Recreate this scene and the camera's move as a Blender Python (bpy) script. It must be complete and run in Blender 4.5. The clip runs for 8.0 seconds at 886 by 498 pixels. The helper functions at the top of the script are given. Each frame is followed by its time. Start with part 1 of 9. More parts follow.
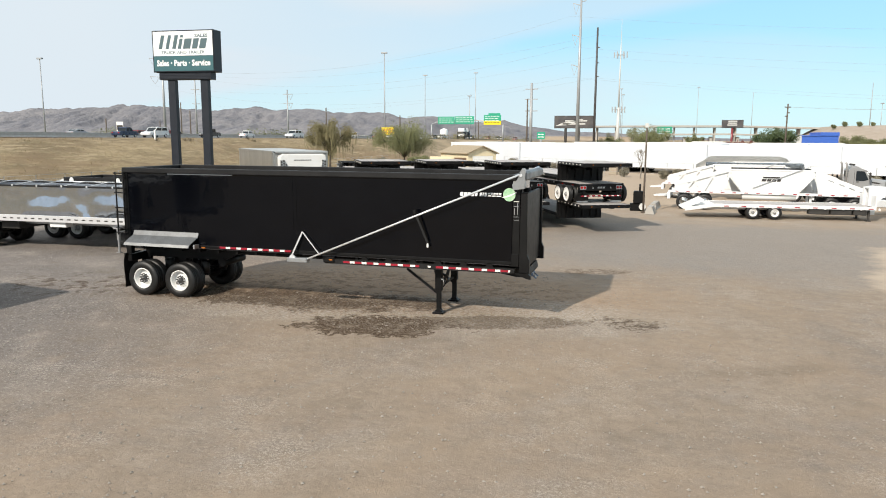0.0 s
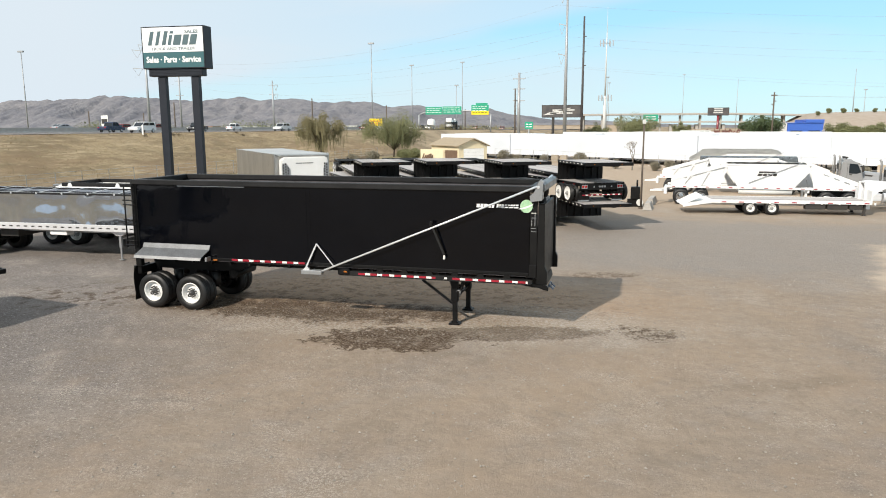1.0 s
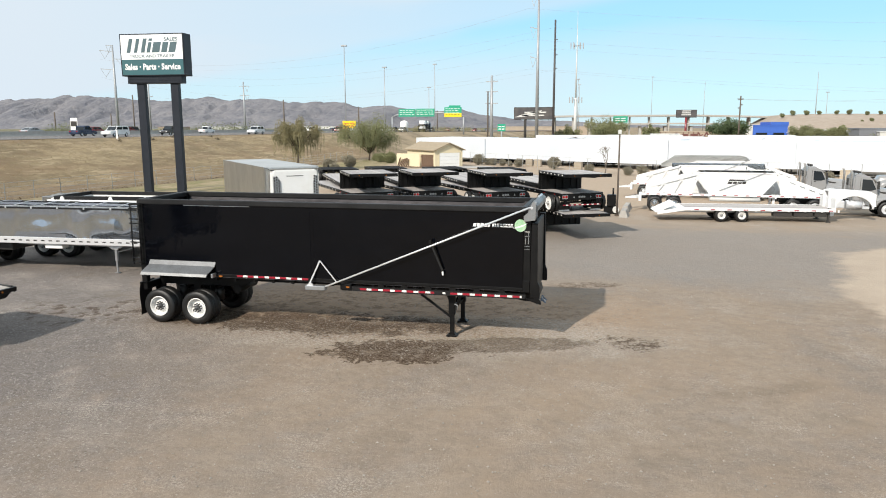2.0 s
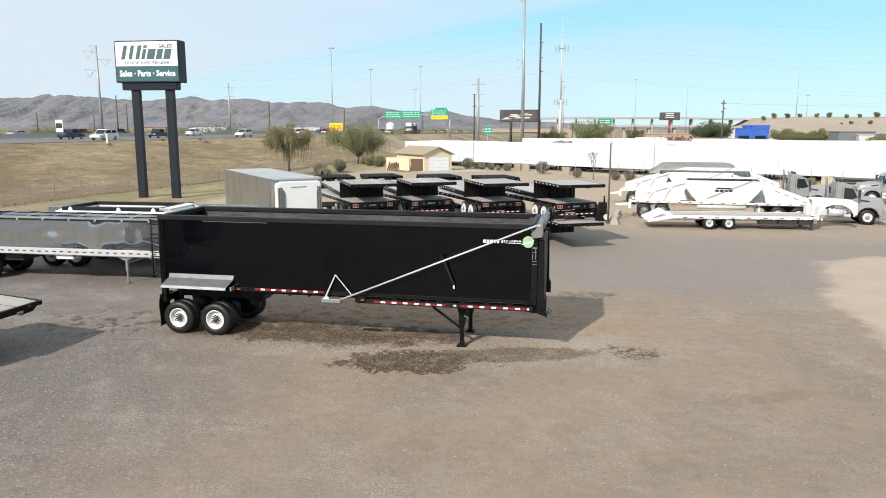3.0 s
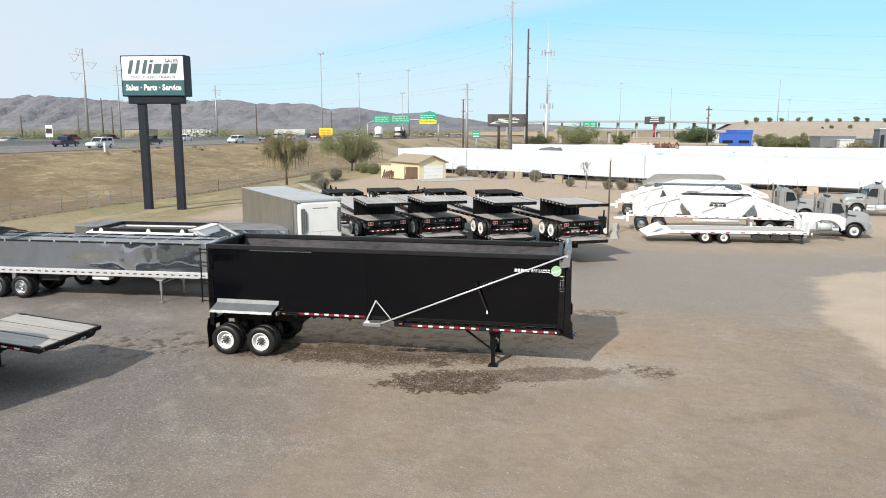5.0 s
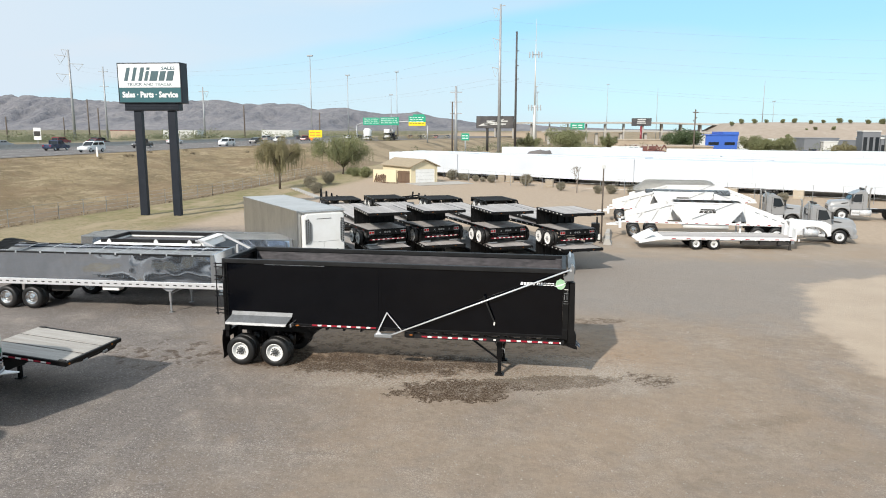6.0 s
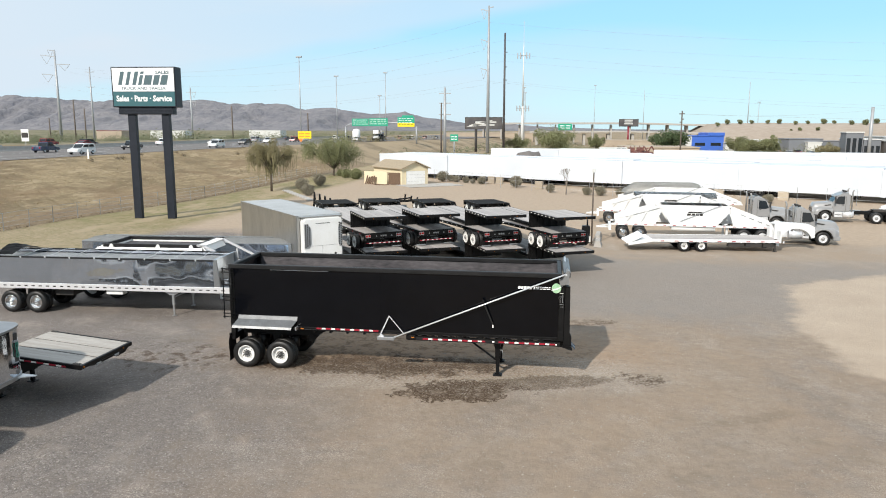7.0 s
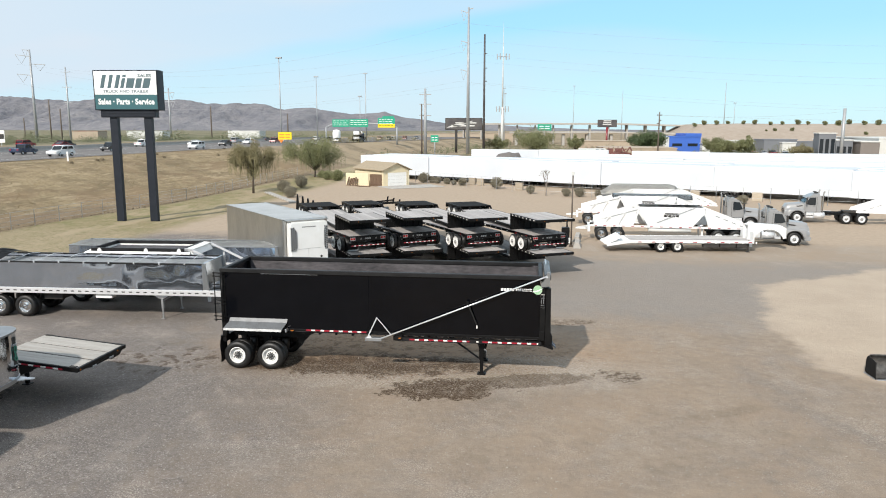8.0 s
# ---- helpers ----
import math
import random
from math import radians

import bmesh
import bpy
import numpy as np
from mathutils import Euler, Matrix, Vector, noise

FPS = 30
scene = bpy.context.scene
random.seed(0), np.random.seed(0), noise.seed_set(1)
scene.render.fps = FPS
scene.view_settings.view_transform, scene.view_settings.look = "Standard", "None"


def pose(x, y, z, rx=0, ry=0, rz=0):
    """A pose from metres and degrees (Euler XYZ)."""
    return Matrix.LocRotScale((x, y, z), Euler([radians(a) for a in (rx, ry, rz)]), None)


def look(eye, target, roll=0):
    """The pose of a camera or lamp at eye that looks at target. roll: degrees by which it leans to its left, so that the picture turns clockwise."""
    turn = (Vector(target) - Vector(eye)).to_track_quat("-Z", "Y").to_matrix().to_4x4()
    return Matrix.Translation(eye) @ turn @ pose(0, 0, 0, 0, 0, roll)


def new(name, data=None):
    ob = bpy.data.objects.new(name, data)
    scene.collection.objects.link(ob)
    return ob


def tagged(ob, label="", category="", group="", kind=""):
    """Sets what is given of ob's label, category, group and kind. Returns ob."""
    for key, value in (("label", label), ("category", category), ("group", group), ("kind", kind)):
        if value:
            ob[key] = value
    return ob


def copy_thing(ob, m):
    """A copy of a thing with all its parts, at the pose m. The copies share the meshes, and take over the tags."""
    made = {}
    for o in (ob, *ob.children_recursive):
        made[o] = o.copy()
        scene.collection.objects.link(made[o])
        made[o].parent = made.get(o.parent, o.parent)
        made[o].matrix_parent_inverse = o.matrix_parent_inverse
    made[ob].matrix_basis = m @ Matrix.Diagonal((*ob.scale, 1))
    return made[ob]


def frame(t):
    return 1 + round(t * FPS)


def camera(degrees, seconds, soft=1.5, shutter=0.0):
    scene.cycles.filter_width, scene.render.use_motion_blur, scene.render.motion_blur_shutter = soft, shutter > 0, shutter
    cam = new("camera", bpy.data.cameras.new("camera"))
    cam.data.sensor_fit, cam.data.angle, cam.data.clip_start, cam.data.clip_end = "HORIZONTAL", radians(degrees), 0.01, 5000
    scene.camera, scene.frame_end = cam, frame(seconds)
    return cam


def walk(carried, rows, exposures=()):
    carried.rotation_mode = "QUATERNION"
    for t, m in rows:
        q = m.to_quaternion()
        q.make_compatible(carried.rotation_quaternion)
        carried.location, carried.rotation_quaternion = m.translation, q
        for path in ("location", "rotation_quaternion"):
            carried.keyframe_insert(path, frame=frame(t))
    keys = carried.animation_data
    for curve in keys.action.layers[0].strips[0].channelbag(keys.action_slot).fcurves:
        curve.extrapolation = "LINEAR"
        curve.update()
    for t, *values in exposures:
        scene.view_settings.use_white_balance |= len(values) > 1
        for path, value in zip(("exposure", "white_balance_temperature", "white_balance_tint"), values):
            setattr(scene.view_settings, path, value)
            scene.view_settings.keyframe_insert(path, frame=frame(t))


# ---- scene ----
# ---------- camera and its flight ----------
cam = camera(63.4, 8.0, soft=1.0)

PATH = [
    (0, (14.25, -17.45, 4.625), (13.7, -15.55, 4.32), 0.3),
    (0.5, (13.742, -17.052, 4.897), (13.215, -15.151, 4.565), -0.3),
    (1, (13.478, -17.517, 5.19), (12.965, -15.613, 4.855), -0.2),
    (1.5, (13.277, -18.097, 5.506), (12.802, -16.183, 5.171), -0.2),
    (3, (12.5, -19.725, 6.386), (12.106, -17.793, 6.053), -0.0),
    (3.5, (12.22, -20.191, 6.667), (11.831, -18.257, 6.335), 0.0),
    (4, (11.894, -20.644, 6.927), (11.517, -18.709, 6.595), 0.1),
    (4.5, (11.605, -21.067, 7.181), (11.24, -19.129, 6.85), 0.1),
    (6, (10.778, -22.487, 8.094), (10.461, -20.54, 7.765), 0.1),
    (6.5, (10.615, -22.942, 8.279), (10.317, -20.992, 7.949), 0.1),
    (7, (10.507, -23.404, 8.429), (10.223, -21.452, 8.1), 0.1),
    (7.5, (10.475, -23.844, 8.571), (10.216, -21.888, 8.241), 0.1),
    (8, (10.454, -24.296, 8.706), (10.224, -22.336, 8.377), 0.1),
]
walk(cam, [(t, look(eye, aim, roll)) for t, eye, aim, roll in PATH],
     exposures=[(0.0, 0.28, 6800, 10), (1.5, 0.275, 6680, 10), (3.5, 0.285, 6550, 10), (8.0, 0.25, 6500, 10)])

# ---------- sky and sun ----------
SUN_ELEVATION = radians(35.8)
SUN_FROM = Vector((-0.348, -0.9375, 0))         # where the sun stands, on the plan
CLOUD_EDGE = (-0.1427, -0.158, 0.977)           # upright of the plane along which the cloud sheet ends
world = bpy.data.worlds.new("sky")
scene.world = world
world.use_nodes = True
wn, wl = world.node_tree.nodes, world.node_tree.links
wn.clear()
sky = wn.new("ShaderNodeTexSky")
sky.sky_type = "NISHITA"
sky.sun_disc = False
sky.sun_elevation = SUN_ELEVATION
sky.sun_rotation = math.atan2(SUN_FROM.x, SUN_FROM.y)
sky.air_density, sky.dust_density, sky.ozone_density = 1.0, 0.3, 3.0
bg = wn.new("ShaderNodeBackground")
bg.inputs["Strength"].default_value = 0.115
out = wn.new("ShaderNodeOutputWorld")
# thin high cloud, drawn out along one way
tc = wn.new("ShaderNodeTexCoord")
mp = wn.new("ShaderNodeMapping")
mp.inputs["Scale"].default_value = (1.0, 1.6, 5.5)
mp.inputs["Rotation"].default_value = (0.12, -0.22, 0.5)
mp.inputs["Location"].default_value = (0.6, 0.1, 0.35)
nz = wn.new("ShaderNodeTexNoise")
nz.inputs["Scale"].default_value = 1.3
nz.inputs["Detail"].default_value = 6
nz.inputs["Roughness"].default_value = 0.45
rp = wn.new("ShaderNodeValToRGB")
rp.color_ramp.elements[0].position, rp.color_ramp.elements[1].position = 0.52, 0.80
rp.color_ramp.elements[0].color = (0, 0, 0, 1)
rp.color_ramp.elements[1].color = (0.75, 0.75, 0.75, 1)
mx = wn.new("ShaderNodeMixRGB")
mx.inputs[2].default_value = (5.2, 6.0, 6.75, 1)
wl.new(tc.outputs["Generated"], mp.inputs["Vector"])
wl.new(mp.outputs["Vector"], nz.inputs["Vector"])
wl.new(nz.outputs["Fac"], rp.inputs["Fac"])
sepd = wn.new("ShaderNodeSeparateXYZ")            # the veil thickens overhead and to the west
wl.new(tc.outputs["Generated"], sepd.inputs[0])
up = wn.new("ShaderNodeMapRange")
up.inputs["From Min"].default_value, up.inputs["From Max"].default_value = 0.17, 0.6
wl.new(sepd.outputs["Z"], up.inputs["Value"])
west = wn.new("ShaderNodeMapRange")
west.inputs["From Min"].default_value, west.inputs["From Max"].default_value = -0.15, -0.75
west.inputs["To Max"].default_value = 0.78
wl.new(sepd.outputs["X"], west.inputs["Value"])
veil = wn.new("ShaderNodeMath")
veil.operation = "ADD"
wl.new(up.outputs[0], veil.inputs[0])
wl.new(west.outputs[0], veil.inputs[1])
veil2 = wn.new("ShaderNodeMath")
veil2.operation = "MULTIPLY_ADD"
veil2.use_clamp = True
veil2.inputs[1].default_value = 0.75
wl.new(veil.outputs[0], veil2.inputs[0])
wl.new(rp.outputs["Color"], veil2.inputs[2])
edge = wn.new("ShaderNodeVectorMath")             # straight front edge of the cloud sheet
edge.operation = "DOT_PRODUCT"
edge.inputs[1].default_value = CLOUD_EDGE
wl.new(tc.outputs["Generated"], edge.inputs[0])
ragged = wn.new("ShaderNodeMath")
ragged.operation = "MULTIPLY_ADD"
ragged.inputs[1].default_value = 0.05
wl.new(nz.outputs["Fac"], ragged.inputs[0])
wl.new(edge.outputs["Value"], ragged.inputs[2])
front = wn.new("ShaderNodeMapRange")
front.interpolation_type = "SMOOTHSTEP"
front.inputs["From Min"].default_value, front.inputs["From Max"].default_value = 0.016, 0.038
front.inputs["To Max"].default_value = 0.5
wl.new(ragged.outputs[0], front.inputs["Value"])
sheet_add = wn.new("ShaderNodeMath")
sheet_add.operation = "ADD"
sheet_add.use_clamp = True
wl.new(veil2.outputs[0], sheet_add.inputs[0])
wl.new(front.outputs[0], sheet_add.inputs[1])
wl.new(sheet_add.outputs[0], mx.inputs[0])
hz = wn.new("ShaderNodeMixRGB")                  # even desert haze
hz.inputs[0].default_value = 0.7
hz.inputs[2].default_value = (2.8, 6.0, 8.1, 1)
wl.new(sky.outputs["Color"], hz.inputs[1])
low = wn.new("ShaderNodeMapRange")                # paler towards the horizon
low.inputs["From Min"].default_value, low.inputs["From Max"].default_value = 0.13, -0.02
low.inputs["To Max"].default_value = 0.62
wl.new(sepd.outputs["Z"], low.inputs["Value"])
pale_sky = wn.new("ShaderNodeMixRGB")
pale_sky.inputs[2].default_value = (5.5, 7.1, 7.15, 1)
wl.new(low.outputs[0], pale_sky.inputs[0])
wl.new(hz.outputs["Color"], pale_sky.inputs[1])
wl.new(pale_sky.outputs["Color"], mx.inputs[1])
wl.new(mx.outputs["Color"], bg.inputs["Color"])
wl.new(bg.outputs["Background"], out.inputs["Surface"])

sun = new("sun", bpy.data.lights.new("sun", "SUN"))
sun.data.energy, sun.data.angle, sun.data.color = 4.05, radians(1.2), (1.0, 0.94, 0.85)
sun.matrix_world = look(SUN_FROM * 60 + Vector((0, 0, 60 * math.tan(SUN_ELEVATION))), (0, 0, 0))


# ---------- materials ----------
def mat(name, c, c2=None, rough=0.6, metal=0.0, scale=2.0, fine=30.0, bump=0.15, amount=1.0, rvar=0.12, stretch=(1, 1, 1),
        where="Object", coat=0.0, piece=0.0, depth=0.01, spec=0.5):
    """Two colours mixed at two scales, with relief and uneven gloss."""
    m = bpy.data.materials.new(name)
    m.use_nodes = True
    n, l = m.node_tree.nodes, m.node_tree.links
    p = n["Principled BSDF"]
    co = n.new("ShaderNodeTexCoord")
    mpn = n.new("ShaderNodeMapping")
    mpn.inputs["Scale"].default_value = stretch
    if where == "World":
        g = n.new("ShaderNodeNewGeometry")
        l.new(g.outputs["Position"], mpn.inputs["Vector"])
    else:
        l.new(co.outputs[where], mpn.inputs["Vector"])
    a, b = n.new("ShaderNodeTexNoise"), n.new("ShaderNodeTexNoise")
    for q, s, d in ((a, scale, 5), (b, fine, 3)):
        q.inputs["Scale"].default_value, q.inputs["Detail"].default_value = s, d
        q.inputs["Roughness"].default_value = 0.6
        l.new(mpn.outputs["Vector"], q.inputs["Vector"])
    mul = n.new("ShaderNodeMath")
    mul.operation = "MULTIPLY_ADD"
    mul.inputs[1].default_value, mul.inputs[2].default_value = 0.45, 0.0
    l.new(b.outputs["Fac"], mul.inputs[0])
    add = n.new("ShaderNodeMath")
    add.operation = "MULTIPLY_ADD"
    add.inputs[1].default_value = 0.55
    l.new(a.outputs["Fac"], add.inputs[0])
    l.new(mul.outputs[0], add.inputs[2])
    r = n.new("ShaderNodeMapRange")
    r.inputs["From Min"].default_value, r.inputs["From Max"].default_value = 0.36, 0.64
    r.inputs["To Max"].default_value = amount
    l.new(add.outputs[0], r.inputs["Value"])
    mixc = n.new("ShaderNodeMixRGB")
    c2 = c2 or tuple(v * 0.72 for v in c)
    mixc.inputs[1].default_value, mixc.inputs[2].default_value = (*c, 1), (*c2, 1)
    l.new(r.outputs[0], mixc.inputs[0])
    last = mixc.outputs[0]
    if piece:
        oi = n.new("ShaderNodeObjectInfo")
        hs = n.new("ShaderNodeHueSaturation")
        pr = n.new("ShaderNodeMapRange")
        pr.inputs["To Min"].default_value, pr.inputs["To Max"].default_value = 1 - piece, 1 + piece
        l.new(oi.outputs["Random"], pr.inputs["Value"])
        l.new(pr.outputs[0], hs.inputs["Value"])
        l.new(last, hs.inputs["Color"])
        last = hs.outputs[0]
    l.new(last, p.inputs["Base Color"])
    rr = n.new("ShaderNodeMapRange")
    rr.inputs["To Min"].default_value, rr.inputs["To Max"].default_value = max(0.02, rough - rvar), min(1, rough + rvar)
    l.new(a.outputs["Fac"], rr.inputs["Value"])
    l.new(rr.outputs[0], p.inputs["Roughness"])
    p.inputs["Metallic"].default_value = metal
    p.inputs["Specular IOR Level"].default_value = spec
    p.inputs["Coat Weight"].default_value = coat
    if bump:
        bp = n.new("ShaderNodeBump")
        bp.inputs["Strength"].default_value, bp.inputs["Distance"].default_value = bump, depth
        l.new(add.outputs[0], bp.inputs["Height"])
        l.new(bp.outputs["Normal"], p.inputs["Normal"])
    return m


BLACK = mat("black_gloss_paint", (0.0014, 0.0017, 0.0028), (0.0024, 0.0028, 0.0042), rough=0.06, scale=0.5, fine=1.0, bump=0.16, rvar=0.04, depth=0.07, spec=0.26)
BLACK_FRAME = mat("black_frame_paint", (0.0025, 0.0025, 0.003), (0.007, 0.0067, 0.0065), rough=0.45, scale=3, spec=0.22)
BLACK_TRIM = mat("black_rail_paint", (0.006, 0.006, 0.0065), (0.016, 0.0155, 0.016), rough=0.48, scale=2, fine=25, spec=0.28)
BUCKET_PAINT = mat("worn_bucket_paint", (0.02, 0.021, 0.024), (0.16, 0.15, 0.14), rough=0.4, scale=1.4, fine=9, metal=0.3)
FENDER = mat("scuffed_fender_plate", (0.23, 0.235, 0.24), (0.13, 0.132, 0.135), rough=0.45, metal=0.85, scale=2.5, fine=30, bump=0.1)
LINER = mat("scuffed_steel_inside", (0.018, 0.017, 0.020), (0.105, 0.096, 0.102), rough=0.55, scale=0.7, fine=7, stretch=(0.45, 0.45, 1.5))
RUBBER = mat("tyre_rubber", (0.0035, 0.0035, 0.004), (0.009, 0.0085, 0.008), rough=0.5, scale=6, bump=0.3)
WHITE = mat("white_paint", (0.80, 0.80, 0.79), (0.70, 0.69, 0.66), rough=0.4, scale=1.2, bump=0.05)
DUSTY_WHITE = mat("dusty_white_paint", (0.76, 0.77, 0.775), (0.65, 0.65, 0.64), rough=0.5, scale=1.4, fine=12, bump=0.05)
WHITE_VAN = mat("white_van_skin", (0.63, 0.66, 0.70), (0.53, 0.565, 0.61), rough=0.4, scale=0.12, bump=0.06)
RIM_WHITE = mat("white_wheel_paint", (0.78, 0.78, 0.77), (0.60, 0.59, 0.56), rough=0.4, scale=5)
ALU = mat("polished_aluminium", (0.56, 0.60, 0.655), (0.46, 0.50, 0.55), rough=0.09, metal=1.0, scale=0.6, fine=2.2, bump=0.10, rvar=0.05, depth=0.04, stretch=(0.6, 1, 1.4))
ALU_PLATE = mat("brushed_aluminium_plate", (0.47, 0.515, 0.585), (0.38, 0.42, 0.48), rough=0.06, metal=0.92, scale=0.6, fine=2.2, bump=0.10, rvar=0.05, depth=0.04, stretch=(1.6, 1, 0.5))
ALU_DULL = mat("dull_aluminium", (0.42, 0.43, 0.44), (0.32, 0.325, 0.33), rough=0.38, metal=0.9, scale=2, bump=0.1)
GALV = mat("galvanised_steel", (0.46, 0.47, 0.48), (0.34, 0.35, 0.36), rough=0.45, metal=0.85, scale=4, fine=40)
ARM = mat("bright_tube", (0.75, 0.76, 0.77), (0.62, 0.63, 0.65), rough=0.35, metal=0.4, scale=4)
CHROME = mat("chrome", (0.7, 0.7, 0.7), (0.6, 0.6, 0.6), rough=0.12, metal=1.0, scale=4, bump=0.02)
CHROME_DULL = mat("dull_chrome_sheet", (0.55, 0.55, 0.53), (0.32, 0.31, 0.29), rough=0.22, metal=1.0, scale=1.5, fine=9, bump=0.3, depth=0.04, stretch=(0.4, 3, 3))
TANK_GREY = mat("chalky_grey_shell", (0.52, 0.51, 0.48), (0.40, 0.39, 0.365), rough=0.5, metal=0.2, scale=0.8, fine=6, stretch=(0.4, 1, 1))
RED_TAPE = mat("red_reflective_tape", (0.34, 0.012, 0.03), (0.24, 0.008, 0.02), rough=0.35, scale=9)
WHITE_TAPE = mat("white_reflective_tape", (0.82, 0.80, 0.76), (0.7, 0.68, 0.64), rough=0.35, scale=9)
AMBER = mat("amber_lens", (0.35, 0.11, 0.02), (0.28, 0.09, 0.01), rough=0.25, scale=9)
RED_LENS = mat("red_lens", (0.45, 0.015, 0.015), (0.3, 0.01, 0.01), rough=0.2, scale=9)
BLUE_HOSE = mat("blue_coupling", (0.10, 0.14, 0.20), (0.08, 0.11, 0.16), rough=0.4)
GREEN_MARK = mat("green_emblem", (0.22, 0.46, 0.25), (0.45, 0.58, 0.42), rough=0.4, scale=9, fine=20)
GREEN_HOSE = mat("green_hose", (0.05, 0.22, 0.16), (0.04, 0.17, 0.12), rough=0.4)
MARK_WHITE = mat("white_lettering", (0.8, 0.8, 0.8), (0.72, 0.72, 0.72), rough=0.4)
DARK = mat("dark_underside", (0.02, 0.019, 0.018), (0.045, 0.04, 0.036), rough=0.75, scale=3)
PLANK = mat("weathered_plank", (0.42, 0.36, 0.28), (0.30, 0.25, 0.19), rough=0.8, scale=1.5, fine=18, stretch=(0.6, 6, 6), bump=0.4, piece=0.15)
PLANK_GREY = mat("bleached_deck_plank", (0.40, 0.375, 0.345), (0.27, 0.25, 0.225), rough=0.8, scale=1.2, fine=14, stretch=(0.5, 6, 6), bump=0.4, piece=0.16)
BLACK_DECK = mat("matt_black_deck", (0.008, 0.008, 0.009), (0.018, 0.0175, 0.017), rough=0.85, scale=2, spec=0.15)
REEFER_SKIN = mat("brushed_silver_sheet", (0.54, 0.53, 0.51), (0.40, 0.395, 0.38), rough=0.32, metal=0.9, scale=0.9, fine=8, stretch=(1, 1, 0.25), bump=0.12)
RAIL_SILVER = mat("silver_white_rail", (0.66, 0.66, 0.67), (0.55, 0.55, 0.56), rough=0.4, metal=0.3, scale=2)
PLANK_DECK = mat("grey_deck_plank", (0.43, 0.405, 0.39), (0.30, 0.28, 0.27), rough=0.75, scale=1.5, fine=18, stretch=(0.6, 6, 6), bump=0.4, piece=0.18)
CHARCOAL = mat("charcoal_post_paint", (0.007, 0.010, 0.017), (0.014, 0.018, 0.027), rough=0.5, scale=1.5, spec=0.3)
TEAL = mat("teal_sign_panel", (0.035, 0.115, 0.13), (0.03, 0.1, 0.115), rough=0.4, scale=1)
SIGN_WHITE = mat("white_sign_panel", (0.82, 0.83, 0.84), (0.76, 0.77, 0.78), rough=0.4, scale=0.7, bump=0.03)
SIGN_GREY = mat("grey_sign_mark", (0.07, 0.12, 0.135), (0.06, 0.1, 0.115), rough=0.45)
HWY_GREEN = mat("green_road_sign", (0.01, 0.33, 0.20), (0.012, 0.28, 0.17), rough=0.4, scale=0.5)
HWY_YELLOW = mat("yellow_road_sign", (0.85, 0.62, 0.01), (0.75, 0.55, 0.01), rough=0.4, scale=0.5)
ORANGE = mat("orange_sign", (0.75, 0.22, 0.03), (0.65, 0.2, 0.03), rough=0.5)
GREY_CAB = mat("silver_grey_cab_paint", (0.27, 0.272, 0.275), (0.23, 0.232, 0.235), rough=0.32, scale=1.2, bump=0.03, coat=0.3)
CREAM = mat("cream_stucco", (0.68, 0.59, 0.41), (0.60, 0.52, 0.36), rough=0.85, scale=2, fine=60, bump=0.3)
SHINGLE = mat("tan_roof_shingle", (0.36, 0.29, 0.20), (0.27, 0.22, 0.155), rough=0.85, scale=3, fine=30, bump=0.5)
BROWN_GATE = mat("brown_wooden_gate", (0.16, 0.10, 0.065), (0.11, 0.07, 0.045), rough=0.8, scale=3, stretch=(4, 4, 0.6))
CONCRETE = mat("weathered_concrete", (0.42, 0.40, 0.37), (0.32, 0.30, 0.275), rough=0.85, scale=1.5, fine=30, bump=0.3)
DARK_POLE = mat("dark_weathered_steel_pole", (0.075, 0.068, 0.068), (0.05, 0.045, 0.046), rough=0.6, scale=1)
STEEL_POLE = mat("grey_steel_pole", (0.38, 0.39, 0.40), (0.30, 0.31, 0.32), rough=0.5, metal=0.3, scale=1)
WOOD_POLE = mat("dark_timber_pole", (0.12, 0.095, 0.075), (0.085, 0.068, 0.055), rough=0.85, scale=2, stretch=(3, 3, 0.4))
WIRE = mat("overhead_wire", (0.30, 0.31, 0.32), (0.24, 0.25, 0.26), rough=0.6)
BARK = mat("bark", (0.10, 0.075, 0.055), (0.065, 0.05, 0.037), rough=0.9, scale=6, fine=40, bump=0.6)
LEAF = mat("dusty_green_leaf", (0.21, 0.215, 0.10), (0.13, 0.142, 0.064), rough=0.7, scale=0.8, fine=8)
LEAF_WILLOW = mat("olive_drooping_leaf", (0.235, 0.205, 0.105), (0.145, 0.13, 0.065), rough=0.7, scale=0.8, fine=8)
LEAF_GREY = mat("grey_green_shrub_leaf", (0.26, 0.235, 0.17), (0.17, 0.152, 0.11), rough=0.8, scale=2, fine=12)
LEAF_DARK = mat("dark_green_leaf", (0.08, 0.115, 0.045), (0.05, 0.075, 0.03), rough=0.7, scale=1)
LEAF_SCRUB = mat("hazy_scrub_leaf", (0.19, 0.20, 0.115), (0.105, 0.12, 0.068), rough=0.8, scale=0.05, fine=0.6, where="World")
TWIG = mat("bare_twig", (0.22, 0.19, 0.16), (0.16, 0.135, 0.115), rough=0.9)
DRY_GRASS = mat("dry_grass", (0.33, 0.255, 0.145), (0.20, 0.15, 0.085), rough=0.9, scale=0.3, fine=3, where="World")
ASPHALT = mat("worn_asphalt", (0.165, 0.15, 0.14), (0.12, 0.11, 0.105), rough=0.85, scale=0.05, fine=4, where="World", stretch=(4, 0.3, 1))
ROAD_WHITE = mat("road_marking", (0.65, 0.65, 0.63), (0.5, 0.5, 0.48), rough=0.7)
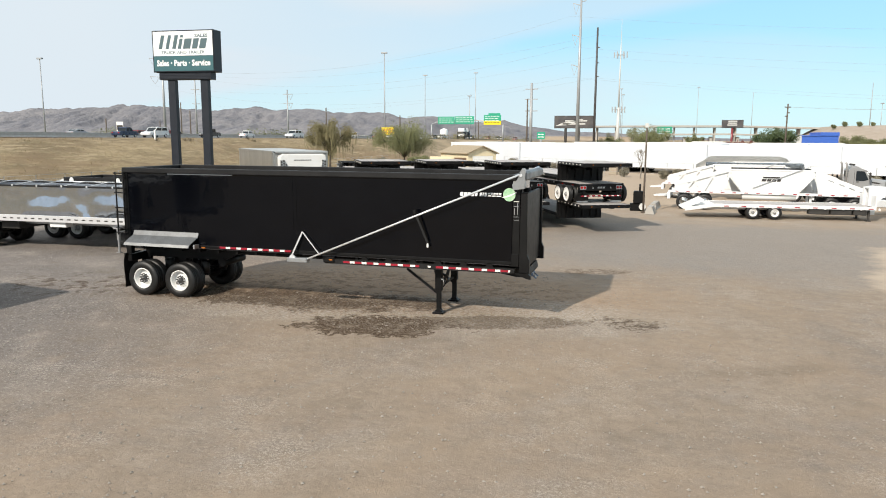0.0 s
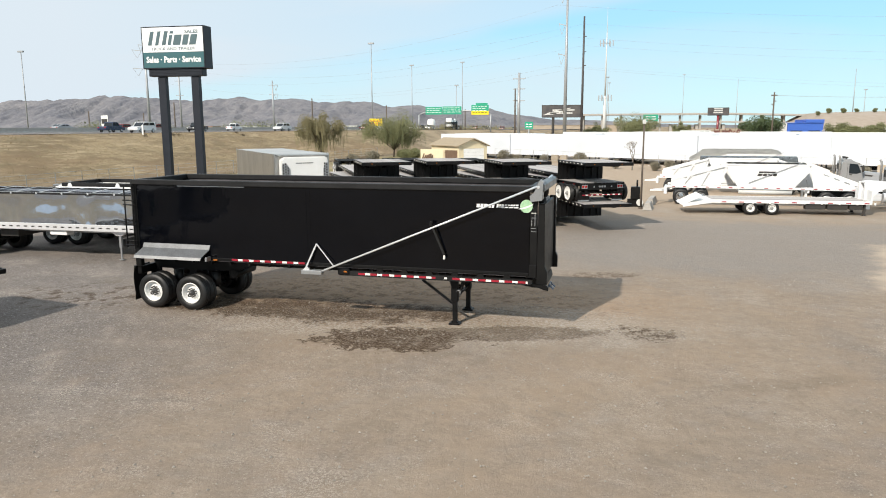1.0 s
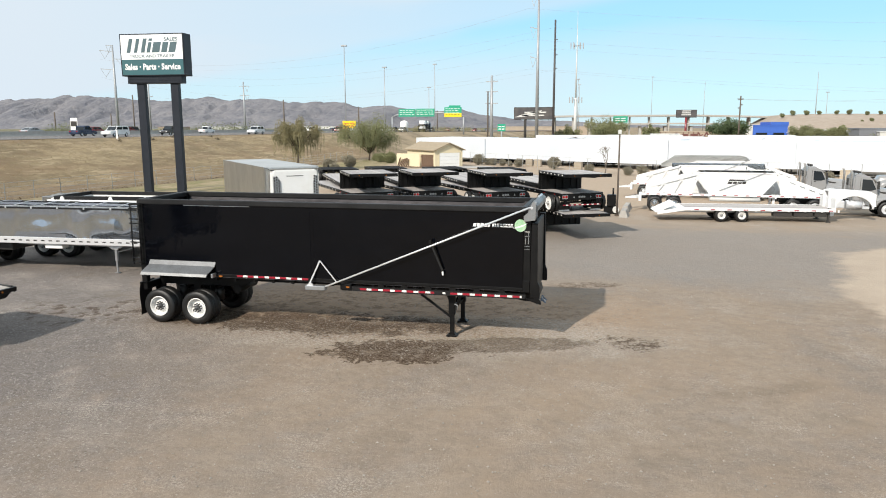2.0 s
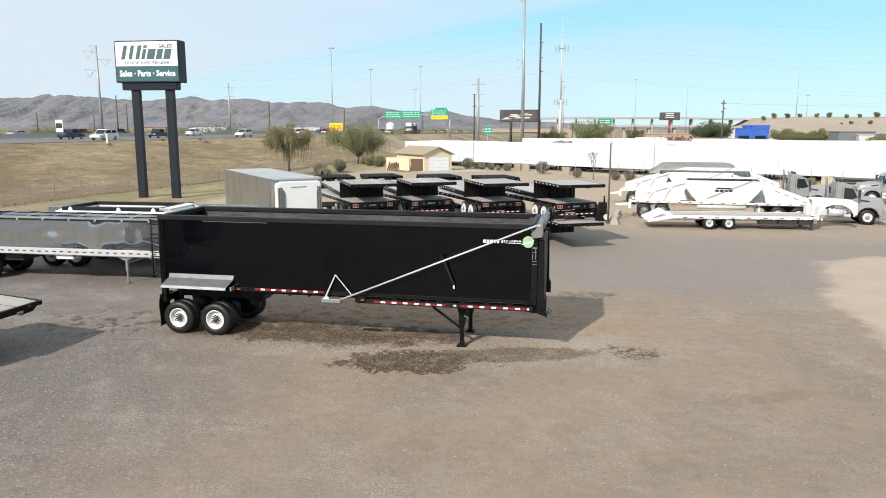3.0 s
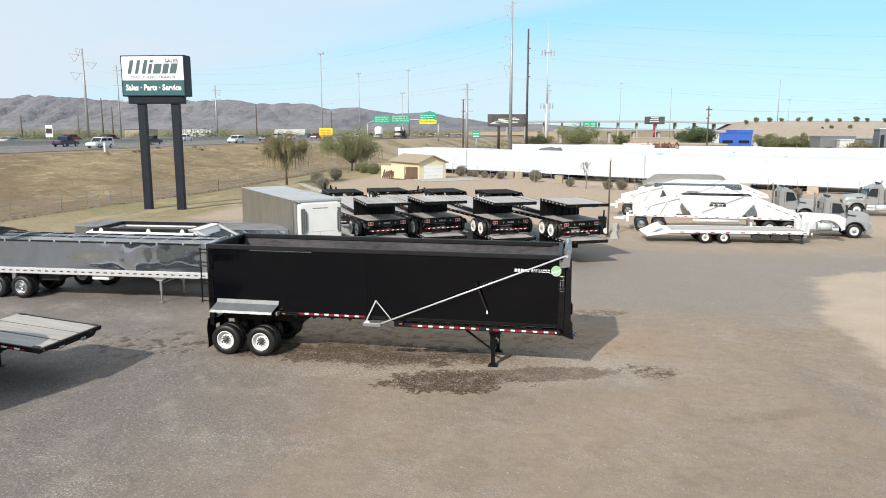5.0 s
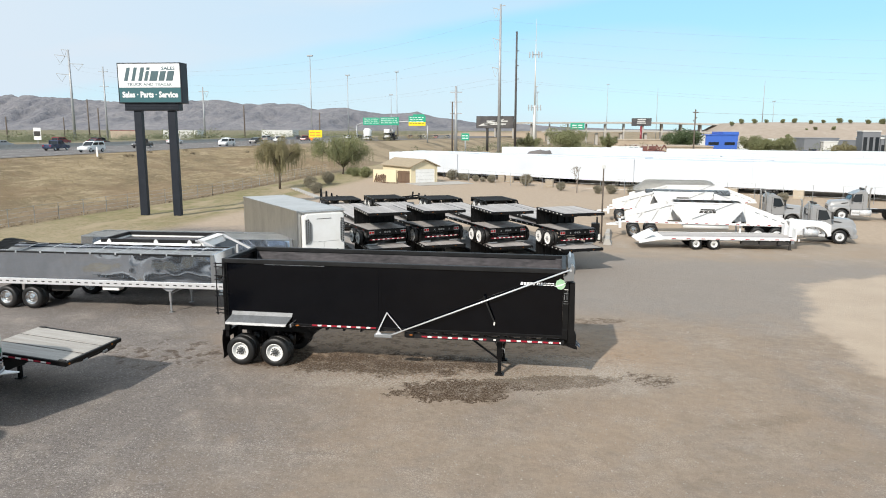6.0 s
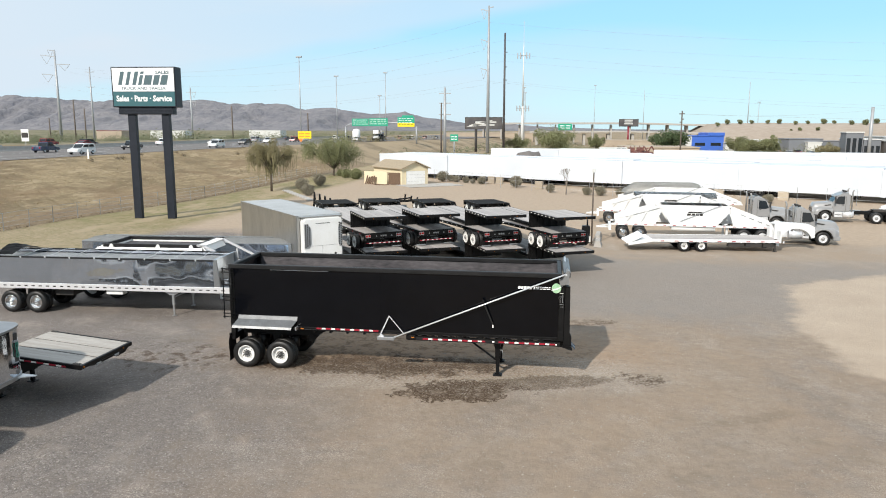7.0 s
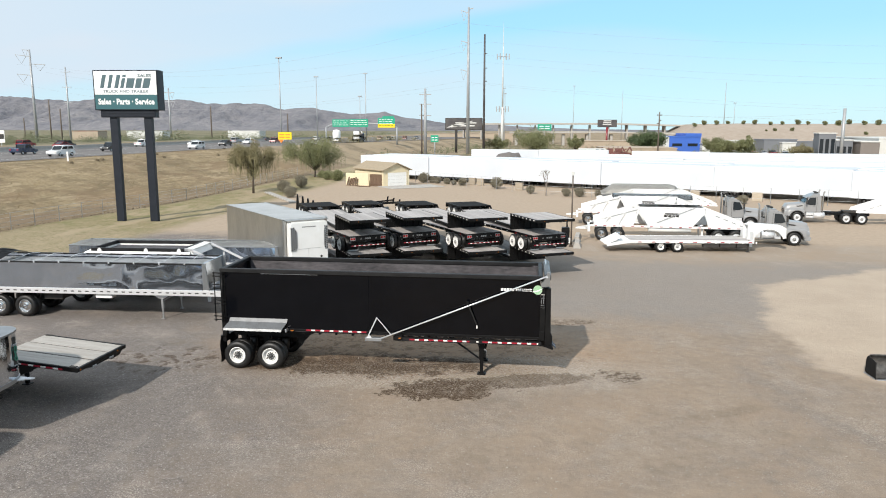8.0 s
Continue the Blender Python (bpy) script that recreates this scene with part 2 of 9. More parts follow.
BLUE_WALL = mat("blue_cladding", (0.045, 0.13, 0.50), (0.04, 0.115, 0.44), rough=0.5, scale=0.3)
GREY_WALL = mat("grey_cladding", (0.17, 0.18, 0.20), (0.14, 0.15, 0.165), rough=0.6, scale=0.2)
TAN_WALL = mat("tan_block_wall", (0.40, 0.33, 0.25), (0.33, 0.27, 0.21), rough=0.85, scale=0.2)
TAUPE_WALL = mat("taupe_cladding", (0.20, 0.175, 0.16), (0.165, 0.145, 0.13), rough=0.7, scale=0.3)
LIGHT_WALL = mat("pale_cladding", (0.6, 0.6, 0.58), (0.52, 0.52, 0.5), rough=0.6, scale=0.2)
# aerial haze is mixed into the rock's base colour, pale and mauve
ROCK = mat("mountain_rock_painted_haze", (0.212, 0.202, 0.207), (0.108, 0.110, 0.130), rough=1.0, scale=0.006, fine=0.035, bump=0.8, where="World", depth=30)
HILL = mat("bare_brown_hillside", (0.37, 0.31, 0.255), (0.29, 0.235, 0.185), rough=0.95, scale=0.03, fine=0.4, where="World")
# pale silver that imitates a sunlit inner wall of the open end dump
LIT_INSIDE_SHEET = mat("silver_lit_inside_sheet", (0.66, 0.67, 0.68), (0.50, 0.51, 0.52), rough=0.45, metal=0.15, scale=0.8, fine=5, bump=0.3, depth=0.05, stretch=(1, 3, 1))
RUSTY = mat("rusty_red_paint", (0.20, 0.075, 0.06), (0.11, 0.05, 0.042), rough=0.7, scale=2, fine=9)
TARP = mat("grey_tarpaulin", (0.42, 0.42, 0.41), (0.32, 0.325, 0.32), rough=0.6, scale=1.2, fine=9, bump=0.4, depth=0.04)
BILLBOARD = mat("dark_billboard_print", (0.035, 0.035, 0.042), (0.10, 0.09, 0.085), rough=0.5, scale=0.12, fine=0.5)


def glass_mat(name, c=(0.02, 0.025, 0.03), rough=0.06):
    m = bpy.data.materials.new(name)
    m.use_nodes = True
    p = m.node_tree.nodes["Principled BSDF"]
    p.inputs["Base Color"].default_value = (*c, 1)
    p.inputs["Roughness"].default_value = rough
    p.inputs["Coat Weight"].default_value = 0.1
    p.inputs["Specular IOR Level"].default_value = 0.35
    return m


GLASS = glass_mat("tinted_window_glass")
GLASS_PALE = glass_mat("clear_lamp_glass", (0.45, 0.46, 0.48), 0.1)


def paint(name, c):
    return mat(name, c, tuple(v * 0.85 for v in c), rough=0.28, scale=1, bump=0.02, coat=0.5)


# ---------- mesh helpers ----------
def B():
    return bmesh.new()


def box(bm, x0, x1, y0, y1, z0, z1, bev=0.0):
    """A box, with chamfered edges where bev is given."""
    if bev <= 0:
        v = [bm.verts.new((x, y, z)) for z in (z0, z1) for y in (y0, y1) for x in (x0, x1)]
        for f in ((0, 2, 3, 1), (4, 5, 7, 6), (0, 1, 5, 4), (2, 6, 7, 3), (0, 4, 6, 2), (1, 3, 7, 5)):
            bm.faces.new([v[i] for i in f])
        return
    b = min(bev, (x1 - x0) / 2.01, (y1 - y0) / 2.01, (z1 - z0) / 2.01)
    lo, hi = (x0, y0, z0), (x1, y1, z1)
    vs = {}
    for s in ((i, j, k) for i in (0, 1) for j in (0, 1) for k in (0, 1)):
        for ax in range(3):
            p = [(hi[a] - b if s[a] else lo[a] + b) for a in range(3)]
            p[ax] = hi[ax] if s[ax] else lo[ax]
            vs[s, ax] = bm.verts.new(p)
    fs = []
    for ax in range(3):
        u, w = [a for a in range(3) if a != ax]
        for e in (0, 1):
            ring = []
            for i, j in ((0, 0), (1, 0), (1, 1), (0, 1)):
                s = [0, 0, 0]
                s[ax], s[u], s[w] = e, i, j
                ring.append(vs[tuple(s), ax])
            fs.append(bm.faces.new(ring))
        for i in (0, 1):
            for j in (0, 1):
                s0, s1 = [0, 0, 0], [0, 0, 0]
                s0[u], s0[w], s1[u], s1[w], s0[ax], s1[ax] = i, j, i, j, 0, 1
                s0, s1 = tuple(s0), tuple(s1)
                fs.append(bm.faces.new([vs[s0, u], vs[s1, u], vs[s1, w], vs[s0, w]]))
    for s in ((i, j, k) for i in (0, 1) for j in (0, 1) for k in (0, 1)):
        fs.append(bm.faces.new([vs[s, 0], vs[s, 1], vs[s, 2]]))


def tube(bm, p, q, r, n=10, r2=None):
    """A round bar between two places."""
    p, q = Vector(p), Vector(q)
    r2 = r if r2 is None else r2
    d = (q - p).normalized()
    u = d.orthogonal().normalized()
    w = d.cross(u)
    rings = []
    for c, rad in ((p, r), (q, r2)):
        rings.append([bm.verts.new(c + (u * math.cos(a) + w * math.sin(a)) * rad) for a in (2 * math.pi * i / n for i in range(n))])
    for i in range(n):
        f = bm.faces.new([rings[0][i], rings[0][(i + 1) % n], rings[1][(i + 1) % n], rings[1][i]])
        f.smooth = n > 6
    bm.faces.new(rings[0][::-1])
    bm.faces.new(rings[1])


def pipe(bm, pts, r, n=6):
    """One unbroken round rod through many places."""
    pts = [Vector(p) for p in pts]
    rings, u = [], None
    for i, p in enumerate(pts):
        d = (pts[min(i + 1, len(pts) - 1)] - pts[max(i - 1, 0)]).normalized()
        u = d.orthogonal().normalized() if u is None else (u - d * u.dot(d)).normalized()
        w = d.cross(u)
        rings.append([bm.verts.new(p + (u * math.cos(a) + w * math.sin(a)) * r) for a in (2 * math.pi * k / n for k in range(n))])
    for a, c in zip(rings, rings[1:]):
        for k in range(n):
            bm.faces.new([a[k], a[(k + 1) % n], c[(k + 1) % n], c[k]]).smooth = True
    bm.faces.new(rings[0][::-1])
    bm.faces.new(rings[-1])


def bar(bm, p, q, wide, high):
    """A square-cut bar between two places; wide lies level."""
    p, q = Vector(p), Vector(q)
    d = (q - p).normalized()
    u = d.cross(Vector((0, 0, 1)))
    u = u.normalized() if u.length > 0.01 else Vector((1, 0, 0))
    w = u.cross(d).normalized()
    v = [bm.verts.new(c + u * a * wide / 2 + w * b * high / 2) for c in (p, q) for a, b in ((-1, -1), (1, -1), (1, 1), (-1, 1))]
    for f in ((3, 2, 1, 0), (4, 5, 6, 7), (0, 1, 5, 4), (1, 2, 6, 5), (2, 3, 7, 6), (3, 0, 4, 7)):
        bm.faces.new([v[i] for i in f])


def prism(bm, pts, a, b, axis="y"):
    """A polygon drawn out along an axis. axis y: points are (x, z); x: (y, z); z: (x, y)."""
    def at(p, s):
        return {"y": (p[0], s, p[1]), "x": (s, p[0], p[1]), "z": (p[0], p[1], s)}[axis]
    lo = [bm.verts.new(at(p, a)) for p in pts]
    hi = [bm.verts.new(at(p, b)) for p in pts]
    n = len(pts)
    bm.faces.new(lo[::-1])
    bm.faces.new(hi)
    for i in range(n):
        bm.faces.new([lo[i], lo[(i + 1) % n], hi[(i + 1) % n], hi[i]])


def lathe(bm, prof, c=(0, 0, 0), n=28, axis="y"):
    """A profile of (radius, along) turned about an axis."""
    rings = []
    for r, h in prof:
        ring = []
        for i in range(n):
            a = 2 * math.pi * i / n
            if axis == "y":
                ring.append(bm.verts.new((c[0] + r * math.cos(a), c[1] + h, c[2] + r * math.sin(a))))
            else:
                ring.append(bm.verts.new((c[0] + r * math.cos(a), c[1] + r * math.sin(a), c[2] + h)))
        rings.append(ring)
    for k in range(len(rings) - 1):
        for i in range(n):
            f = bm.faces.new([rings[k][i], rings[k][(i + 1) % n], rings[k + 1][(i + 1) % n], rings[k + 1][i]])
            f.smooth = True
    return rings


def sheet(bm, rows):
    """A grid of places joined into quads."""
    vs = [[bm.verts.new(p) for p in r] for r in rows]
    for i in range(len(vs) - 1):
        for j in range(len(vs[0]) - 1):
            bm.faces.new([vs[i][j], vs[i][j + 1], vs[i + 1][j + 1], vs[i + 1][j]])


def mesh_of(name, bm, material, fix=True):
    if fix:
        bmesh.ops.recalc_face_normals(bm, faces=bm.faces)
    me = bpy.data.meshes.new(name)
    bm.to_mesh(me)
    bm.free()
    me.materials.append(material)
    return me


def part(name, bm, material, parent=None, label="", m=None, fix=True):
    """One mesh object under a thing or a part; bm may be a finished mesh."""
    me = bm if isinstance(bm, bpy.types.Mesh) else mesh_of(name, bm, material, fix)
    ob = new(name, me)
    if parent:
        ob.parent = parent
    if m is not None:
        ob.matrix_basis = m
    return tagged(ob, label)


def thing(name, label, category, m=None, group="", kind=""):
    ob = new(name)
    ob.empty_display_size = 0.3
    if m is not None:
        ob.matrix_basis = m
    return tagged(ob, label, category, group, kind)


def one(name, bm, material, label, category, m=None, group="", kind="", fix=True):
    """A thing that is a single mesh."""
    ob = part(name, bm, material, None, label, m, fix)
    return tagged(ob, label, category, group, kind)


def writing(name, words, size, material, parent, m, label="", squeeze=1.0, bold=0.0):
    """Words in the built-in font, as a mesh; m: where the middle stands, facing local +z."""
    cu = bpy.data.curves.new(name, "FONT")
    cu.body, cu.size, cu.align_x, cu.align_y, cu.extrude, cu.resolution_u, cu.offset = words, size, "CENTER", "CENTER", 0.006, 2, bold
    tmp = bpy.data.objects.new(name, cu)
    me = bpy.data.meshes.new_from_object(tmp)
    bpy.data.objects.remove(tmp)
    bpy.data.curves.remove(cu)
    me.materials.clear()
    me.materials.append(material)
    for v in me.vertices:
        v.co.x *= squeeze
    return part(name, me, material, parent, label, m)


# shared wheel meshes: axle along y, outer face towards -y
def tyre_mesh(R, r, w, n=28):
    b = B()
    lathe(b, [(r, 0.02), (r + 0.02, 0.0), (R - 0.09, -0.005), (R - 0.03, 0.02), (R, 0.05), (R, w * 0.3), (R - 0.012, w * 0.31), (R - 0.012, w * 0.36),
              (R, w * 0.37), (R, w * 0.63), (R - 0.012, w * 0.64), (R - 0.012, w * 0.69), (R, w * 0.7), (R, w - 0.05), (R - 0.03, w - 0.02),
              (R - 0.09, w + 0.005), (r + 0.02, w), (r, w - 0.02), (r, 0.02)], n=n)
    return mesh_of("tyre", b, RUBBER)


def rim_mesh(r, deep, material, n=28):
    b = B()
    k = lathe(b, [(r + 0.005, 0.015), (r - 0.012, 0.0), (r - 0.03, 0.02), (r - 0.05, deep), (r * 0.72, deep + 0.015), (r * 0.45, deep - 0.03), (r * 0.30, deep - 0.035)], n=n)
    b.faces.new(k[-1])
    return mesh_of("rim", b, material)


def hub_mesh(r, deep, material):
    b = B()
    k = lathe(b, [(r * 0.46, deep + 0.01), (r * 0.45, deep - 0.03), (r * 0.40, deep - 0.05), (r * 0.34, deep - 0.05), (r * 0.30, deep - 0.02), (r * 0.27, deep - 0.08),
                  (r * 0.22, deep - 0.12), (r * 0.16, deep - 0.13), (r * 0.05, deep - 0.135)], n=20)
    b.faces.new(k[-1])
    return mesh_of("hub", b, material)


RIM_BRIGHT = rim_mesh(0.30, 0.05, ARM)
TYRE, RIM, RIM_ALU = tyre_mesh(0.51, 0.30, 0.27), rim_mesh(0.30, 0.13, RIM_WHITE), rim_mesh(0.30, 0.10, CHROME)
HUB_STEEL = mat("grimy_hub_steel", (0.42, 0.42, 0.41), (0.22, 0.215, 0.21), rough=0.5, metal=0.5, scale=9)
HUB, HUB_ALU = hub_mesh(0.30, 0.12, HUB_STEEL), hub_mesh(0.30, 0.09, CHROME)
HUB_DARK = mat("oily_hub_iron", (0.12, 0.12, 0.12), (0.05, 0.05, 0.05), rough=0.45, metal=0.4, scale=12)
hb = B()
kk = lathe(hb, [(0.085, 0.14), (0.082, 0.05), (0.072, 0.02), (0.05, 0.0), (0.046, -0.02), (0.01, -0.025)], n=16)
hb.faces.new(kk[-1])
HUB_BLACK = mesh_of("hub", hb, HUB_DARK)
nb = B()
tube(nb, (0.122, 0.115, 0), (0.122, 0.035, 0), 0.020, 6)
LUG_NUT = mesh_of("lug_nut", nb, HUB_DARK)
HUB_BLACK_PLAIN = hub_mesh(0.30, 0.19, HUB_DARK)
hole = B()
tube(hole, (0.205, 0.125, 0), (0.205, 0.155, 0), 0.028, 10)
HAND_HOLE = mesh_of("hand_hole", hole, DARK)
RIM_IN = rim_mesh(0.30, 0.2, BLACK_FRAME)
TYRE_LOW, RIM_LOW = tyre_mesh(0.49, 0.375, 0.25), rim_mesh(0.38, 0.04, RIM_WHITE)


def wheel(parent, x, y, z, side=1, rim=None, hub=None, s=1.0, dual=True, tyre=None):
    """A wheel whose outer face stands at y; side 1 faces -y, -1 faces +y. Twin tyres where dual."""
    m = pose(x, y, z, 0, 0, 0 if side > 0 else 180) @ Matrix.Scale(s, 4)
    w = part("wheel", rim or RIM, None, parent, "", m)
    tyre = tyre or TYRE
    part("tyre", tyre, None, w, "black rubber tyre")
    part("hub", hub or HUB, None, w)
    if hub is HUB_BLACK:
        for a in range(10):
            part("lug_nut", LUG_NUT, None, w, "", pose(0, 0, 0, 0, 36 * a + 11, 0))
    if rim is None:
        for a in (-34, 146):
            part("hand_hole", HAND_HOLE, None, w, "", pose(0, 0, 0, 0, a, 0))
    if dual:
        part("tyre", tyre, None, w, "black rubber tyre", pose(0, 0.31, 0))
        part("rim", RIM_IN, None, w, "", pose(0, 0.58, 0, 0, 0, 180))
    return w
# ---------- ground ----------
def smooth(a, b, v):
    t = min(1, max(0, (v - a) / (b - a)))
    return t * t * (3 - 2 * t)


def ground_z(x, y):
    """Level yard, the motorway bank to the west, the rise beyond it to the north-east."""
    z = 0.0
    bank = smooth(0, 1, (-34 - x) / 21.0) * 4.45
    if y > 112:                                   # the bank swings away and falls towards the crossing
        shift = (y - 112) * 0.10
        bank = smooth(0, 1, (-34 + shift - x) / 21.0) * 4.45 * (1 - 0.25 * smooth(180, 420, y))
    z += bank
    z -= 4.0 * smooth(150, 190, -x) * (1 if y < 900 else 0)
    if -60 < x < 60 and -40 < y < 110:
        z += 0.035 * noise.noise((x * 0.22, y * 0.22, 0)) + 0.012 * noise.noise((x * 1.1, y * 1.1, 3))
    if x < -34:
        z += 0.25 * noise.noise((x * 0.12, y * 0.08, 7)) * smooth(-36, -40, x) * (1 - smooth(-50, -55, x))
    return z


def lines(lo, hi, step, far, grow=1.35):
    out, d, v = [], step, lo
    while v > -far:
        d *= grow
        v -= d
        out.insert(0, v)
    v = lo
    while v < hi:
        out.append(v)
        v += step
    d = step
    while v < far:
        out.append(v)
        d *= grow
        v += d
    return out


XS = lines(-66, 54, 1.0, 4800)
YS = lines(-34, 112, 1.0, 4800)
g = B()
grid = [[g.verts.new((x, y, ground_z(x, y))) for x in XS] for y in YS]
for j in range(len(YS) - 1):
    for i in range(len(XS) - 1):
        f = g.faces.new([grid[j][i], grid[j][i + 1], grid[j + 1][i + 1], grid[j + 1][i]])
        f.smooth = True


def ground_material():
    m = bpy.data.materials.new("gravel_and_dirt")
    m.use_nodes = True
    n, l = m.node_tree.nodes, m.node_tree.links
    p = n["Principled BSDF"]
    geo = n.new("ShaderNodeNewGeometry")
    pos = geo.outputs["Position"]
    sep = n.new("ShaderNodeSeparateXYZ")
    l.new(pos, sep.inputs[0])

    def nz(scale, detail=4, rough=0.6, stretch=None):
        q = n.new("ShaderNodeTexNoise")
        q.inputs["Scale"].default_value, q.inputs["Detail"].default_value, q.inputs["Roughness"].default_value = scale, detail, rough
        if stretch:
            mp2 = n.new("ShaderNodeMapping")
            mp2.inputs["Scale"].default_value = stretch
            mp2.inputs["Rotation"].default_value = (0, 0, 0.35)
            l.new(pos, mp2.inputs["Vector"])
            l.new(mp2.outputs[0], q.inputs["Vector"])
        else:
            l.new(pos, q.inputs["Vector"])
        return q.outputs["Fac"]

    def op(kind, a, b=None, c=None):
        q = n.new("ShaderNodeMath")
        q.operation = kind
        for i, v in enumerate((a, b, c)):
            if v is None:
                continue
            if isinstance(v, (int, float)):
                q.inputs[i].default_value = v
            else:
                l.new(v, q.inputs[i])
        return q.outputs[0]

    def ramp(v, lo, hi, to0=0.0, to1=1.0):
        q = n.new("ShaderNodeMapRange")
        q.interpolation_type = "SMOOTHSTEP"
        for k, w in (("From Min", lo), ("From Max", hi), ("To Min", to0), ("To Max", to1)):
            q.inputs[k].default_value = w
        l.new(v, q.inputs["Value"])
        return q.outputs[0]

    def mix(fac, a, b):
        q = n.new("ShaderNodeMixRGB")
        if isinstance(fac, (int, float)):
            q.inputs[0].default_value = fac
        else:
            l.new(fac, q.inputs[0])
        for i, v in ((1, a), (2, b)):
            if isinstance(v, tuple):
                q.inputs[i].default_value = (*v, 1)
            else:
                l.new(v, q.inputs[i])
        return q.outputs[0]

    X, Y = sep.outputs["X"], sep.outputs["Y"]

    def blob(cx, cy, rx, ry, turn, wobble, soft, spread=1.5):
        """1 inside a ragged oval on the plan."""
        co, si = math.cos(radians(turn)), math.sin(radians(turn))
        dx, dy = op("ADD", X, -cx), op("ADD", Y, -cy)
        u = op("DIVIDE", op("ADD", op("MULTIPLY", dx, co), op("MULTIPLY", dy, si)), rx)
        v = op("DIVIDE", op("ADD", op("MULTIPLY", dx, -si), op("MULTIPLY", dy, co)), ry)
        d = op("SQRT", op("ADD", op("MULTIPLY", u, u), op("MULTIPLY", v, v)))
        d = op("ADD", d, op("MULTIPLY", op("ADD", wobble, -0.5), spread))
        return ramp(d, 1 + soft, 1 - soft)

    big, mid, small, grit, stones = nz(0.07, 4), nz(0.45, 5), nz(2.2, 6, 0.7), op("ADD", op("MULTIPLY", nz(30, 6, 0.8), 0.7), op("MULTIPLY", nz(7, 5, 0.7), 0.3)), nz(40, 3, 0.75)
    streak = nz(1.0, 4, 0.6, (0.10, 0.9, 1))
    grain, peb = nz(10, 4, 0.9), nz(16, 2, 0.85)
    # packed brown dirt and grey gravel
    dirt = mix(ramp(small, 0.35, 0.7), (0.302, 0.242, 0.188), (0.235, 0.185, 0.141))
    dirt = mix(ramp(grit, 0.40, 0.62, 0.35, 0), dirt, (0.165, 0.124, 0.09))
    gravel = mix(ramp(grit, 0.38, 0.62), (0.112, 0.097, 0.089), (0.212, 0.186, 0.170))
    gravel = mix(ramp(grain, 0.52, 0.66, 0, 0.7), gravel, (0.065, 0.056, 0.05))
    gravel = mix(ramp(peb, 0.56, 0.68, 0, 0.6), gravel, (0.46, 0.43, 0.40))
    where_gravel = op("ADD", ramp(big, 0.38, 0.62, 0.0, 0.55), ramp(mid, 0.35, 0.7, -0.1, 0.45))
    west = ramp(X, 8.0, -3.0, 0.0, 0.85)
    where_gravel = ramp(op("ADD", where_gravel, west), 0.30, 1.30)
    col = mix(where_gravel, dirt, gravel)
    col = mix(ramp(streak, 0.5, 0.75, 0, 0.22), col, (0.30, 0.258, 0.212))
    col = mix(ramp(grit, 0.56, 0.8, 0, 0.5), col, (0.12, 0.10, 0.085))
    col = mix(ramp(stones, 0.62, 0.75, 0, 0.35), col, (0.40, 0.36, 0.32))
    col = mix(ramp(grain, 0.54, 0.72, 0, 0.45), col, (0.10, 0.08, 0.064))
    col = mix(ramp(peb, 0.60, 0.76, 0, 0.3), col, (0.42, 0.375, 0.33))
    # broad mottling, faint turning tracks
    patch = nz(0.9, 4, 0.65)
    col = mix(ramp(patch, 0.50, 0.70, 0, 0.28), col, (0.345, 0.295, 0.25))
    col = mix(ramp(nz(0.6, 5, 0.7), 0.54, 0.68, 0, 0.4), col, (0.165, 0.132, 0.10))
    ring = n.new("ShaderNodeTexWave")
    ring.wave_type, ring.rings_direction = "RINGS", "Z"
    for key, val in (("Scale", 0.55), ("Distortion", 5.0), ("Detail", 3.0), ("Detail Scale", 0.7)):
        ring.inputs[key].default_value = val
    turn = n.new("ShaderNodeMapping")
    turn.inputs["Location"].default_value = (-15.0, 1.0, 0.0)
    l.new(pos, turn.inputs["Vector"])
    l.new(turn.outputs[0], ring.inputs["Vector"])
    col = mix(op("MULTIPLY", ramp(ring.outputs["Fac"], 0.6, 0.95, 0, 0.22), ramp(mid, 0.42, 0.6)), col, (0.17, 0.14, 0.113))
    col = mix(op("MULTIPLY", ramp(op("ADD", Y, op("MULTIPLY", mid, 9)), 20, 34, 0, 0.5), ramp(X, 2, 14)), col, (0.36, 0.305, 0.245))
    pale_gravel = op("MULTIPLY", ramp(nz(0.42, 6, 0.72), 0.47, 0.66), ramp(nz(18, 3, 0.95), 0.50, 0.58, 0.0, 0.85))
    col = mix(pale_gravel, col, (0.40, 0.352, 0.306))
    warm = ramp(nz(0.23, 5, 0.7), 0.45, 0.62, 0.1, 0.5)
    col = mix(op("MULTIPLY", warm, ramp(X, -2, 6)), col, (0.30, 0.222, 0.156))
    grey_yard = op("MULTIPLY", op("MULTIPLY", ramp(op("ADD", Y, op("MULTIPLY", mid, 7)), 9, 15), ramp(op("ADD", Y, op("MULTIPLY", mid, 8)), 31, 26)), ramp(op("ADD", X, op("MULTIPLY", mid, 6)), 8, 15))
    col = mix(op("MULTIPLY", grey_yard, 0.72), col, mix(ramp(grain, 0.40, 0.62), (0.262, 0.238, 0.216), (0.188, 0.168, 0.152)))
    # swept pale sand
    sand = mix(ramp(mid, 0.3, 0.7), (0.44, 0.357, 0.275), (0.395, 0.317, 0.243))
    edge = op("MULTIPLY", op("ADD", op("ADD", op("MULTIPLY", nz(0.3, 4, 0.6), 0.7), op("MULTIPLY", nz(1.6, 3, 0.7), 0.3)), -0.5), 4.0)
    west_side = op("SUBTRACT", op("ADD", X, -21.5), op("MULTIPLY", op("MAXIMUM", op("ADD", Y, -9.5), 0.0), 0.26))
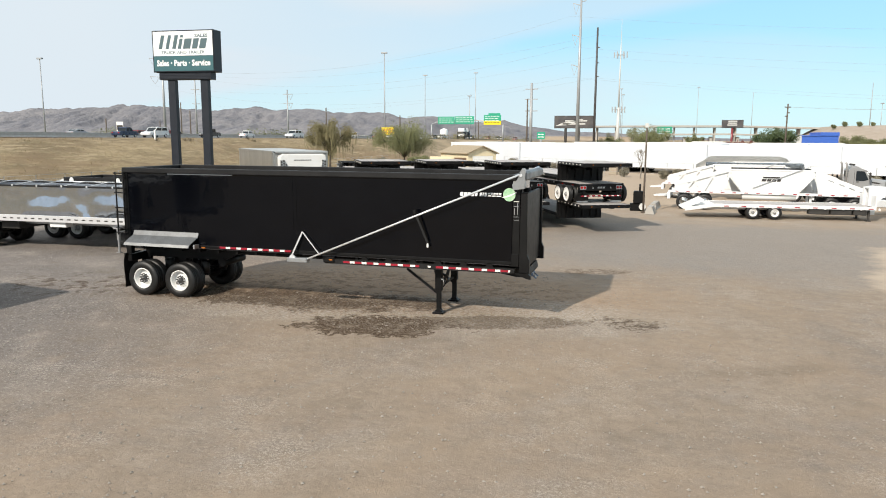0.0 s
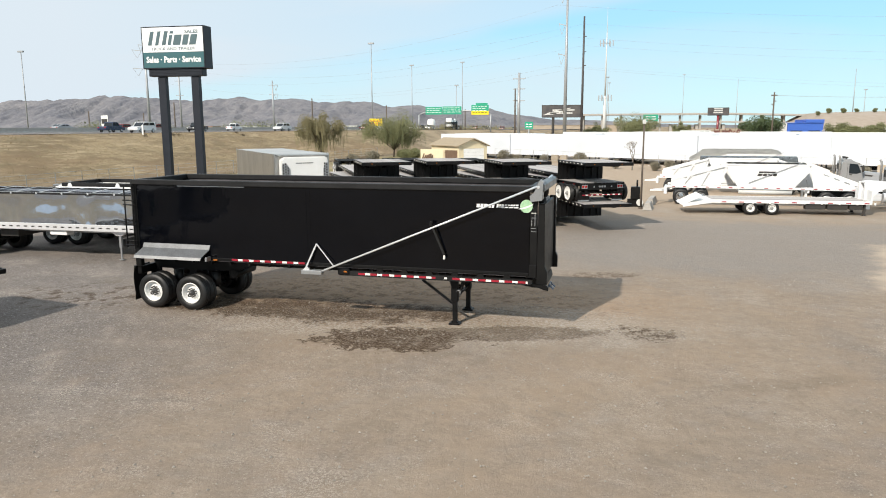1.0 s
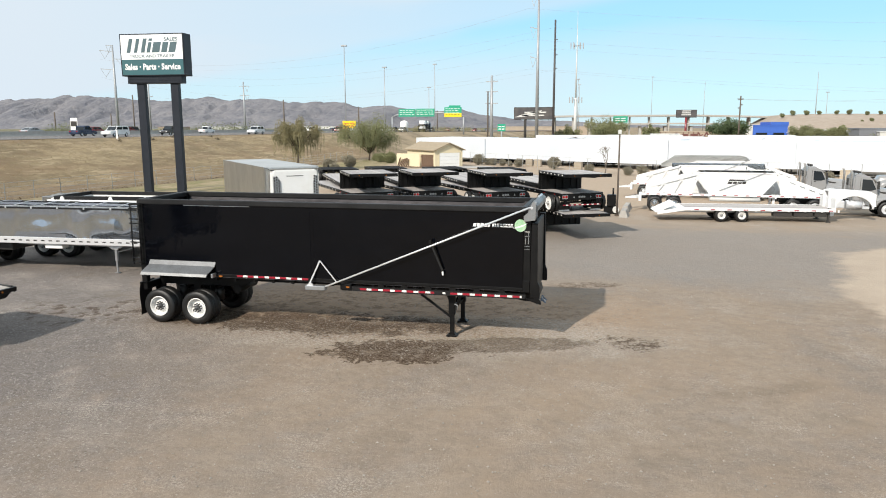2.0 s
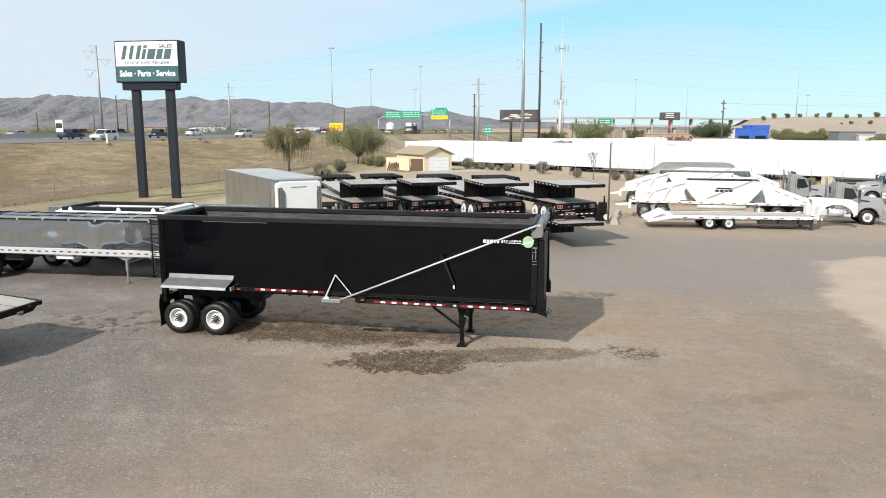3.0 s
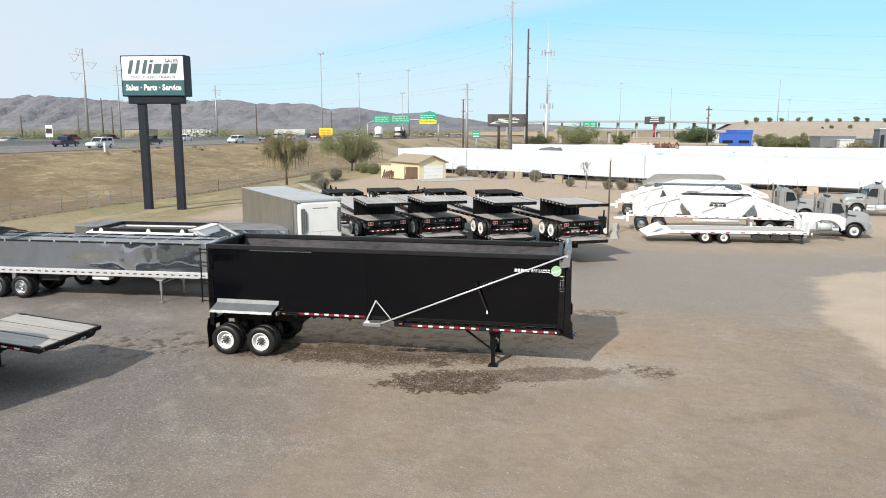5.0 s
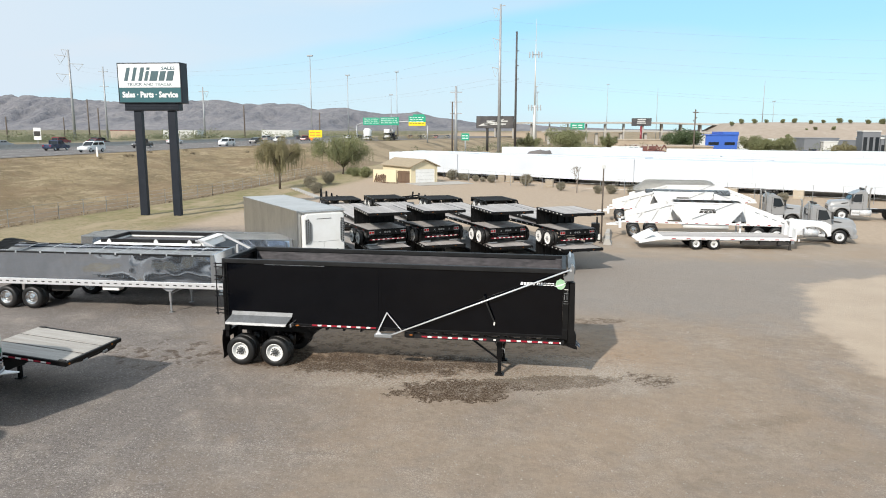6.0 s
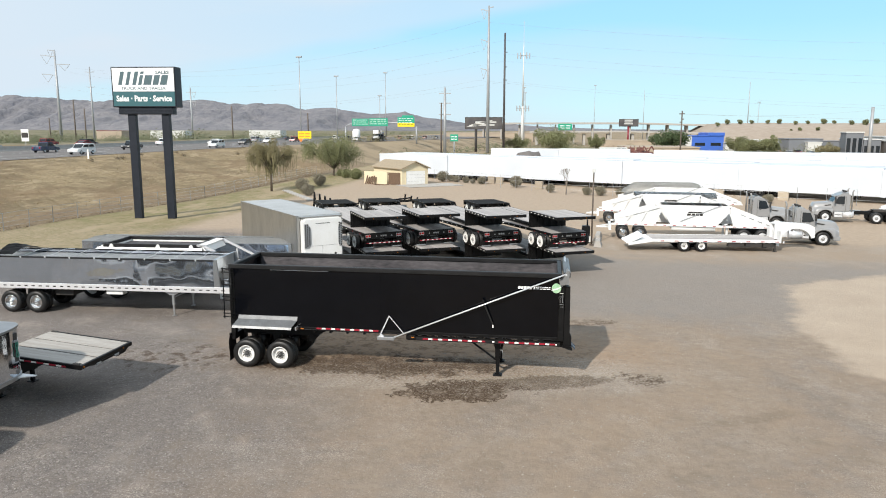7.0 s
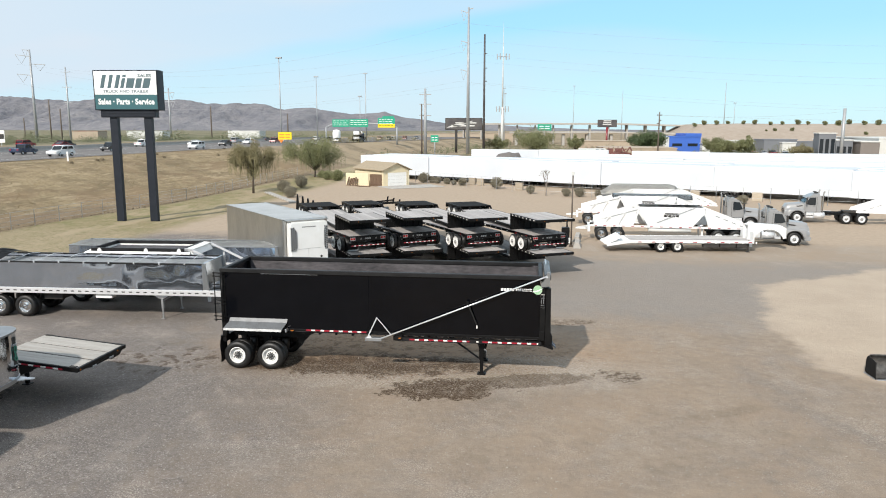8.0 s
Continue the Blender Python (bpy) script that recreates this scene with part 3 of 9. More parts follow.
    north_side = op("SUBTRACT", op("MULTIPLY", op("ADD", X, -23.7), 0.55), op("MULTIPLY", op("ADD", Y, -17.6), 0.9))
    south_side = op("ADD", op("MULTIPLY", op("ADD", X, -21.6), 0.80), op("MULTIPLY", op("ADD", Y, -2.7), 0.6))
    inside = op("ADD", op("MINIMUM", op("MINIMUM", west_side, north_side), south_side), edge)
    yard_sand = op("MULTIPLY", ramp(inside, -0.45, 0.55), ramp(X, 42, 50, 1, 0))
    col = mix(op("MULTIPLY", yard_sand, 0.88), col, sand)
    far_sand = ramp(op("ADD", Y, op("MULTIPLY", mid, 5)), 33, 38)
    col = mix(op("MULTIPLY", far_sand, ramp(X, 55, 70, 1, 0.2)), col, mix(ramp(small, 0.3, 0.7), (0.40, 0.315, 0.235), (0.33, 0.26, 0.195)))
    # damp and oily marks in the gravel
    rag = op("ADD", op("MULTIPLY", nz(0.9, 5, 0.75), 0.62), op("MULTIPLY", nz(4.5, 4, 0.8), 0.38))
    col = mix(op("MULTIPLY", blob(5.0, 0.7, 5.5, 1.5, 4, rag, 0.4), ramp(patch, 0.35, 0.6, 0.1, 0.6)), col, (0.155, 0.108, 0.07))
    # brown dirt, its colour pushed warmer and paler to lift the trailer's shadow
    col = mix(op("MULTIPLY", blob(6.5, 3.2, 7.2, 3.4, 4, rag, 0.45), ramp(grain, 0.42, 0.58, 0.85, 0.3)), col, (0.345, 0.235, 0.152))
    churned = op("MULTIPLY", blob(6.0, 3.0, 6.8, 2.8, 4, rag, 0.4), ramp(nz(2.0, 6, 0.8), 0.48, 0.60, 0, 0.75))
    col = mix(churned, col, (0.135, 0.088, 0.055))
    loose = blob(8.0, 0.6, 6.5, 1.9, 6, rag, 0.35, 2.2)
    col = mix(op("MULTIPLY", loose, ramp(nz(12, 3, 0.9), 0.45, 0.58, 0.05, 0.8)), col, (0.42, 0.385, 0.34))
    damp = op("MAXIMUM", blob(7.7, -1.15, 2.05, 0.95, 10, rag, 0.07, 3.2), op("MULTIPLY", blob(10.4, -0.05, 2.7, 0.62, 14, rag, 0.12, 3.0), 0.72))
    damp = op("MAXIMUM", damp, op("MULTIPLY", blob(13.9, 0.9, 0.75, 0.75, 20, rag, 0.2, 4.5), ramp(nz(3.5, 4, 0.8), 0.44, 0.56, 0.0, 0.95)))
    damp = op("MAXIMUM", damp, op("MULTIPLY", blob(4.4, 1.0, 4.4, 1.15, 5, rag, 0.2, 4.2), 0.95))
    damp = op("MAXIMUM", damp, op("MULTIPLY", blob(12.4, 8.0, 1.3, 0.5, 10, rag, 0.2, 3.5), ramp(nz(3.1, 4, 0.8), 0.42, 0.56, 0.0, 0.75)))
    damp = op("MAXIMUM", damp, op("MULTIPLY", blob(-3.2, 0.9, 2.2, 1.6, 10, rag, 0.25, 2.6), ramp(nz(1.6, 3, 0.6), 0.50, 0.60, 0.0, 0.85)))
    damp = op("MAXIMUM", damp, op("MULTIPLY", blob(16.8, -2.2, 1.5, 0.35, 25, rag, 0.5), 0.2))
    damp = op("MULTIPLY", damp, ramp(nz(1.7, 4, 0.7), 0.36, 0.50, 0.62, 1.0))
    col = mix(op("MULTIPLY", damp, ramp(nz(15.0, 4, 0.95), 0.42, 0.53, 0.45, 1.0)), col, (0.052, 0.030, 0.015))
    # rough verge and dry bank
    verge = ramp(op("ADD", X, op("MULTIPLY", mid, 4)), -17.5, -20.5)
    verge = op("MULTIPLY", verge, ramp(op("ADD", Y, op("MULTIPLY", mid, 4)), 15, 19))
    grass = mix(ramp(mid, 0.4, 0.65), (0.27, 0.215, 0.125), (0.185, 0.172, 0.075))
    grass = mix(ramp(nz(0.35, 5, 0.7, (0.5, 0.1, 1)), 0.48, 0.62, 0, 0.7), grass, (0.34, 0.28, 0.18))
    grass = mix(ramp(small, 0.5, 0.72, 0, 0.6), grass, (0.30, 0.24, 0.155))
    pale = ramp(op("ADD", Y, op("MULTIPLY", mid, 6)), 42, 33, 0.0, 0.65)
    grass = mix(pale, grass, mix(ramp(small, 0.4, 0.65), (0.35, 0.275, 0.195), (0.25, 0.20, 0.115)))
    grass = mix(ramp(nz(2.6, 6, 0.85), 0.46, 0.62, 0, 0.65), grass, (0.13, 0.125, 0.05))
    grass = mix(ramp(nz(0.16, 5, 0.7, (1, 0.3, 1)), 0.5, 0.6, 0, 0.7), grass, (0.36, 0.285, 0.19))
    col = mix(verge, col, grass)
    bank_noise = nz(0.8, 6, 0.7, (0.25, 0.08, 1))
    bank = mix(ramp(bank_noise, 0.36, 0.62), (0.31, 0.232, 0.138), (0.175, 0.127, 0.074))
    bank = mix(ramp(nz(0.5, 6, 0.75, (0.9, 0.16, 1)), 0.42, 0.60, 0, 0.55), bank, (0.145, 0.12, 0.066))
    bank = mix(ramp(small, 0.42, 0.66, 0, 0.55), bank, (0.33, 0.255, 0.155))
    bank = mix(ramp(grit, 0.42, 0.62, 0, 0.4), bank, (0.11, 0.085, 0.05))
    bank = mix(ramp(mid, 0.5, 0.7, 0, 0.5), bank, (0.31, 0.24, 0.15))
    bank = mix(ramp(nz(0.13, 5, 0.7), 0.44, 0.58, 0, 0.65), bank, mix(ramp(small, 0.35, 0.65), (0.40, 0.31, 0.185), (0.26, 0.195, 0.115)))
    bank = mix(ramp(nz(3.2, 5, 0.85), 0.52, 0.66, 0, 0.5), bank, (0.115, 0.09, 0.052))
    bank = mix(ramp(nz(0.55, 6, 0.78, (1.5, 0.32, 1)), 0.51, 0.57, 0, 0.55), bank, (0.155, 0.112, 0.066))
    bank = mix(ramp(nz(0.42, 6, 0.75, (1.8, 0.34, 1)), 0.54, 0.61, 0, 0.6), bank, (0.42, 0.33, 0.21))
    bank = mix(ramp(nz(0.11, 5, 0.65, (1.4, 0.6, 1)), 0.48, 0.60, 0, 0.55), bank, (0.205, 0.138, 0.082))
    off = op("ADD", op("SUBTRACT", X, ramp(Y, 33, 60, -34.4, -31.4)), op("MULTIPLY", op("ADD", small, -0.5), 1.2))
    col = mix(ramp(off, 0.5, -0.5), col, bank)
    foot = op("MULTIPLY", ramp(off, -8.0, -1.5), ramp(off, 0.5, -0.3))
    col = mix(op("MULTIPLY", foot, ramp(mid, 0.3, 0.6, 0.35, 0.75)), col, (0.165, 0.122, 0.082))
    desert = mix(ramp(nz(0.02, 6, 0.7), 0.4, 0.62), (0.21, 0.18, 0.115), (0.12, 0.12, 0.068))
    desert = mix(ramp(X, -122, -112), desert, mix(ramp(nz(0.06, 6, 0.7), 0.42, 0.60), (0.32, 0.25, 0.165), (0.20, 0.155, 0.10)))
    desert_mask = op("MAXIMUM", ramp(X, -118, -124), ramp(Y, 135, 150))
    col = mix(desert_mask, col, desert)
    l.new(col, p.inputs["Base Color"])
    p.inputs["Roughness"].default_value = 0.95
    p.inputs["Specular IOR Level"].default_value = 0.25
    hgt = op("MULTIPLY", grit, 0.5)
    hgt = op("ADD", hgt, op("MULTIPLY", small, 1.2))
    bp = n.new("ShaderNodeBump")
    bp.inputs["Strength"].default_value, bp.inputs["Distance"].default_value = 0.75, 0.05
    l.new(hgt, bp.inputs["Height"])
    l.new(bp.outputs[0], p.inputs["Normal"])
    return m


one("ground", g, ground_material(), "brown dirt and grey gravel truck yard with damp patches", "ground", kind="structure", fix=False)

# motorway on the bank
r = B()
rows = []
ROAD_Y = [-400, -100, -34, 20, 60, 112, 150, 200, 260, 330, 420, 600, 900]


def road_x(y):
    """West and east edge of the carriageway."""
    s = (y - 112) * 0.10 if y > 112 else 0.0
    return -112 + s * 0.6, -57.0 + s


for y in ROAD_Y:
    a, b2 = road_x(y)
    rows.append([(a + (b2 - a) * k / 10, y, max(ground_z(a + (b2 - a) * k / 10, y) + 0.06, 4.5 if y < 180 else 3.6)) for k in range(11)])
sheet(r, rows)
one("road", r, ASPHALT, "wide worn grey asphalt motorway on the bank", "road", kind="structure")


def on_road(y, k):
    a, b2 = road_x(y)
    return a + (b2 - a) * k


def road_level(y):
    for y0, y1, r0, r1 in zip(ROAD_Y, ROAD_Y[1:], rows, rows[1:]):
        if y0 <= y <= y1:
            t = (y - y0) / (y1 - y0)
            return r0[5][2] * (1 - t) + r1[5][2] * t
    return 4.5


for k in (0.06, 0.17, 0.28, 0.39, 0.61, 0.72, 0.83, 0.94):
    b = B()
    solid = k in (0.06, 0.39, 0.61, 0.94)
    y = -30
    while y < 330:
        step = 12 if not solid else 15
        y1 = y + (3.5 if not solid else 15)
        z0, z1 = road_level(y) + 0.03, road_level(y1) + 0.03
        v = [b.verts.new(q) for q in ((on_road(y, k) - 0.09, y, z0), (on_road(y, k) + 0.09, y, z0), (on_road(y1, k) + 0.09, y1, z1), (on_road(y1, k) - 0.09, y1, z1))]
        b.faces.new(v)
        y += step
    one("lane_marking", b, ROAD_WHITE, "white painted lane line on the motorway", "road marking", kind="structure")
b = B()
prism(b, [(-0.3, 0), (0.3, 0), (0.1, 0.3), (0.08, 0.82), (-0.08, 0.82), (-0.1, 0.3)], -300, 330, "y")
bar_m = pose(on_road(60, 0.5), 0, 4.52)
one("median_barrier", b, CONCRETE, "long low concrete barrier between the carriageways", "barrier", bar_m, kind="structure")

# mountains: height of the skyline along the range, roughened
SKYLINE_X = [-3600, -2900, -2530, -2300, -2050, -1900, -1680, -1450, -1180, -1020, -895, -745, -595, -498, -330, -165, 0, 300, 1200]
SKYLINE_H = [120, 150, 160, 150, 128, 148, 136, 128, 118, 98, 106, 72, 82, 56, 36, 34, 20, 10, 4]


def ridge(y0, spread, name, material, label):
    b = B()
    xs = np.linspace(-3600, 1200, 520)
    rws = []
    for dz in np.linspace(0, 1, 40):
        row = []
        for x in xs:
            h = 14 + float(np.interp(x, SKYLINE_X, SKYLINE_H)) * (1 + 0.10 * noise.fractal((x * 0.007, 1.7, y0), 0.95, 2.2, 7))
            ny = y0 + spread * (dz - 0.6) + 70 * noise.noise((x * 0.004, dz * 3, 2))
            prof = dz / 0.62 if dz < 0.62 else 1 - (dz - 0.62) / 0.38
            rough = 0.55 * abs(noise.fractal((x * 0.006 + dz * 0.5, dz * 2.2, 3), 0.8, 2.1, 6)) * math.sin(math.pi * min(1, max(0, prof)) * 0.97)
            row.append((x, ny, -14 + h * max(0, prof) ** 0.9 * (1 - rough)))
        rws.append(row)
    sheet(b, rws)
    for f in b.faces:
        f.smooth = True
    return one(name, b, material, label, "mountain", kind="structure")


# no haze in the air: the paleness of distance is in the material
ridge(3000, 1000, "mountain_range", ROCK, "bare desert mountain range with haze painted into its grey-mauve colour")
# ---------- the black dump trailer ----------
dt = thing("dump_trailer", "long glossy black high-sided dump trailer on white wheels, parked on gravel", "trailer", pose(0, 0, 0))
Y0, Y1, ZT = 0.05, 2.60, 3.75            # near side, far side, top
XR, XF = -0.38, 10.97                    # rear and front of the box
for y, s in ((Y0, 1), (Y1, -1)):
    for x0, x1 in ((XR, 4.95), (4.95, XF)):
        b = B()
        box(b, x0 + 0.004, x1 - 0.004, min(y, y + s * 0.012), max(y, y + s * 0.012), 1.50, 3.60, 0.003)
        if x1 > 9:
            box(b, x0, x0 + 0.10, min(y - s * 0.006, y), max(y - s * 0.006, y), 1.50, 3.60, 0.002)
        part("side_panel", b, BLACK, dt, "glossy black steel side sheet")
    b = B()
    box(b, XR + 0.02, XF - 0.02, min(y + s * 0.06, y + s * 0.016), max(y + s * 0.06, y + s * 0.016), 1.55, 3.66)
    part("inner_lining", b, LINER, dt, "scuffed dark grey inner wall")
    b = B()
    ya, yb = (y - 0.055, y + 0.10) if s > 0 else (y - 0.10, y + 0.055)
    box(b, XR - 0.12, XF + 0.10, ya, yb, 3.60, ZT, 0.02)
    part("top_rail", b, BLACK_TRIM, dt)
    b = B()
    yl = y - s * 0.015
    box(b, XR, XF, min(yl, yl + s * 0.09), max(yl, yl + s * 0.09), 1.50, 1.58, 0.012)
    part("lower_rail", b, BLACK_FRAME, dt)
    b = B()
    box(b, XR - 0.16, XR + 0.02, min(y - s * 0.02, y + s * 0.15), max(y - s * 0.02, y + s * 0.15), 1.22, ZT - 0.005, 0.015)
    part("rear_post", b, BLACK_FRAME, dt)
b = B()
box(b, XF - 0.05, XF, Y0 + 0.02, Y1 - 0.02, 1.5, 3.66)
part("front_wall", b, BLACK, dt)
b = B()
box(b, XF - 0.06, XF - 0.052, Y0 + 0.07, Y1 - 0.07, 1.56, 3.62)
part("inner_lining", b, LINER, dt, "scuffed dark grey inner wall")
for x0, x1 in ((XF - 0.06, XF + 0.09), (XR - 0.13, XR + 0.02)):
    b = B()
    box(b, x0, x1, Y0 + 0.11, Y1 - 0.11, 3.605, ZT - 0.004, 0.02)
    part("cross_rail", b, BLACK_TRIM, dt)
# tailgate with stiffeners
b = B()
box(b, XR - 0.11, XR - 0.05, Y0 + 0.16, Y1 - 0.16, 1.52, 3.60, 0.008)
for i in range(5):
    z = 1.6 + i * 0.46
    box(b, XR - 0.17, XR - 0.11, Y0 + 0.2, Y1 - 0.2, z, z + 0.09, 0.01)
part("tailgate", b, BLACK, dt)
# floor and cross members
b = B()
box(b, XR, XF - 0.02, Y0 + 0.03, Y1 - 0.03, 1.47, 1.52)
part("floor", b, LINER, dt)
for i in range(18):
    b = B()
    x = 0.0 + i * 0.61
    box(b, x, x + 0.07, Y0 + 0.10, Y1 - 0.10, 1.36, 1.468)
    part("cross_member", b, BLACK_FRAME, dt)
# chassis rails, front rub rail
for y in (0.78, 1.72):
    b = B()
    prism(b, [(-0.45, 1.05), (2.3, 1.05), (2.75, 1.24), (11.2, 1.24), (11.2, 1.355), (-0.45, 1.355)], y, y + 0.14)
    part("chassis_rail", b, BLACK_FRAME, dt)
for y, s in ((0.03, 1), (2.58, -1)):
    b = B()
    prism(b, [(5.86, 1.27), (10.95, 1.27), (11.05, 1.30), (11.05, 1.40), (5.86, 1.40)], min(y, y + s * 0.17), max(y, y + s * 0.17))
    part("rub_rail", b, BLACK_TRIM, dt)
b = B()
box(b, 5.82, 6.15, 0.0, 0.1, 1.29, 1.46, 0.02)
part("step_plate", b, BLACK_FRAME, dt)
for i in range(7):
    b = B()
    x = 6.3 + i * 0.74
    bar(b, (x, 0.08, 1.36), (x + 0.12, 0.7, 1.30), 0.06, 0.08)
    part("outrigger", b, BLACK_FRAME, dt)
for i in range(6):
    b = B()
    x = 6.9 + i * 0.68
    prism(b, [(x, 1.40), (x + 0.22, 1.40), (x + 0.16, 1.50), (x + 0.05, 1.50)], 0.05, 0.13)
    part("body_pad", b, BLACK_FRAME, dt)


def tape(parent, x0, x1, y, z, high=0.055, step=0.34, thick=0.004):
    """A row of red and white reflective strips."""
    x, red = x0, True
    while x < x1 - 0.05:
        e = min(x1, x + step * (0.58 if red else 0.42))
        bb = B()
        box(bb, x, e - 0.004, y - thick, y, z - high / 2, z + high / 2)
        part("tape", bb, RED_TAPE if red else WHITE_TAPE, parent, "red reflective strip" if red else "white reflective strip")
        x, red = e, not red


tape(dt, 2.62, 4.85, 0.034, 1.545)
tape(dt, 6.4, 8.55, 0.029, 1.335)
tape(dt, 9.0, 10.95, 0.029, 1.335)
b = B()
box(b, 2.05, 2.17, -0.01, 0.03, 1.50, 1.54, 0.008)
part("side_lamp", b, AMBER, dt, "amber side lamp")
b = B()
box(b, 6.0, 6.1, -0.012, -0.001, 1.36, 1.40, 0.004)
part("side_lamp", b, AMBER, dt, "amber side lamp")
b = B()
box(b, 8.78, 8.86, 0.02, 0.031, 1.315, 1.36)
part("side_lamp", b, WHITE_TAPE, dt)
# fender of bent sheet over the near wheels
b = B()
prof = [(0.045, 1.93), (0.01, 1.80), (-0.22, 1.60), (-0.25, 1.52), (-0.235, 1.52), (-0.205, 1.59), (0.018, 1.785), (0.058, 1.92)]
prism(b, prof, -0.22, 1.95, "x")
for v in b.verts:
    v.co.x -= 0.55 * (0.06 - v.co.y)
part("fender", b, FENDER, dt, "bent dull aluminium fender plate")
b = B()
box(b, 1.92, 1.98, -0.22, 0.0, 1.50, 1.62, 0.01)
part("fender_bracket", b, GALV, dt)
for x in (-0.2, 0.85, 1.7):
    b = B()
    bar(b, (x, 0.5, 1.38), (x, -0.1, 1.52), 0.06, 0.05)
    part("fender_bracket", b, BLACK_FRAME, dt)
b = B()
prism(b, [(2.605, 1.93), (2.64, 1.80), (2.87, 1.60), (2.9, 1.52), (2.885, 1.52), (2.85, 1.59), (2.63, 1.785), (2.59, 1.92)], -0.34, 1.92, "x")
part("fender", b, ALU_DULL, dt, "bent dull aluminium fender plate")
# running gear
for x in (0.0, 1.25):
    wheel(dt, x, 0.0, 0.51, 1, hub=HUB_BLACK)
    wheel(dt, x, 2.62, 0.51, -1)
    b = B()
    tube(b, (x, 0.5, 0.51), (x, 2.1, 0.51), 0.065, 12)
    for y in (0.72, 1.9):
        tube(b, (x, y - 0.12, 0.51), (x, y + 0.12, 0.51), 0.2, 16)
    part("axle", b, BLACK_FRAME, dt)
    for y in (0.85, 1.78):
        b = B()
        tube(b, (x + 0.32, y, 0.62), (x + 0.32, y, 1.0), 0.13, 14)
        part("air_spring", b, RUBBER, dt)
        b = B()
        prism(b, [(x - 0.55, 1.06), (x - 0.30, 1.06), (x - 0.32, 0.62), (x - 0.45, 0.55), (x - 0.5, 0.62)], y - 0.05, y + 0.05)
        part("hanger", b, BLACK_FRAME, dt)
        b = B()
        bar(b, (x - 0.42, y, 0.62), (x + 0.42, y, 0.60), 0.09, 0.1)
        part("trailing_arm", b, BLACK_FRAME, dt)
b = B()
tube(b, (2.2, 0.75, 0.98), (2.2, 1.85, 0.98), 0.13, 14)
part("air_tank", b, BLACK_FRAME, dt)
for y in (0.02, 1.98):
    b = B()
    rws = [[(-0.60 - 0.03 * math.sin(k * 0.9) - 0.01 * k, y + 0.62 * j / 3, 1.18 - 0.98 * k / 6) for j in range(4)] for k in range(7)]
    sheet(b, rws)
    bmesh.ops.solidify(b, geom=b.faces[:], thickness=0.014)
    part("mud_flap", b, RUBBER, dt, "black rubber mud flap")
    b = B()
    bar(b, (-0.58, y, 1.2), (-0.58, y + 0.64, 1.2), 0.06, 0.06)
    part("flap_bracket", b, BLACK_FRAME, dt)
b = B()
box(b, -0.56, -0.42, 0.1, 2.55, 0.98, 1.2, 0.015)
part("rear_sill", b, BLACK_FRAME, dt)
b = B()
box(b, -0.58, -0.46, 0.45, 2.2, 0.5, 0.6, 0.015)
for y in (0.7, 1.9):
    box(b, -0.55, -0.47, y, y + 0.08, 0.6, 1.0)
part("under_guard", b, BLACK_FRAME, dt)
# side ladder at the rear
b = B()
tube(b, (-0.74, 0.0, 1.78), (-0.74, 0.0, 3.62), 0.022, 8)
tube(b, (-0.44, -0.05, 1.78), (-0.44, -0.05, 3.62), 0.022, 8)
part("ladder_rail", b, BLACK_FRAME, dt)
for z in (1.85, 1.98, 2.45, 2.58, 3.02, 3.15, 3.46, 3.58):
    b = B()
    tube(b, (-0.80, 0.0, z), (-0.36, -0.05, z), 0.02, 8)
    part("ladder_rung", b, BLACK_FRAME, dt)
# landing gear
for y in (0.42, 1.98):
    b = B()
    box(b, 8.86, 9.04, y, y + 0.17, 0.62, 1.36, 0.012)
    box(b, 8.89, 9.01, y + 0.03, y + 0.14, 0.06, 0.62, 0.008)
    part("landing_leg", b, BLACK_FRAME, dt)
    b = B()
    box(b, 8.80, 9.10, y - 0.06, y + 0.23, 0.0, 0.05, 0.012)
    prism(b, [(8.84, 0.05), (9.06, 0.05), (9.0, 0.13), (8.9, 0.13)], y + 0.02, y + 0.15)
    part("leg_foot", b, BLACK_FRAME, dt)
    b = B()
    bar(b, (8.05, y + 0.1, 1.16), (8.9, y + 0.1, 0.55), 0.05, 0.06)
    part("leg_brace", b, BLACK_FRAME, dt)
b = B()
bar(b, (8.95, 0.5, 0.72), (8.95, 2.05, 0.72), 0.06, 0.06)
bar(b, (8.95, 0.5, 0.66), (8.95, 2.05, 1.2), 0.05, 0.05)
part("cross_brace", b, BLACK_FRAME, dt)
b = B()
tube(b, (9.12, 0.36, 0.95), (9.12, 0.36, 0.80), 0.012, 8)
tube(b, (9.05, 0.36, 0.95), (9.05, 0.55, 0.95), 0.014, 8)
tube(b, (9.12, 0.36, 0.95), (9.05, 0.36, 0.95), 0.012, 8)
part("crank_handle", b, GALV, dt)
# hoses looping behind the leg
for k in range(3):
    b = B()
    pts = [Vector((8.75 + 0.42 * s, 0.62 + 0.1 * k, 1.22 - (0.40 + 0.08 * k) * math.sin(math.pi * s))) for s in np.linspace(0, 1, 9)]
    pipe(b, pts, 0.014)
    part("air_hose", b, RUBBER, dt)
# front end: posts, hoist, coupler, couplings
for y in (0.06, 2.46):
    b = B()
    prism(b, [(11.16, 1.30), (11.42, 1.30), (11.42, 1.62), (11.36, 1.75), (11.34, 3.32), (11.18, 3.32)], y, y + 0.13)
    part("front_post", b, BLACK_FRAME, dt)
b = B()
box(b, 11.22, 11.30, 0.192, 2.458, 1.36, 3.28, 0.01)
part("front_shield", b, BLACK_FRAME, dt)
b = B()
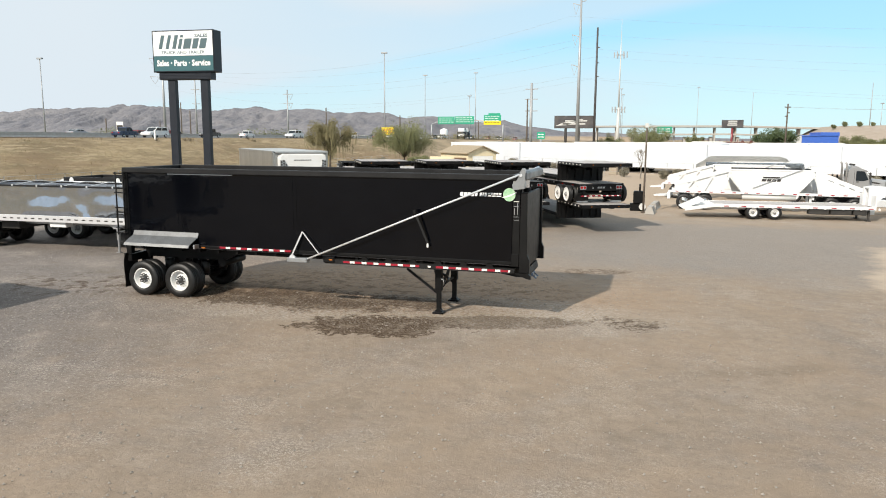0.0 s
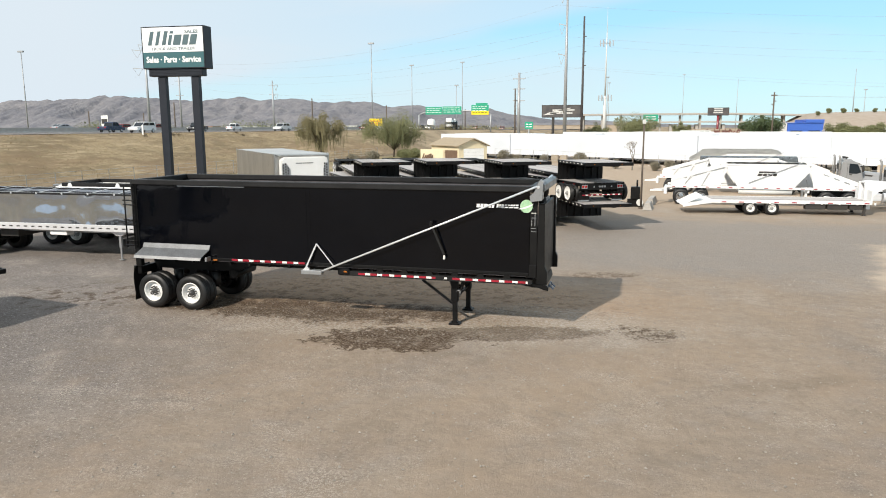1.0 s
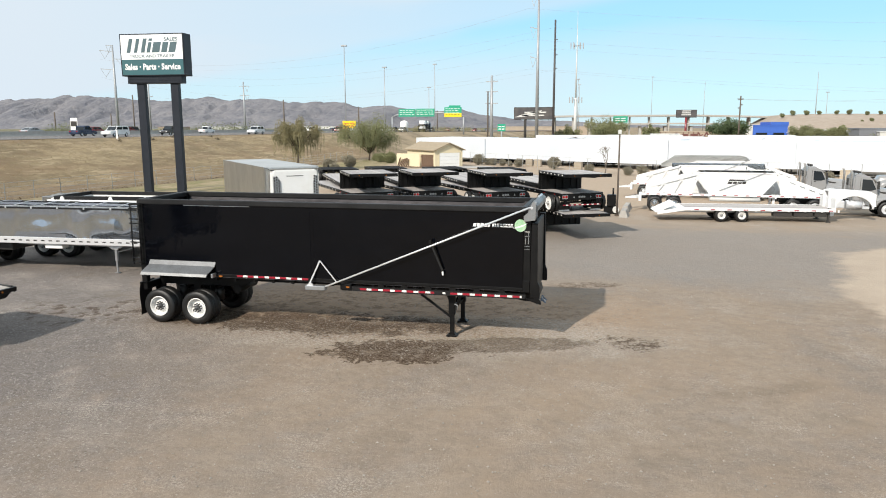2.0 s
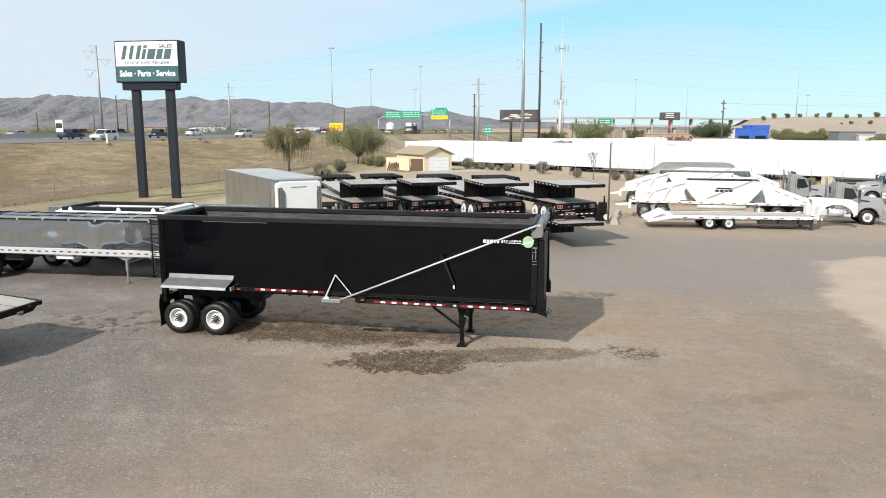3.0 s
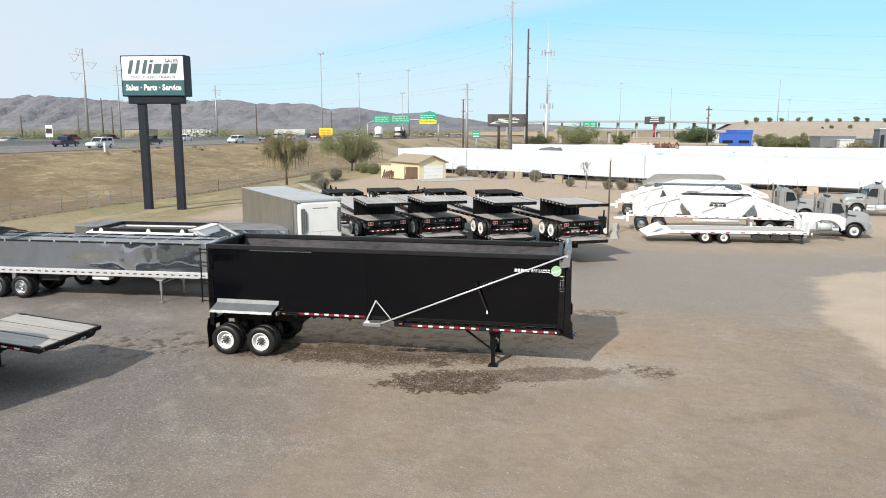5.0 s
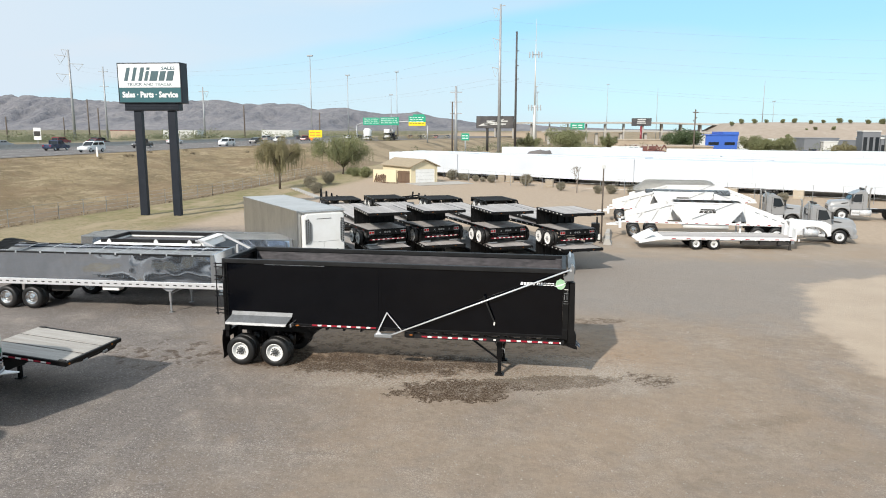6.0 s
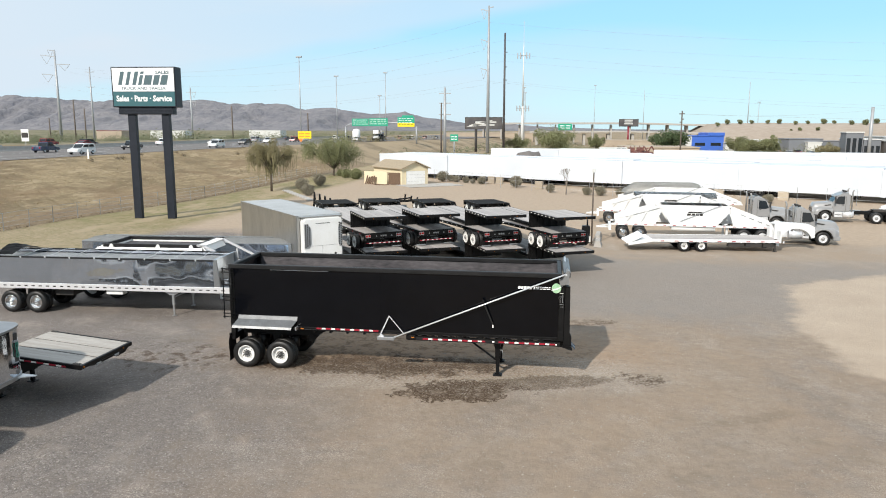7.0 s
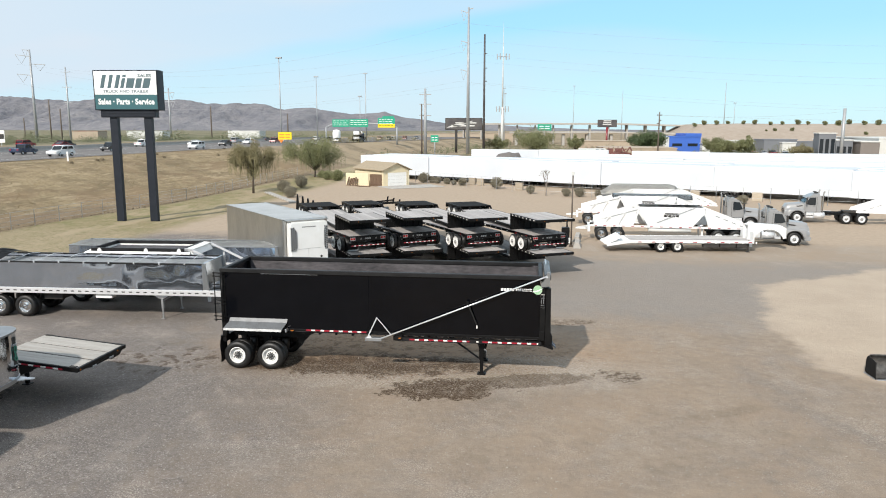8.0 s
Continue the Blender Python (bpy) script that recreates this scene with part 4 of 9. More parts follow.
tube(b, (11.12, 1.32, 1.2), (11.12, 1.32, 2.6), 0.13, 18)
tube(b, (11.12, 1.32, 2.6), (11.12, 1.32, 3.35), 0.10, 18)
part("hoist_cylinder", b, BLACK_FRAME, dt)
b = B()
box(b, 10.972, 11.158, 0.075, 0.10, 1.5, 3.45, 0.006)
part("corner_sheet", b, BLACK_FRAME, dt)
for x0, z0, z1 in ((11.01, 2.76, 2.92), (11.09, 2.76, 3.06)):
    b = B()
    box(b, x0, x0 + 0.014, 0.07, 0.074, z0, z1)
    part("label_plate", b, GALV, dt)
for y, s in ((Y0 + 0.062, 1), (Y1 - 0.062, -1)):         # rounded inner corners at the front
    b = B()
    arc = [(XF - 0.062 - 0.34 * (1 - math.sin(a)), y + s * 0.34 * (1 - math.cos(a))) for a in np.linspace(0, math.pi / 2, 9)]
    prism(b, arc + [(XF - 0.061, y)], 1.56, 3.64, "z")
    part("inner_corner", b, LINER, dt, "scuffed rounded inner corner")
for z0, z1, mm in ((3.08, 3.095, WHITE_TAPE), (2.96, 2.972, GALV), (2.70, 2.71, GALV), (2.62, 2.63, GALV)):
    b = B()
    box(b, 11.0, 11.13, 0.07, 0.074, z0, z1)
    part("label_plate", b, mm, dt)
b = B()
box(b, 10.90, 11.16, 0.055, 0.24, 1.44, 1.78, 0.02)
part("hinge_block", b, BLACK_FRAME, dt)
b = B()
prism(b, [(10.3, 1.22), (11.0, 1.10), (11.32, 1.10), (11.34, 1.16), (11.3, 1.32), (10.3, 1.32)], 0.55, 2.1)
part("coupler_plate", b, BLACK_FRAME, dt)
b = B()
tube(b, (10.75, 1.32, 1.16), (10.75, 1.32, 1.0), 0.045, 12)
part("king_pin", b, GALV, dt)
b = B()
prism(b, [(11.055, 1.27), (11.35, 1.16), (11.46, 1.14), (11.46, 1.22), (11.40, 1.29), (11.055, 1.29)], 0.05, 0.13)
part("front_gusset", b, BLACK_FRAME, dt)
for k, (mm, c) in enumerate(((BLUE_HOSE, "blue air coupling"), (GALV, "bare metal coupling"), (BLUE_HOSE, "blue air coupling"))):
    b = B()
    y = 0.32 + 0.16 * k
    box(b, 11.42, 11.48, y, y + 0.06, 1.18, 1.26, 0.015)
    tube(b, (11.48, y + 0.03, 1.2), (11.56, y + 0.03, 1.13), 0.02, 10)
    part("air_coupling", b, mm, dt, c)
# swing arm of the tarp with its bracket
b = B()
tube(b, (5.40, -0.13, 1.38), (11.16, -0.13, 3.76), 0.026, 12)
part("tarp_arm", b, ARM, dt, "bright metal tarp swing arm")
b = B()
box(b, 4.84, 5.44, -0.20, 0.0, 1.29, 1.41, 0.015)
part("arm_base", b, GALV, dt, "galvanised pivot box")
b = B()
bar(b, (4.88, -0.10, 1.33), (5.24, -0.02, 2.11), 0.025, 0.04)
bar(b, (5.24, -0.02, 2.11), (5.76, -0.08, 1.52), 0.02, 0.028)
bar(b, (4.92, -0.14, 1.45), (5.02, -0.14, 1.36), 0.04, 0.18)
part("arm_bracket", b, ARM, dt, "bright metal triangular bracket")
b = B()
prism(b, [(11.0, 3.38), (11.28, 3.42), (11.30, 3.86), (11.22, 3.92), (11.08, 3.60), (10.98, 3.52)], -0.10, -0.055)
prism(b, [(11.0, 3.38), (11.28, 3.42), (11.30, 3.86), (11.22, 3.92), (11.08, 3.60), (10.98, 3.52)], 0.14, 0.18)
box(b, 11.2, 11.29, -0.055, 0.14, 3.45, 3.87)
part("tarp_bracket", b, ALU_DULL, dt, "aluminium tarp roller bracket")
b = B()
box(b, 11.11, 11.33, -0.05, 2.68, 3.60, 3.84, 0.05)
part("tarp_housing", b, FENDER, dt, "dull aluminium tarp roller housing")
b = B()
tube(b, (11.19, -0.14, 3.74), (11.19, 2.72, 3.84), 0.035, 12)
part("tarp_roller", b, ARM, dt)
b = B()
bar(b, (8.47, -0.15, 2.80), (8.80, -0.07, 1.98), 0.02, 0.05)
part("strap", b, RUBBER, dt, "black rubber hold-down strap")
b = B()
box(b, 8.785, 8.835, -0.10, -0.05, 1.85, 1.96, 0.012)
part("strap_hook", b, WHITE_TAPE, dt, "pale metal strap hook")
b = B()
box(b, 8.44, 8.52, -0.18, -0.09, 2.72, 2.82, 0.01)
part("arm_clamp", b, BLACK_FRAME, dt)
# maker's name as plain bars, and a round emblem
for x0, x1, z0, z1 in ((9.62, 9.70, 3.20, 3.29), (9.72, 9.79, 3.20, 3.29), (9.81, 9.90, 3.20, 3.29), (9.92, 9.99, 3.20, 3.29), (10.01, 10.07, 3.20, 3.29),
                       (10.13, 10.18, 3.20, 3.29), (10.20, 10.23, 3.20, 3.29), (10.25, 10.31, 3.20, 3.29), (10.34, 10.39, 3.25, 3.29), (10.41, 10.46, 3.25, 3.29),
                       (10.48, 10.53, 3.25, 3.29), (10.55, 10.60, 3.25, 3.29), (10.62, 10.68, 3.25, 3.29), (10.34, 10.42, 3.20, 3.225), (10.44, 10.54, 3.20, 3.225),
                       (10.56, 10.68, 3.20, 3.225)):
    b = B()
    prism(b, [(x0, z0), (x1, z0), (x1 + 0.012, z1), (x0 + 0.012, z1)], Y0 - 0.004, Y0 - 0.001)
    part("lettering_bar", b, MARK_WHITE, dt)
b = B()
prism(b, [(10.885 + 0.155 * math.cos(a), 3.255 + 0.165 * math.sin(a)) for a in np.linspace(0, 2 * math.pi, 29)[:-1]], Y0 - 0.006, Y0 - 0.001)
part("emblem", b, GREEN_MARK, dt, "round green globe emblem")
b = B()
rws = []
for s in np.linspace(-1, 1, 13):
    x = 10.885 + s * 0.19
    zc = 3.255 + s * 0.07 - 0.025 * (1 - s * s)
    hw = 0.004 + 0.018 * (1 - s * s)
    rws.append([(x, Y0 - 0.008, zc - hw), (x, Y0 - 0.008, zc + hw)])
sheet(b, rws)
part("emblem_swoosh", b, MARK_WHITE, dt)
# thin bright line just below the top rail, towards the rear
b = B()
box(b, 1.0, 3.1, Y0 - 0.005, Y0 + 0.0, 3.574, 3.598)
part("bright_strip", b, GALV, dt, "thin bright strip below the top rail")
# ---------- pole sign ----------
sg = thing("pole_sign", "tall charcoal two-post roadside sign with a white and teal face", "sign", pose(-26.6, 40.1, 0, 0, 0, 4))
for x in (-1.5, 1.75):
    b = B()
    box(b, x - 0.36, x + 0.36, -0.24, 0.24, -0.3, 9.8, 0.012)
    box(b, x - 0.39, x - 0.36, -0.08, 0.08, 0, 9.8)
    part("post", b, CHARCOAL, sg)
b = B()
box(b, -2.6, 2.6, -0.42, 0.42, 9.75, 10.40, 0.03)
for z in (9.86, 10.0, 10.14, 10.28):
    box(b, -2.52, 2.52, -0.45, -0.42, z, z + 0.04)
part("pedestal_box", b, CHARCOAL, sg)
b = B()
box(b, -3.05, 3.05, -0.55, 0.75, 10.40, 14.05, 0.03)
part("cabinet", b, CHARCOAL, sg)
b = B()
box(b, -2.93, 2.93, -0.575, -0.555, 11.83, 13.95, 0.005)
part("upper_face", b, SIGN_WHITE, sg, "white upper sign face")
b = B()
box(b, -2.93, 2.93, -0.575, -0.555, 10.50, 11.82, 0.005)
part("lower_face", b, TEAL, sg, "dark teal lower sign face")
writing("lettering", "Sales \u00b7 Parts \u00b7 Service", 0.72, MARK_WHITE, sg, pose(0.0, -0.58, 11.17, 90), "white lettering", 0.86, 0.026)
writing("lettering", "TRUCK AND TRAILER", 0.36, SIGN_GREY, sg, pose(0.0, -0.58, 12.10, 90), "dark grey lettering", 1.22, 0.004)
# the dealer's mark, as plain slanted blocks of its size and colour
for x0, x1, z0, z1 in ((-2.42, -2.06, 12.42, 13.62), (-1.72, -1.40, 12.42, 13.62), (-1.06, -0.70, 12.42, 13.62), (-0.50, -0.18, 12.42, 13.3), (-0.50, -0.18, 13.4, 13.62),
                       (0.0, 0.72, 12.42, 13.3), (0.88, 1.42, 12.42, 13.3), (1.58, 2.22, 12.42, 13.3)):
    bb = B()
    k = 0.26
    prism(bb, [(x0 + (z0 - 12.4) * k, z0), (x1 + (z0 - 12.4) * k, z0), (x1 + (z1 - 12.4) * k, z1), (x0 + (z1 - 12.4) * k, z1)], -0.583, -0.577)
    part("mark_block", bb, SIGN_GREY, sg)
writing("lettering", "SALES", 0.40, SIGN_GREY, sg, pose(1.85, -0.58, 13.52, 90), "dark grey lettering", 1.25, 0.012)

# ---------- aluminium end dump, with roof bows ----------
ALEN, AW, AZ = 11.4, 2.44, 2.66


def end_dump(m, label, bows=True, tarp=None, wheels=True):
    th = thing("aluminium_trailer", label, "trailer", m, "parked aluminium trailers")
    for y, s in ((0.0, 1), (AW, -1)):
        for i in range(6):                                   # plate by plate
            bq = B()
            x0, x1 = i * ALEN / 6, (i + 1) * ALEN / 6
            n = 22

            def skin(px, pz):
                """How far the sheet is dished: nearly flat at the tail, buckled towards the front."""
                u = (pz - 1.42) / (AZ - 1.48)
                loose = (0.25 + 0.75 * smooth(3.4, 5.2, px)) * math.sin(math.pi * min(1, max(0, u))) ** 0.5
                return 0.055 * u + loose * (0.030 * noise.noise((px * 0.35, pz * 1.1, s + m.translation.y)) + 0.022 * noise.noise((px * 1.3, pz * 1.0, s + 5)) + 0.006 * noise.noise((px * 3.6, pz * 1.2, s + 9)))
            rws = [[(x0 + (x1 - x0) * k / n, y + s * skin(x0 + (x1 - x0) * k / n, 1.42 + (AZ - 1.48) * j / 12), 1.42 + (AZ - 1.48) * j / 12)
                    for k in range(n + 1)] for j in range(13)]
            sheet(bq, rws)
            for f in bq.faces:
                f.smooth = True
            sheet(bq, [[(px, py + s * 0.03, pz) for px, py, pz in rw] for rw in rws])
            for f in bq.faces:
                f.smooth = True
            part("side_plate", bq, ALU_PLATE, th, "rippled polished aluminium plate")
        bq = B()
        box(bq, -0.05, ALEN + 0.05, y + s * 0.07 - 0.05, y + s * 0.07 + 0.05, AZ - 0.07, AZ, 0.015)
        part("top_rail", bq, BLACK_TRIM if bows else ALU_DULL, th)
        bq = B()
        box(bq, 0, ALEN + 0.95, y - 0.03 if s > 0 else y - 0.08, y + 0.08 if s > 0 else y + 0.03, 1.16, 1.43, 0.012)
        part("bottom_rail", bq, RAIL_SILVER, th, "silver-white slotted bottom rail")
        if s > 0 and wheels:
            for i in range(34):
                bq = B()
                xx = 0.2 + i * 0.35
                box(bq, xx, xx + 0.16, -0.034, -0.031, 1.27, 1.32)
                part("slot", bq, DARK, th)
    bq = B()
    prism(bq, [(ALEN - 0.02, 1.2), (ALEN + 0.22, 1.2), (ALEN + 0.06, AZ), (ALEN - 0.02, AZ)], 0.07, AW - 0.07)
    part("front_wall", bq, ALU, th, "polished aluminium front wall")
    if not bows:                                             # crumpled foil over the nose
        bq = B()
        rws = [[(ALEN + 0.25 - 0.12 * j / 14 + 0.05 * noise.noise((k * 0.55, j * 0.6, 8)), AW * k / 16, 1.35 + (AZ - 1.35) * j / 14) for k in range(17)] for j in range(15)]
        sheet(bq, rws)
        bmesh.ops.solidify(bq, geom=bq.faces[:], thickness=0.012)
        part("foil_wrap", bq, ALU, th, "crumpled shiny foil")
    for y in (0.02, AW - 0.12):
        bq = B()
        prism(bq, [(ALEN, 1.2), (ALEN + 0.32, 1.2), (ALEN + 0.14, AZ + 0.01), (ALEN, AZ + 0.01)], y, y + 0.10)
        part("corner_post", bq, ALU_DULL, th)
    bq = B()
    box(bq, -0.06, 0.0, 0.04, AW - 0.04, 1.3, AZ)
    part("tailgate", bq, ALU_DULL, th)
    bq = B()
    box(bq, 0, ALEN, 0.07, AW - 0.07, 1.34, 1.40)
    part("floor", bq, ALU_DULL, th)
    for y in (0.75, 1.65):
        bq = B()
        box(bq, -0.1, ALEN + 0.9, y, y + 0.12, 0.98, 1.3)
        part("chassis_rail", bq, ALU_DULL, th)
    if bows:
        for i in range(9):
            bq = B()
            x = 1.0 + i * 1.2
            pts = [Vector((x + 0.10 * math.sin(k * 0.6), 0.06 + (AW - 0.12) * k / 10, AZ - 0.02 + 0.11 * math.sin(math.pi * k / 10))) for k in range(11)]
            pipe(bq, pts, 0.013)
            part("roof_bow", bq, ARM, th)
            bq = B()
            box(bq, x - 0.03, x + 0.03, -0.005, 0.018, AZ - 0.06, AZ + 0.02)
            part("bow_socket", bq, ARM, th)
        # rolled tarp arch at the tail
        bq = B()
        rws = [[(0.9 + 0.75 * j / 4, 0.2 + (AW - 0.4) * k / 10, AZ + (0.05 + 0.06 * noise.noise((j * 1.3, k * 0.9, 2)) + 0.34 * math.sin(math.pi * k / 10)) * (1 - 0.1 * j)) for k in range(11)] for j in range(5)]
        sheet(bq, rws)
        bmesh.ops.solidify(bq, geom=bq.faces[:], thickness=0.05)
        part("rolled_tarp", bq, RUBBER, th, "black rolled tarpaulin")
    # a real cover without bows; with bows, an added sheet for the bright inside
    if tarp:
        bq = B()
        rws = [[(ALEN * j / 24, 0.2 + (AW - 0.4) * k / 8, AZ - (0.20 if bows else 0.03) + (0.03 if bows else 0.09) * math.sin(math.pi * k / 8) + 0.03 * noise.noise((j * 0.7, k * 0.6, 1))) for k in range(9)] for j in range(25)]
        sheet(bq, rws)
        for f in bq.faces:
            f.smooth = True
        bmesh.ops.solidify(bq, geom=bq.faces[:], thickness=0.02)
        part("tarpaulin", bq, tarp, th, "taut cover, or pale sheet standing in for the lit inside")
    if wheels:
        for x in (1.5, 2.75):
            wheel(th, x, 0.02, 0.51, 1, RIM_ALU, HUB_ALU)
            wheel(th, x, AW - 0.02, 0.51, -1, RIM_ALU, HUB_ALU)
            bq = B()
            tube(bq, (x, 0.4, 0.51), (x, 2.1, 0.51), 0.07, 10)
            box(bq, x - 0.15, x + 0.15, 0.7, 0.9, 0.5, 1.0)
            box(bq, x - 0.15, x + 0.15, 1.65, 1.85, 0.5, 1.0)
            part("axle", bq, DARK, th)
        bq = B()
        box(bq, 3.5, 4.4, 0.4, 2.1, 0.78, 1.1, 0.02)
        part("suspension_box", bq, DARK, th)
    for y in (0.22, 2.15):
        bq = B()
        box(bq, 9.28, 9.39, y, y + 0.10, 0.5, 1.2, 0.01)
        box(bq, 9.30, 9.37, y + 0.02, y + 0.08, 0.04, 0.5, 0.006)
        box(bq, 9.25, 9.42, y - 0.03, y + 0.13, 0.0, 0.03)
        part("landing_leg", bq, GALV, th)
    bq = B()
    bar(bq, (9.33, 0.3, 0.85), (9.33, 2.2, 0.85), 0.05, 0.05)
    bar(bq, (9.33, 2.2, 0.6), (8.4, 2.2, 1.1), 0.05, 0.05)
    part("leg_brace", bq, ARM, th)
    bq = B()
    prism(bq, [(8.9, 1.17), (9.75, 1.17), (9.45, 0.98), (9.2, 0.98)], 0.18, 0.36)
    part("leg_bracket", bq, ARM, th)
    bq = B()
    box(bq, 6.2, 7.0, 0.1, 0.5, 0.95, 1.16, 0.02)
    part("toolbox", bq, WHITE, th)
    return th


random.seed(4)
# open body: its sheet is added to look like the sunlit far wall
end_dump(pose(-15.55, 5.78, 0, 0, 0, 2.0), "polished aluminium end dump trailer with slotted silver rail and roof bows", tarp=LIT_INSIDE_SHEET)
end_dump(pose(-14.3, 11.7, 0, 0, 0, 3.0) @ Matrix.Diagonal((1, 1, 0.93, 1)), "long aluminium trailer covered with a taut grey tarpaulin", bows=False, tarp=TARP)

# ---------- white-framed hopper between them ----------
hp = thing("hopper_trailer", "open-topped white hopper trailer with a black inner rim", "trailer", pose(-11.2, 9.05, 0, 0, 0, 3))
HL, HW, HZ = 4.6, 2.5, 2.76
b = B()
for y in (0.0, HW - 0.06):
    box(b, 0, HL, y, y + 0.06, 1.5, HZ - 0.12)
for x in (0.0, HL - 0.06):
    box(b, x, x + 0.06, 0.06, HW - 0.06, 1.5, HZ - 0.12)
part("hopper_wall", b, WHITE, hp)
b = B()
for y in (-0.04, HW - 0.08):
    box(b, -0.1, HL + 0.1, y, y + 0.12, HZ - 0.12, HZ + 0.05, 0.015)
for x in (-0.1, HL - 0.02):
    box(b, x, x + 0.12, 0.085, HW - 0.085, HZ - 0.12, HZ + 0.05, 0.015)
part("top_rim", b, BLACK_TRIM, hp, "black top rim")
b = B()
prism(b, [(0.06, HZ - 0.2), (HL - 0.06, HZ - 0.2), (HL * 0.62, 1.3), (HL * 0.38, 1.3)], 0.07, HW - 0.07)
part("hopper_floor", b, LINER, hp)
b = B()
for p, q in (((HL + 0.1, HZ), (HL + 0.5, HZ - 0.02)), ((HL + 0.45, HZ - 0.02), (HL + 2.6, 1.7)), ((HL + 0.1, 1.6), (HL + 2.6, 1.62)), ((HL + 1.2, 1.62), (HL + 1.2, 2.25))):
    bar(b, (p[0], 0.06, p[1]), (q[0], 0.06, q[1]), 0.08, 0.10)
part("front_frame", b, RAIL_SILVER, hp)
b = B()
for p, q in (((HL + 0.1, HZ), (HL + 0.5, HZ - 0.02)), ((HL + 0.45, HZ - 0.02), (HL + 2.6, 1.7)), ((HL + 0.1, 1.6), (HL + 2.6, 1.62)), ((HL + 1.2, 1.62), (HL + 1.2, 2.25))):
    bar(b, (p[0], HW - 0.06, p[1]), (q[0], HW - 0.06, q[1]), 0.08, 0.10)
part("front_frame", b, RAIL_SILVER, hp)
b = B()
prism(b, [(HL + 0.16, HZ - 0.2), (HL + 0.42, HZ + 0.02), (HL + 0.52, HZ + 0.0), (HL + 0.26, HZ - 0.25)], 0.12, HW - 0.12)
part("wind_deflector", b, WHITE, hp)
b = B()
prism(b, [(HL + 0.02, HZ + 0.03), (HL + 0.40, HZ + 0.0), (HL + 0.62, HZ - 0.32), (HL + 0.57, HZ - 0.36), (HL + 0.35, HZ - 0.06), (HL + 0.02, HZ - 0.02)], 0.02, HW - 0.10)
part("front_hood", b, WHITE, hp, "white sloping hood plate")
b = B()
box(b, HL + 0.1, HL + 0.5, HW - 0.09, HW + 0.02, HZ - 0.10, HZ + 0.08, 0.01)
part("top_rim", b, BLACK_TRIM, hp, "black top rim")
b = B()
prism(b, [(-0.05, HZ - 0.12), (-0.16, HZ - 0.34), (-0.13, HZ - 0.36), (-0.01, HZ - 0.14)], -0.4, HL + 0.4, "x")
part("side_skirt", b, WHITE, hp)
b = B()
prism(b, [(-0.1, HZ), (-1.1, 2.25), (-1.1, 2.05), (-0.1, 2.2)], 0.0, 0.1)
prism(b, [(-0.1, HZ), (-1.1, 2.25), (-1.1, 2.05), (-0.1, 2.2)], HW - 0.1, HW)
part("rear_frame", b, WHITE, hp)
for x in (0.2, 2.6, 4.3):
    b = B()
    prism(b, [(x, HZ - 0.25), (x + 0.30, HZ - 0.25), (x + 0.24, HZ - 0.02), (x + 0.18, HZ + 0.05), (x + 0.12, HZ + 0.05), (x + 0.06, HZ - 0.02)], -0.075, -0.045)
    part("lifting_lug", b, WHITE, hp)
b = B()
box(b, -1.2, HL + 2.6, 0.5, 0.7, 1.05, 1.5)
box(b, -1.2, HL + 2.6, 1.8, 2.0, 1.05, 1.5)
part("chassis_rail", b, WHITE, hp)
for x in (-0.9, 0.35):
    wheel(hp, x, 0.02, 0.51, 1)
    wheel(hp, x, HW - 0.02, 0.51, -1)
for y in (0.4, 1.9):
    b = B()
    box(b, HL + 1.0, HL + 1.14, y, y + 0.14, 0.0, 1.1, 0.01)
    part("landing_leg", b, WHITE, hp)

# ---------- wooden-decked trailer and polished trailer nose ----------
wd = thing("step_deck_trailer", "black step-deck trailer with a bleached plank front deck", "trailer", pose(-3.22, -4.53, 0, 0, 0, -1.5))
DL, DW, DZ = 2.95, 2.56, 1.40
NECK = pose(0, 0, DZ, 0, 4.6, 0) @ pose(0, 0, -DZ)          # the front deck dips towards its nose
for i in range(3):
    b = B()
    w = (DW - 0.12) / 3
    y = 0.06 + i * w
    box(b, -DL, -0.06, y + 0.035, y + w - 0.035, DZ - 0.04, DZ + 0.004 * (i % 2), 0.006)
    part("plank", b, PLANK_GREY, wd, "", NECK)
    b = B()
    box(b, -DL, -0.06, y - 0.034, y + 0.034, DZ - 0.045, DZ - 0.012)
    part("deck_joint", b, DARK, wd, "", NECK)
for y0, y1 in ((0.0, 0.04), (DW - 0.065, DW)):
    b = B()
    box(b, -DL, 0, y0, y1, DZ - 0.14, DZ + 0.005, 0.008)
    rail = part("side_rail", b, BLACK_FRAME, wd, "", NECK)
    if y0 == 0.0:
        tape(rail, -DL + 0.2, -0.5, -0.002, DZ - 0.09, 0.05, 0.42)
b = B()
box(b, -0.06, 0.03, 0.0, DW, DZ - 0.12, DZ + 0.008, 0.012)
part("nose_rail", b, BLACK_FRAME, wd, "", NECK)
b = B()
prism(b, [(0.35, DZ - 0.12), (DW - 0.2, DZ - 0.12), (DW - 0.35, DZ - 0.24), (DW - 0.8, DZ - 0.26), (DW - 0.9, DZ - 0.19), (0.9, DZ - 0.19), (0.6, DZ - 0.17)], -0.08, 0.012, "x")
part("nose_plate", b, BLACK_FRAME, wd, "", NECK)
for y in (0.7, DW - 0.95):
    b = B()
    box(b, 0.012, 0.05, y, y + 0.22, DZ - 0.215, DZ - 0.135, 0.012)
    part("coupling_box", b, GALV, wd, "", NECK)
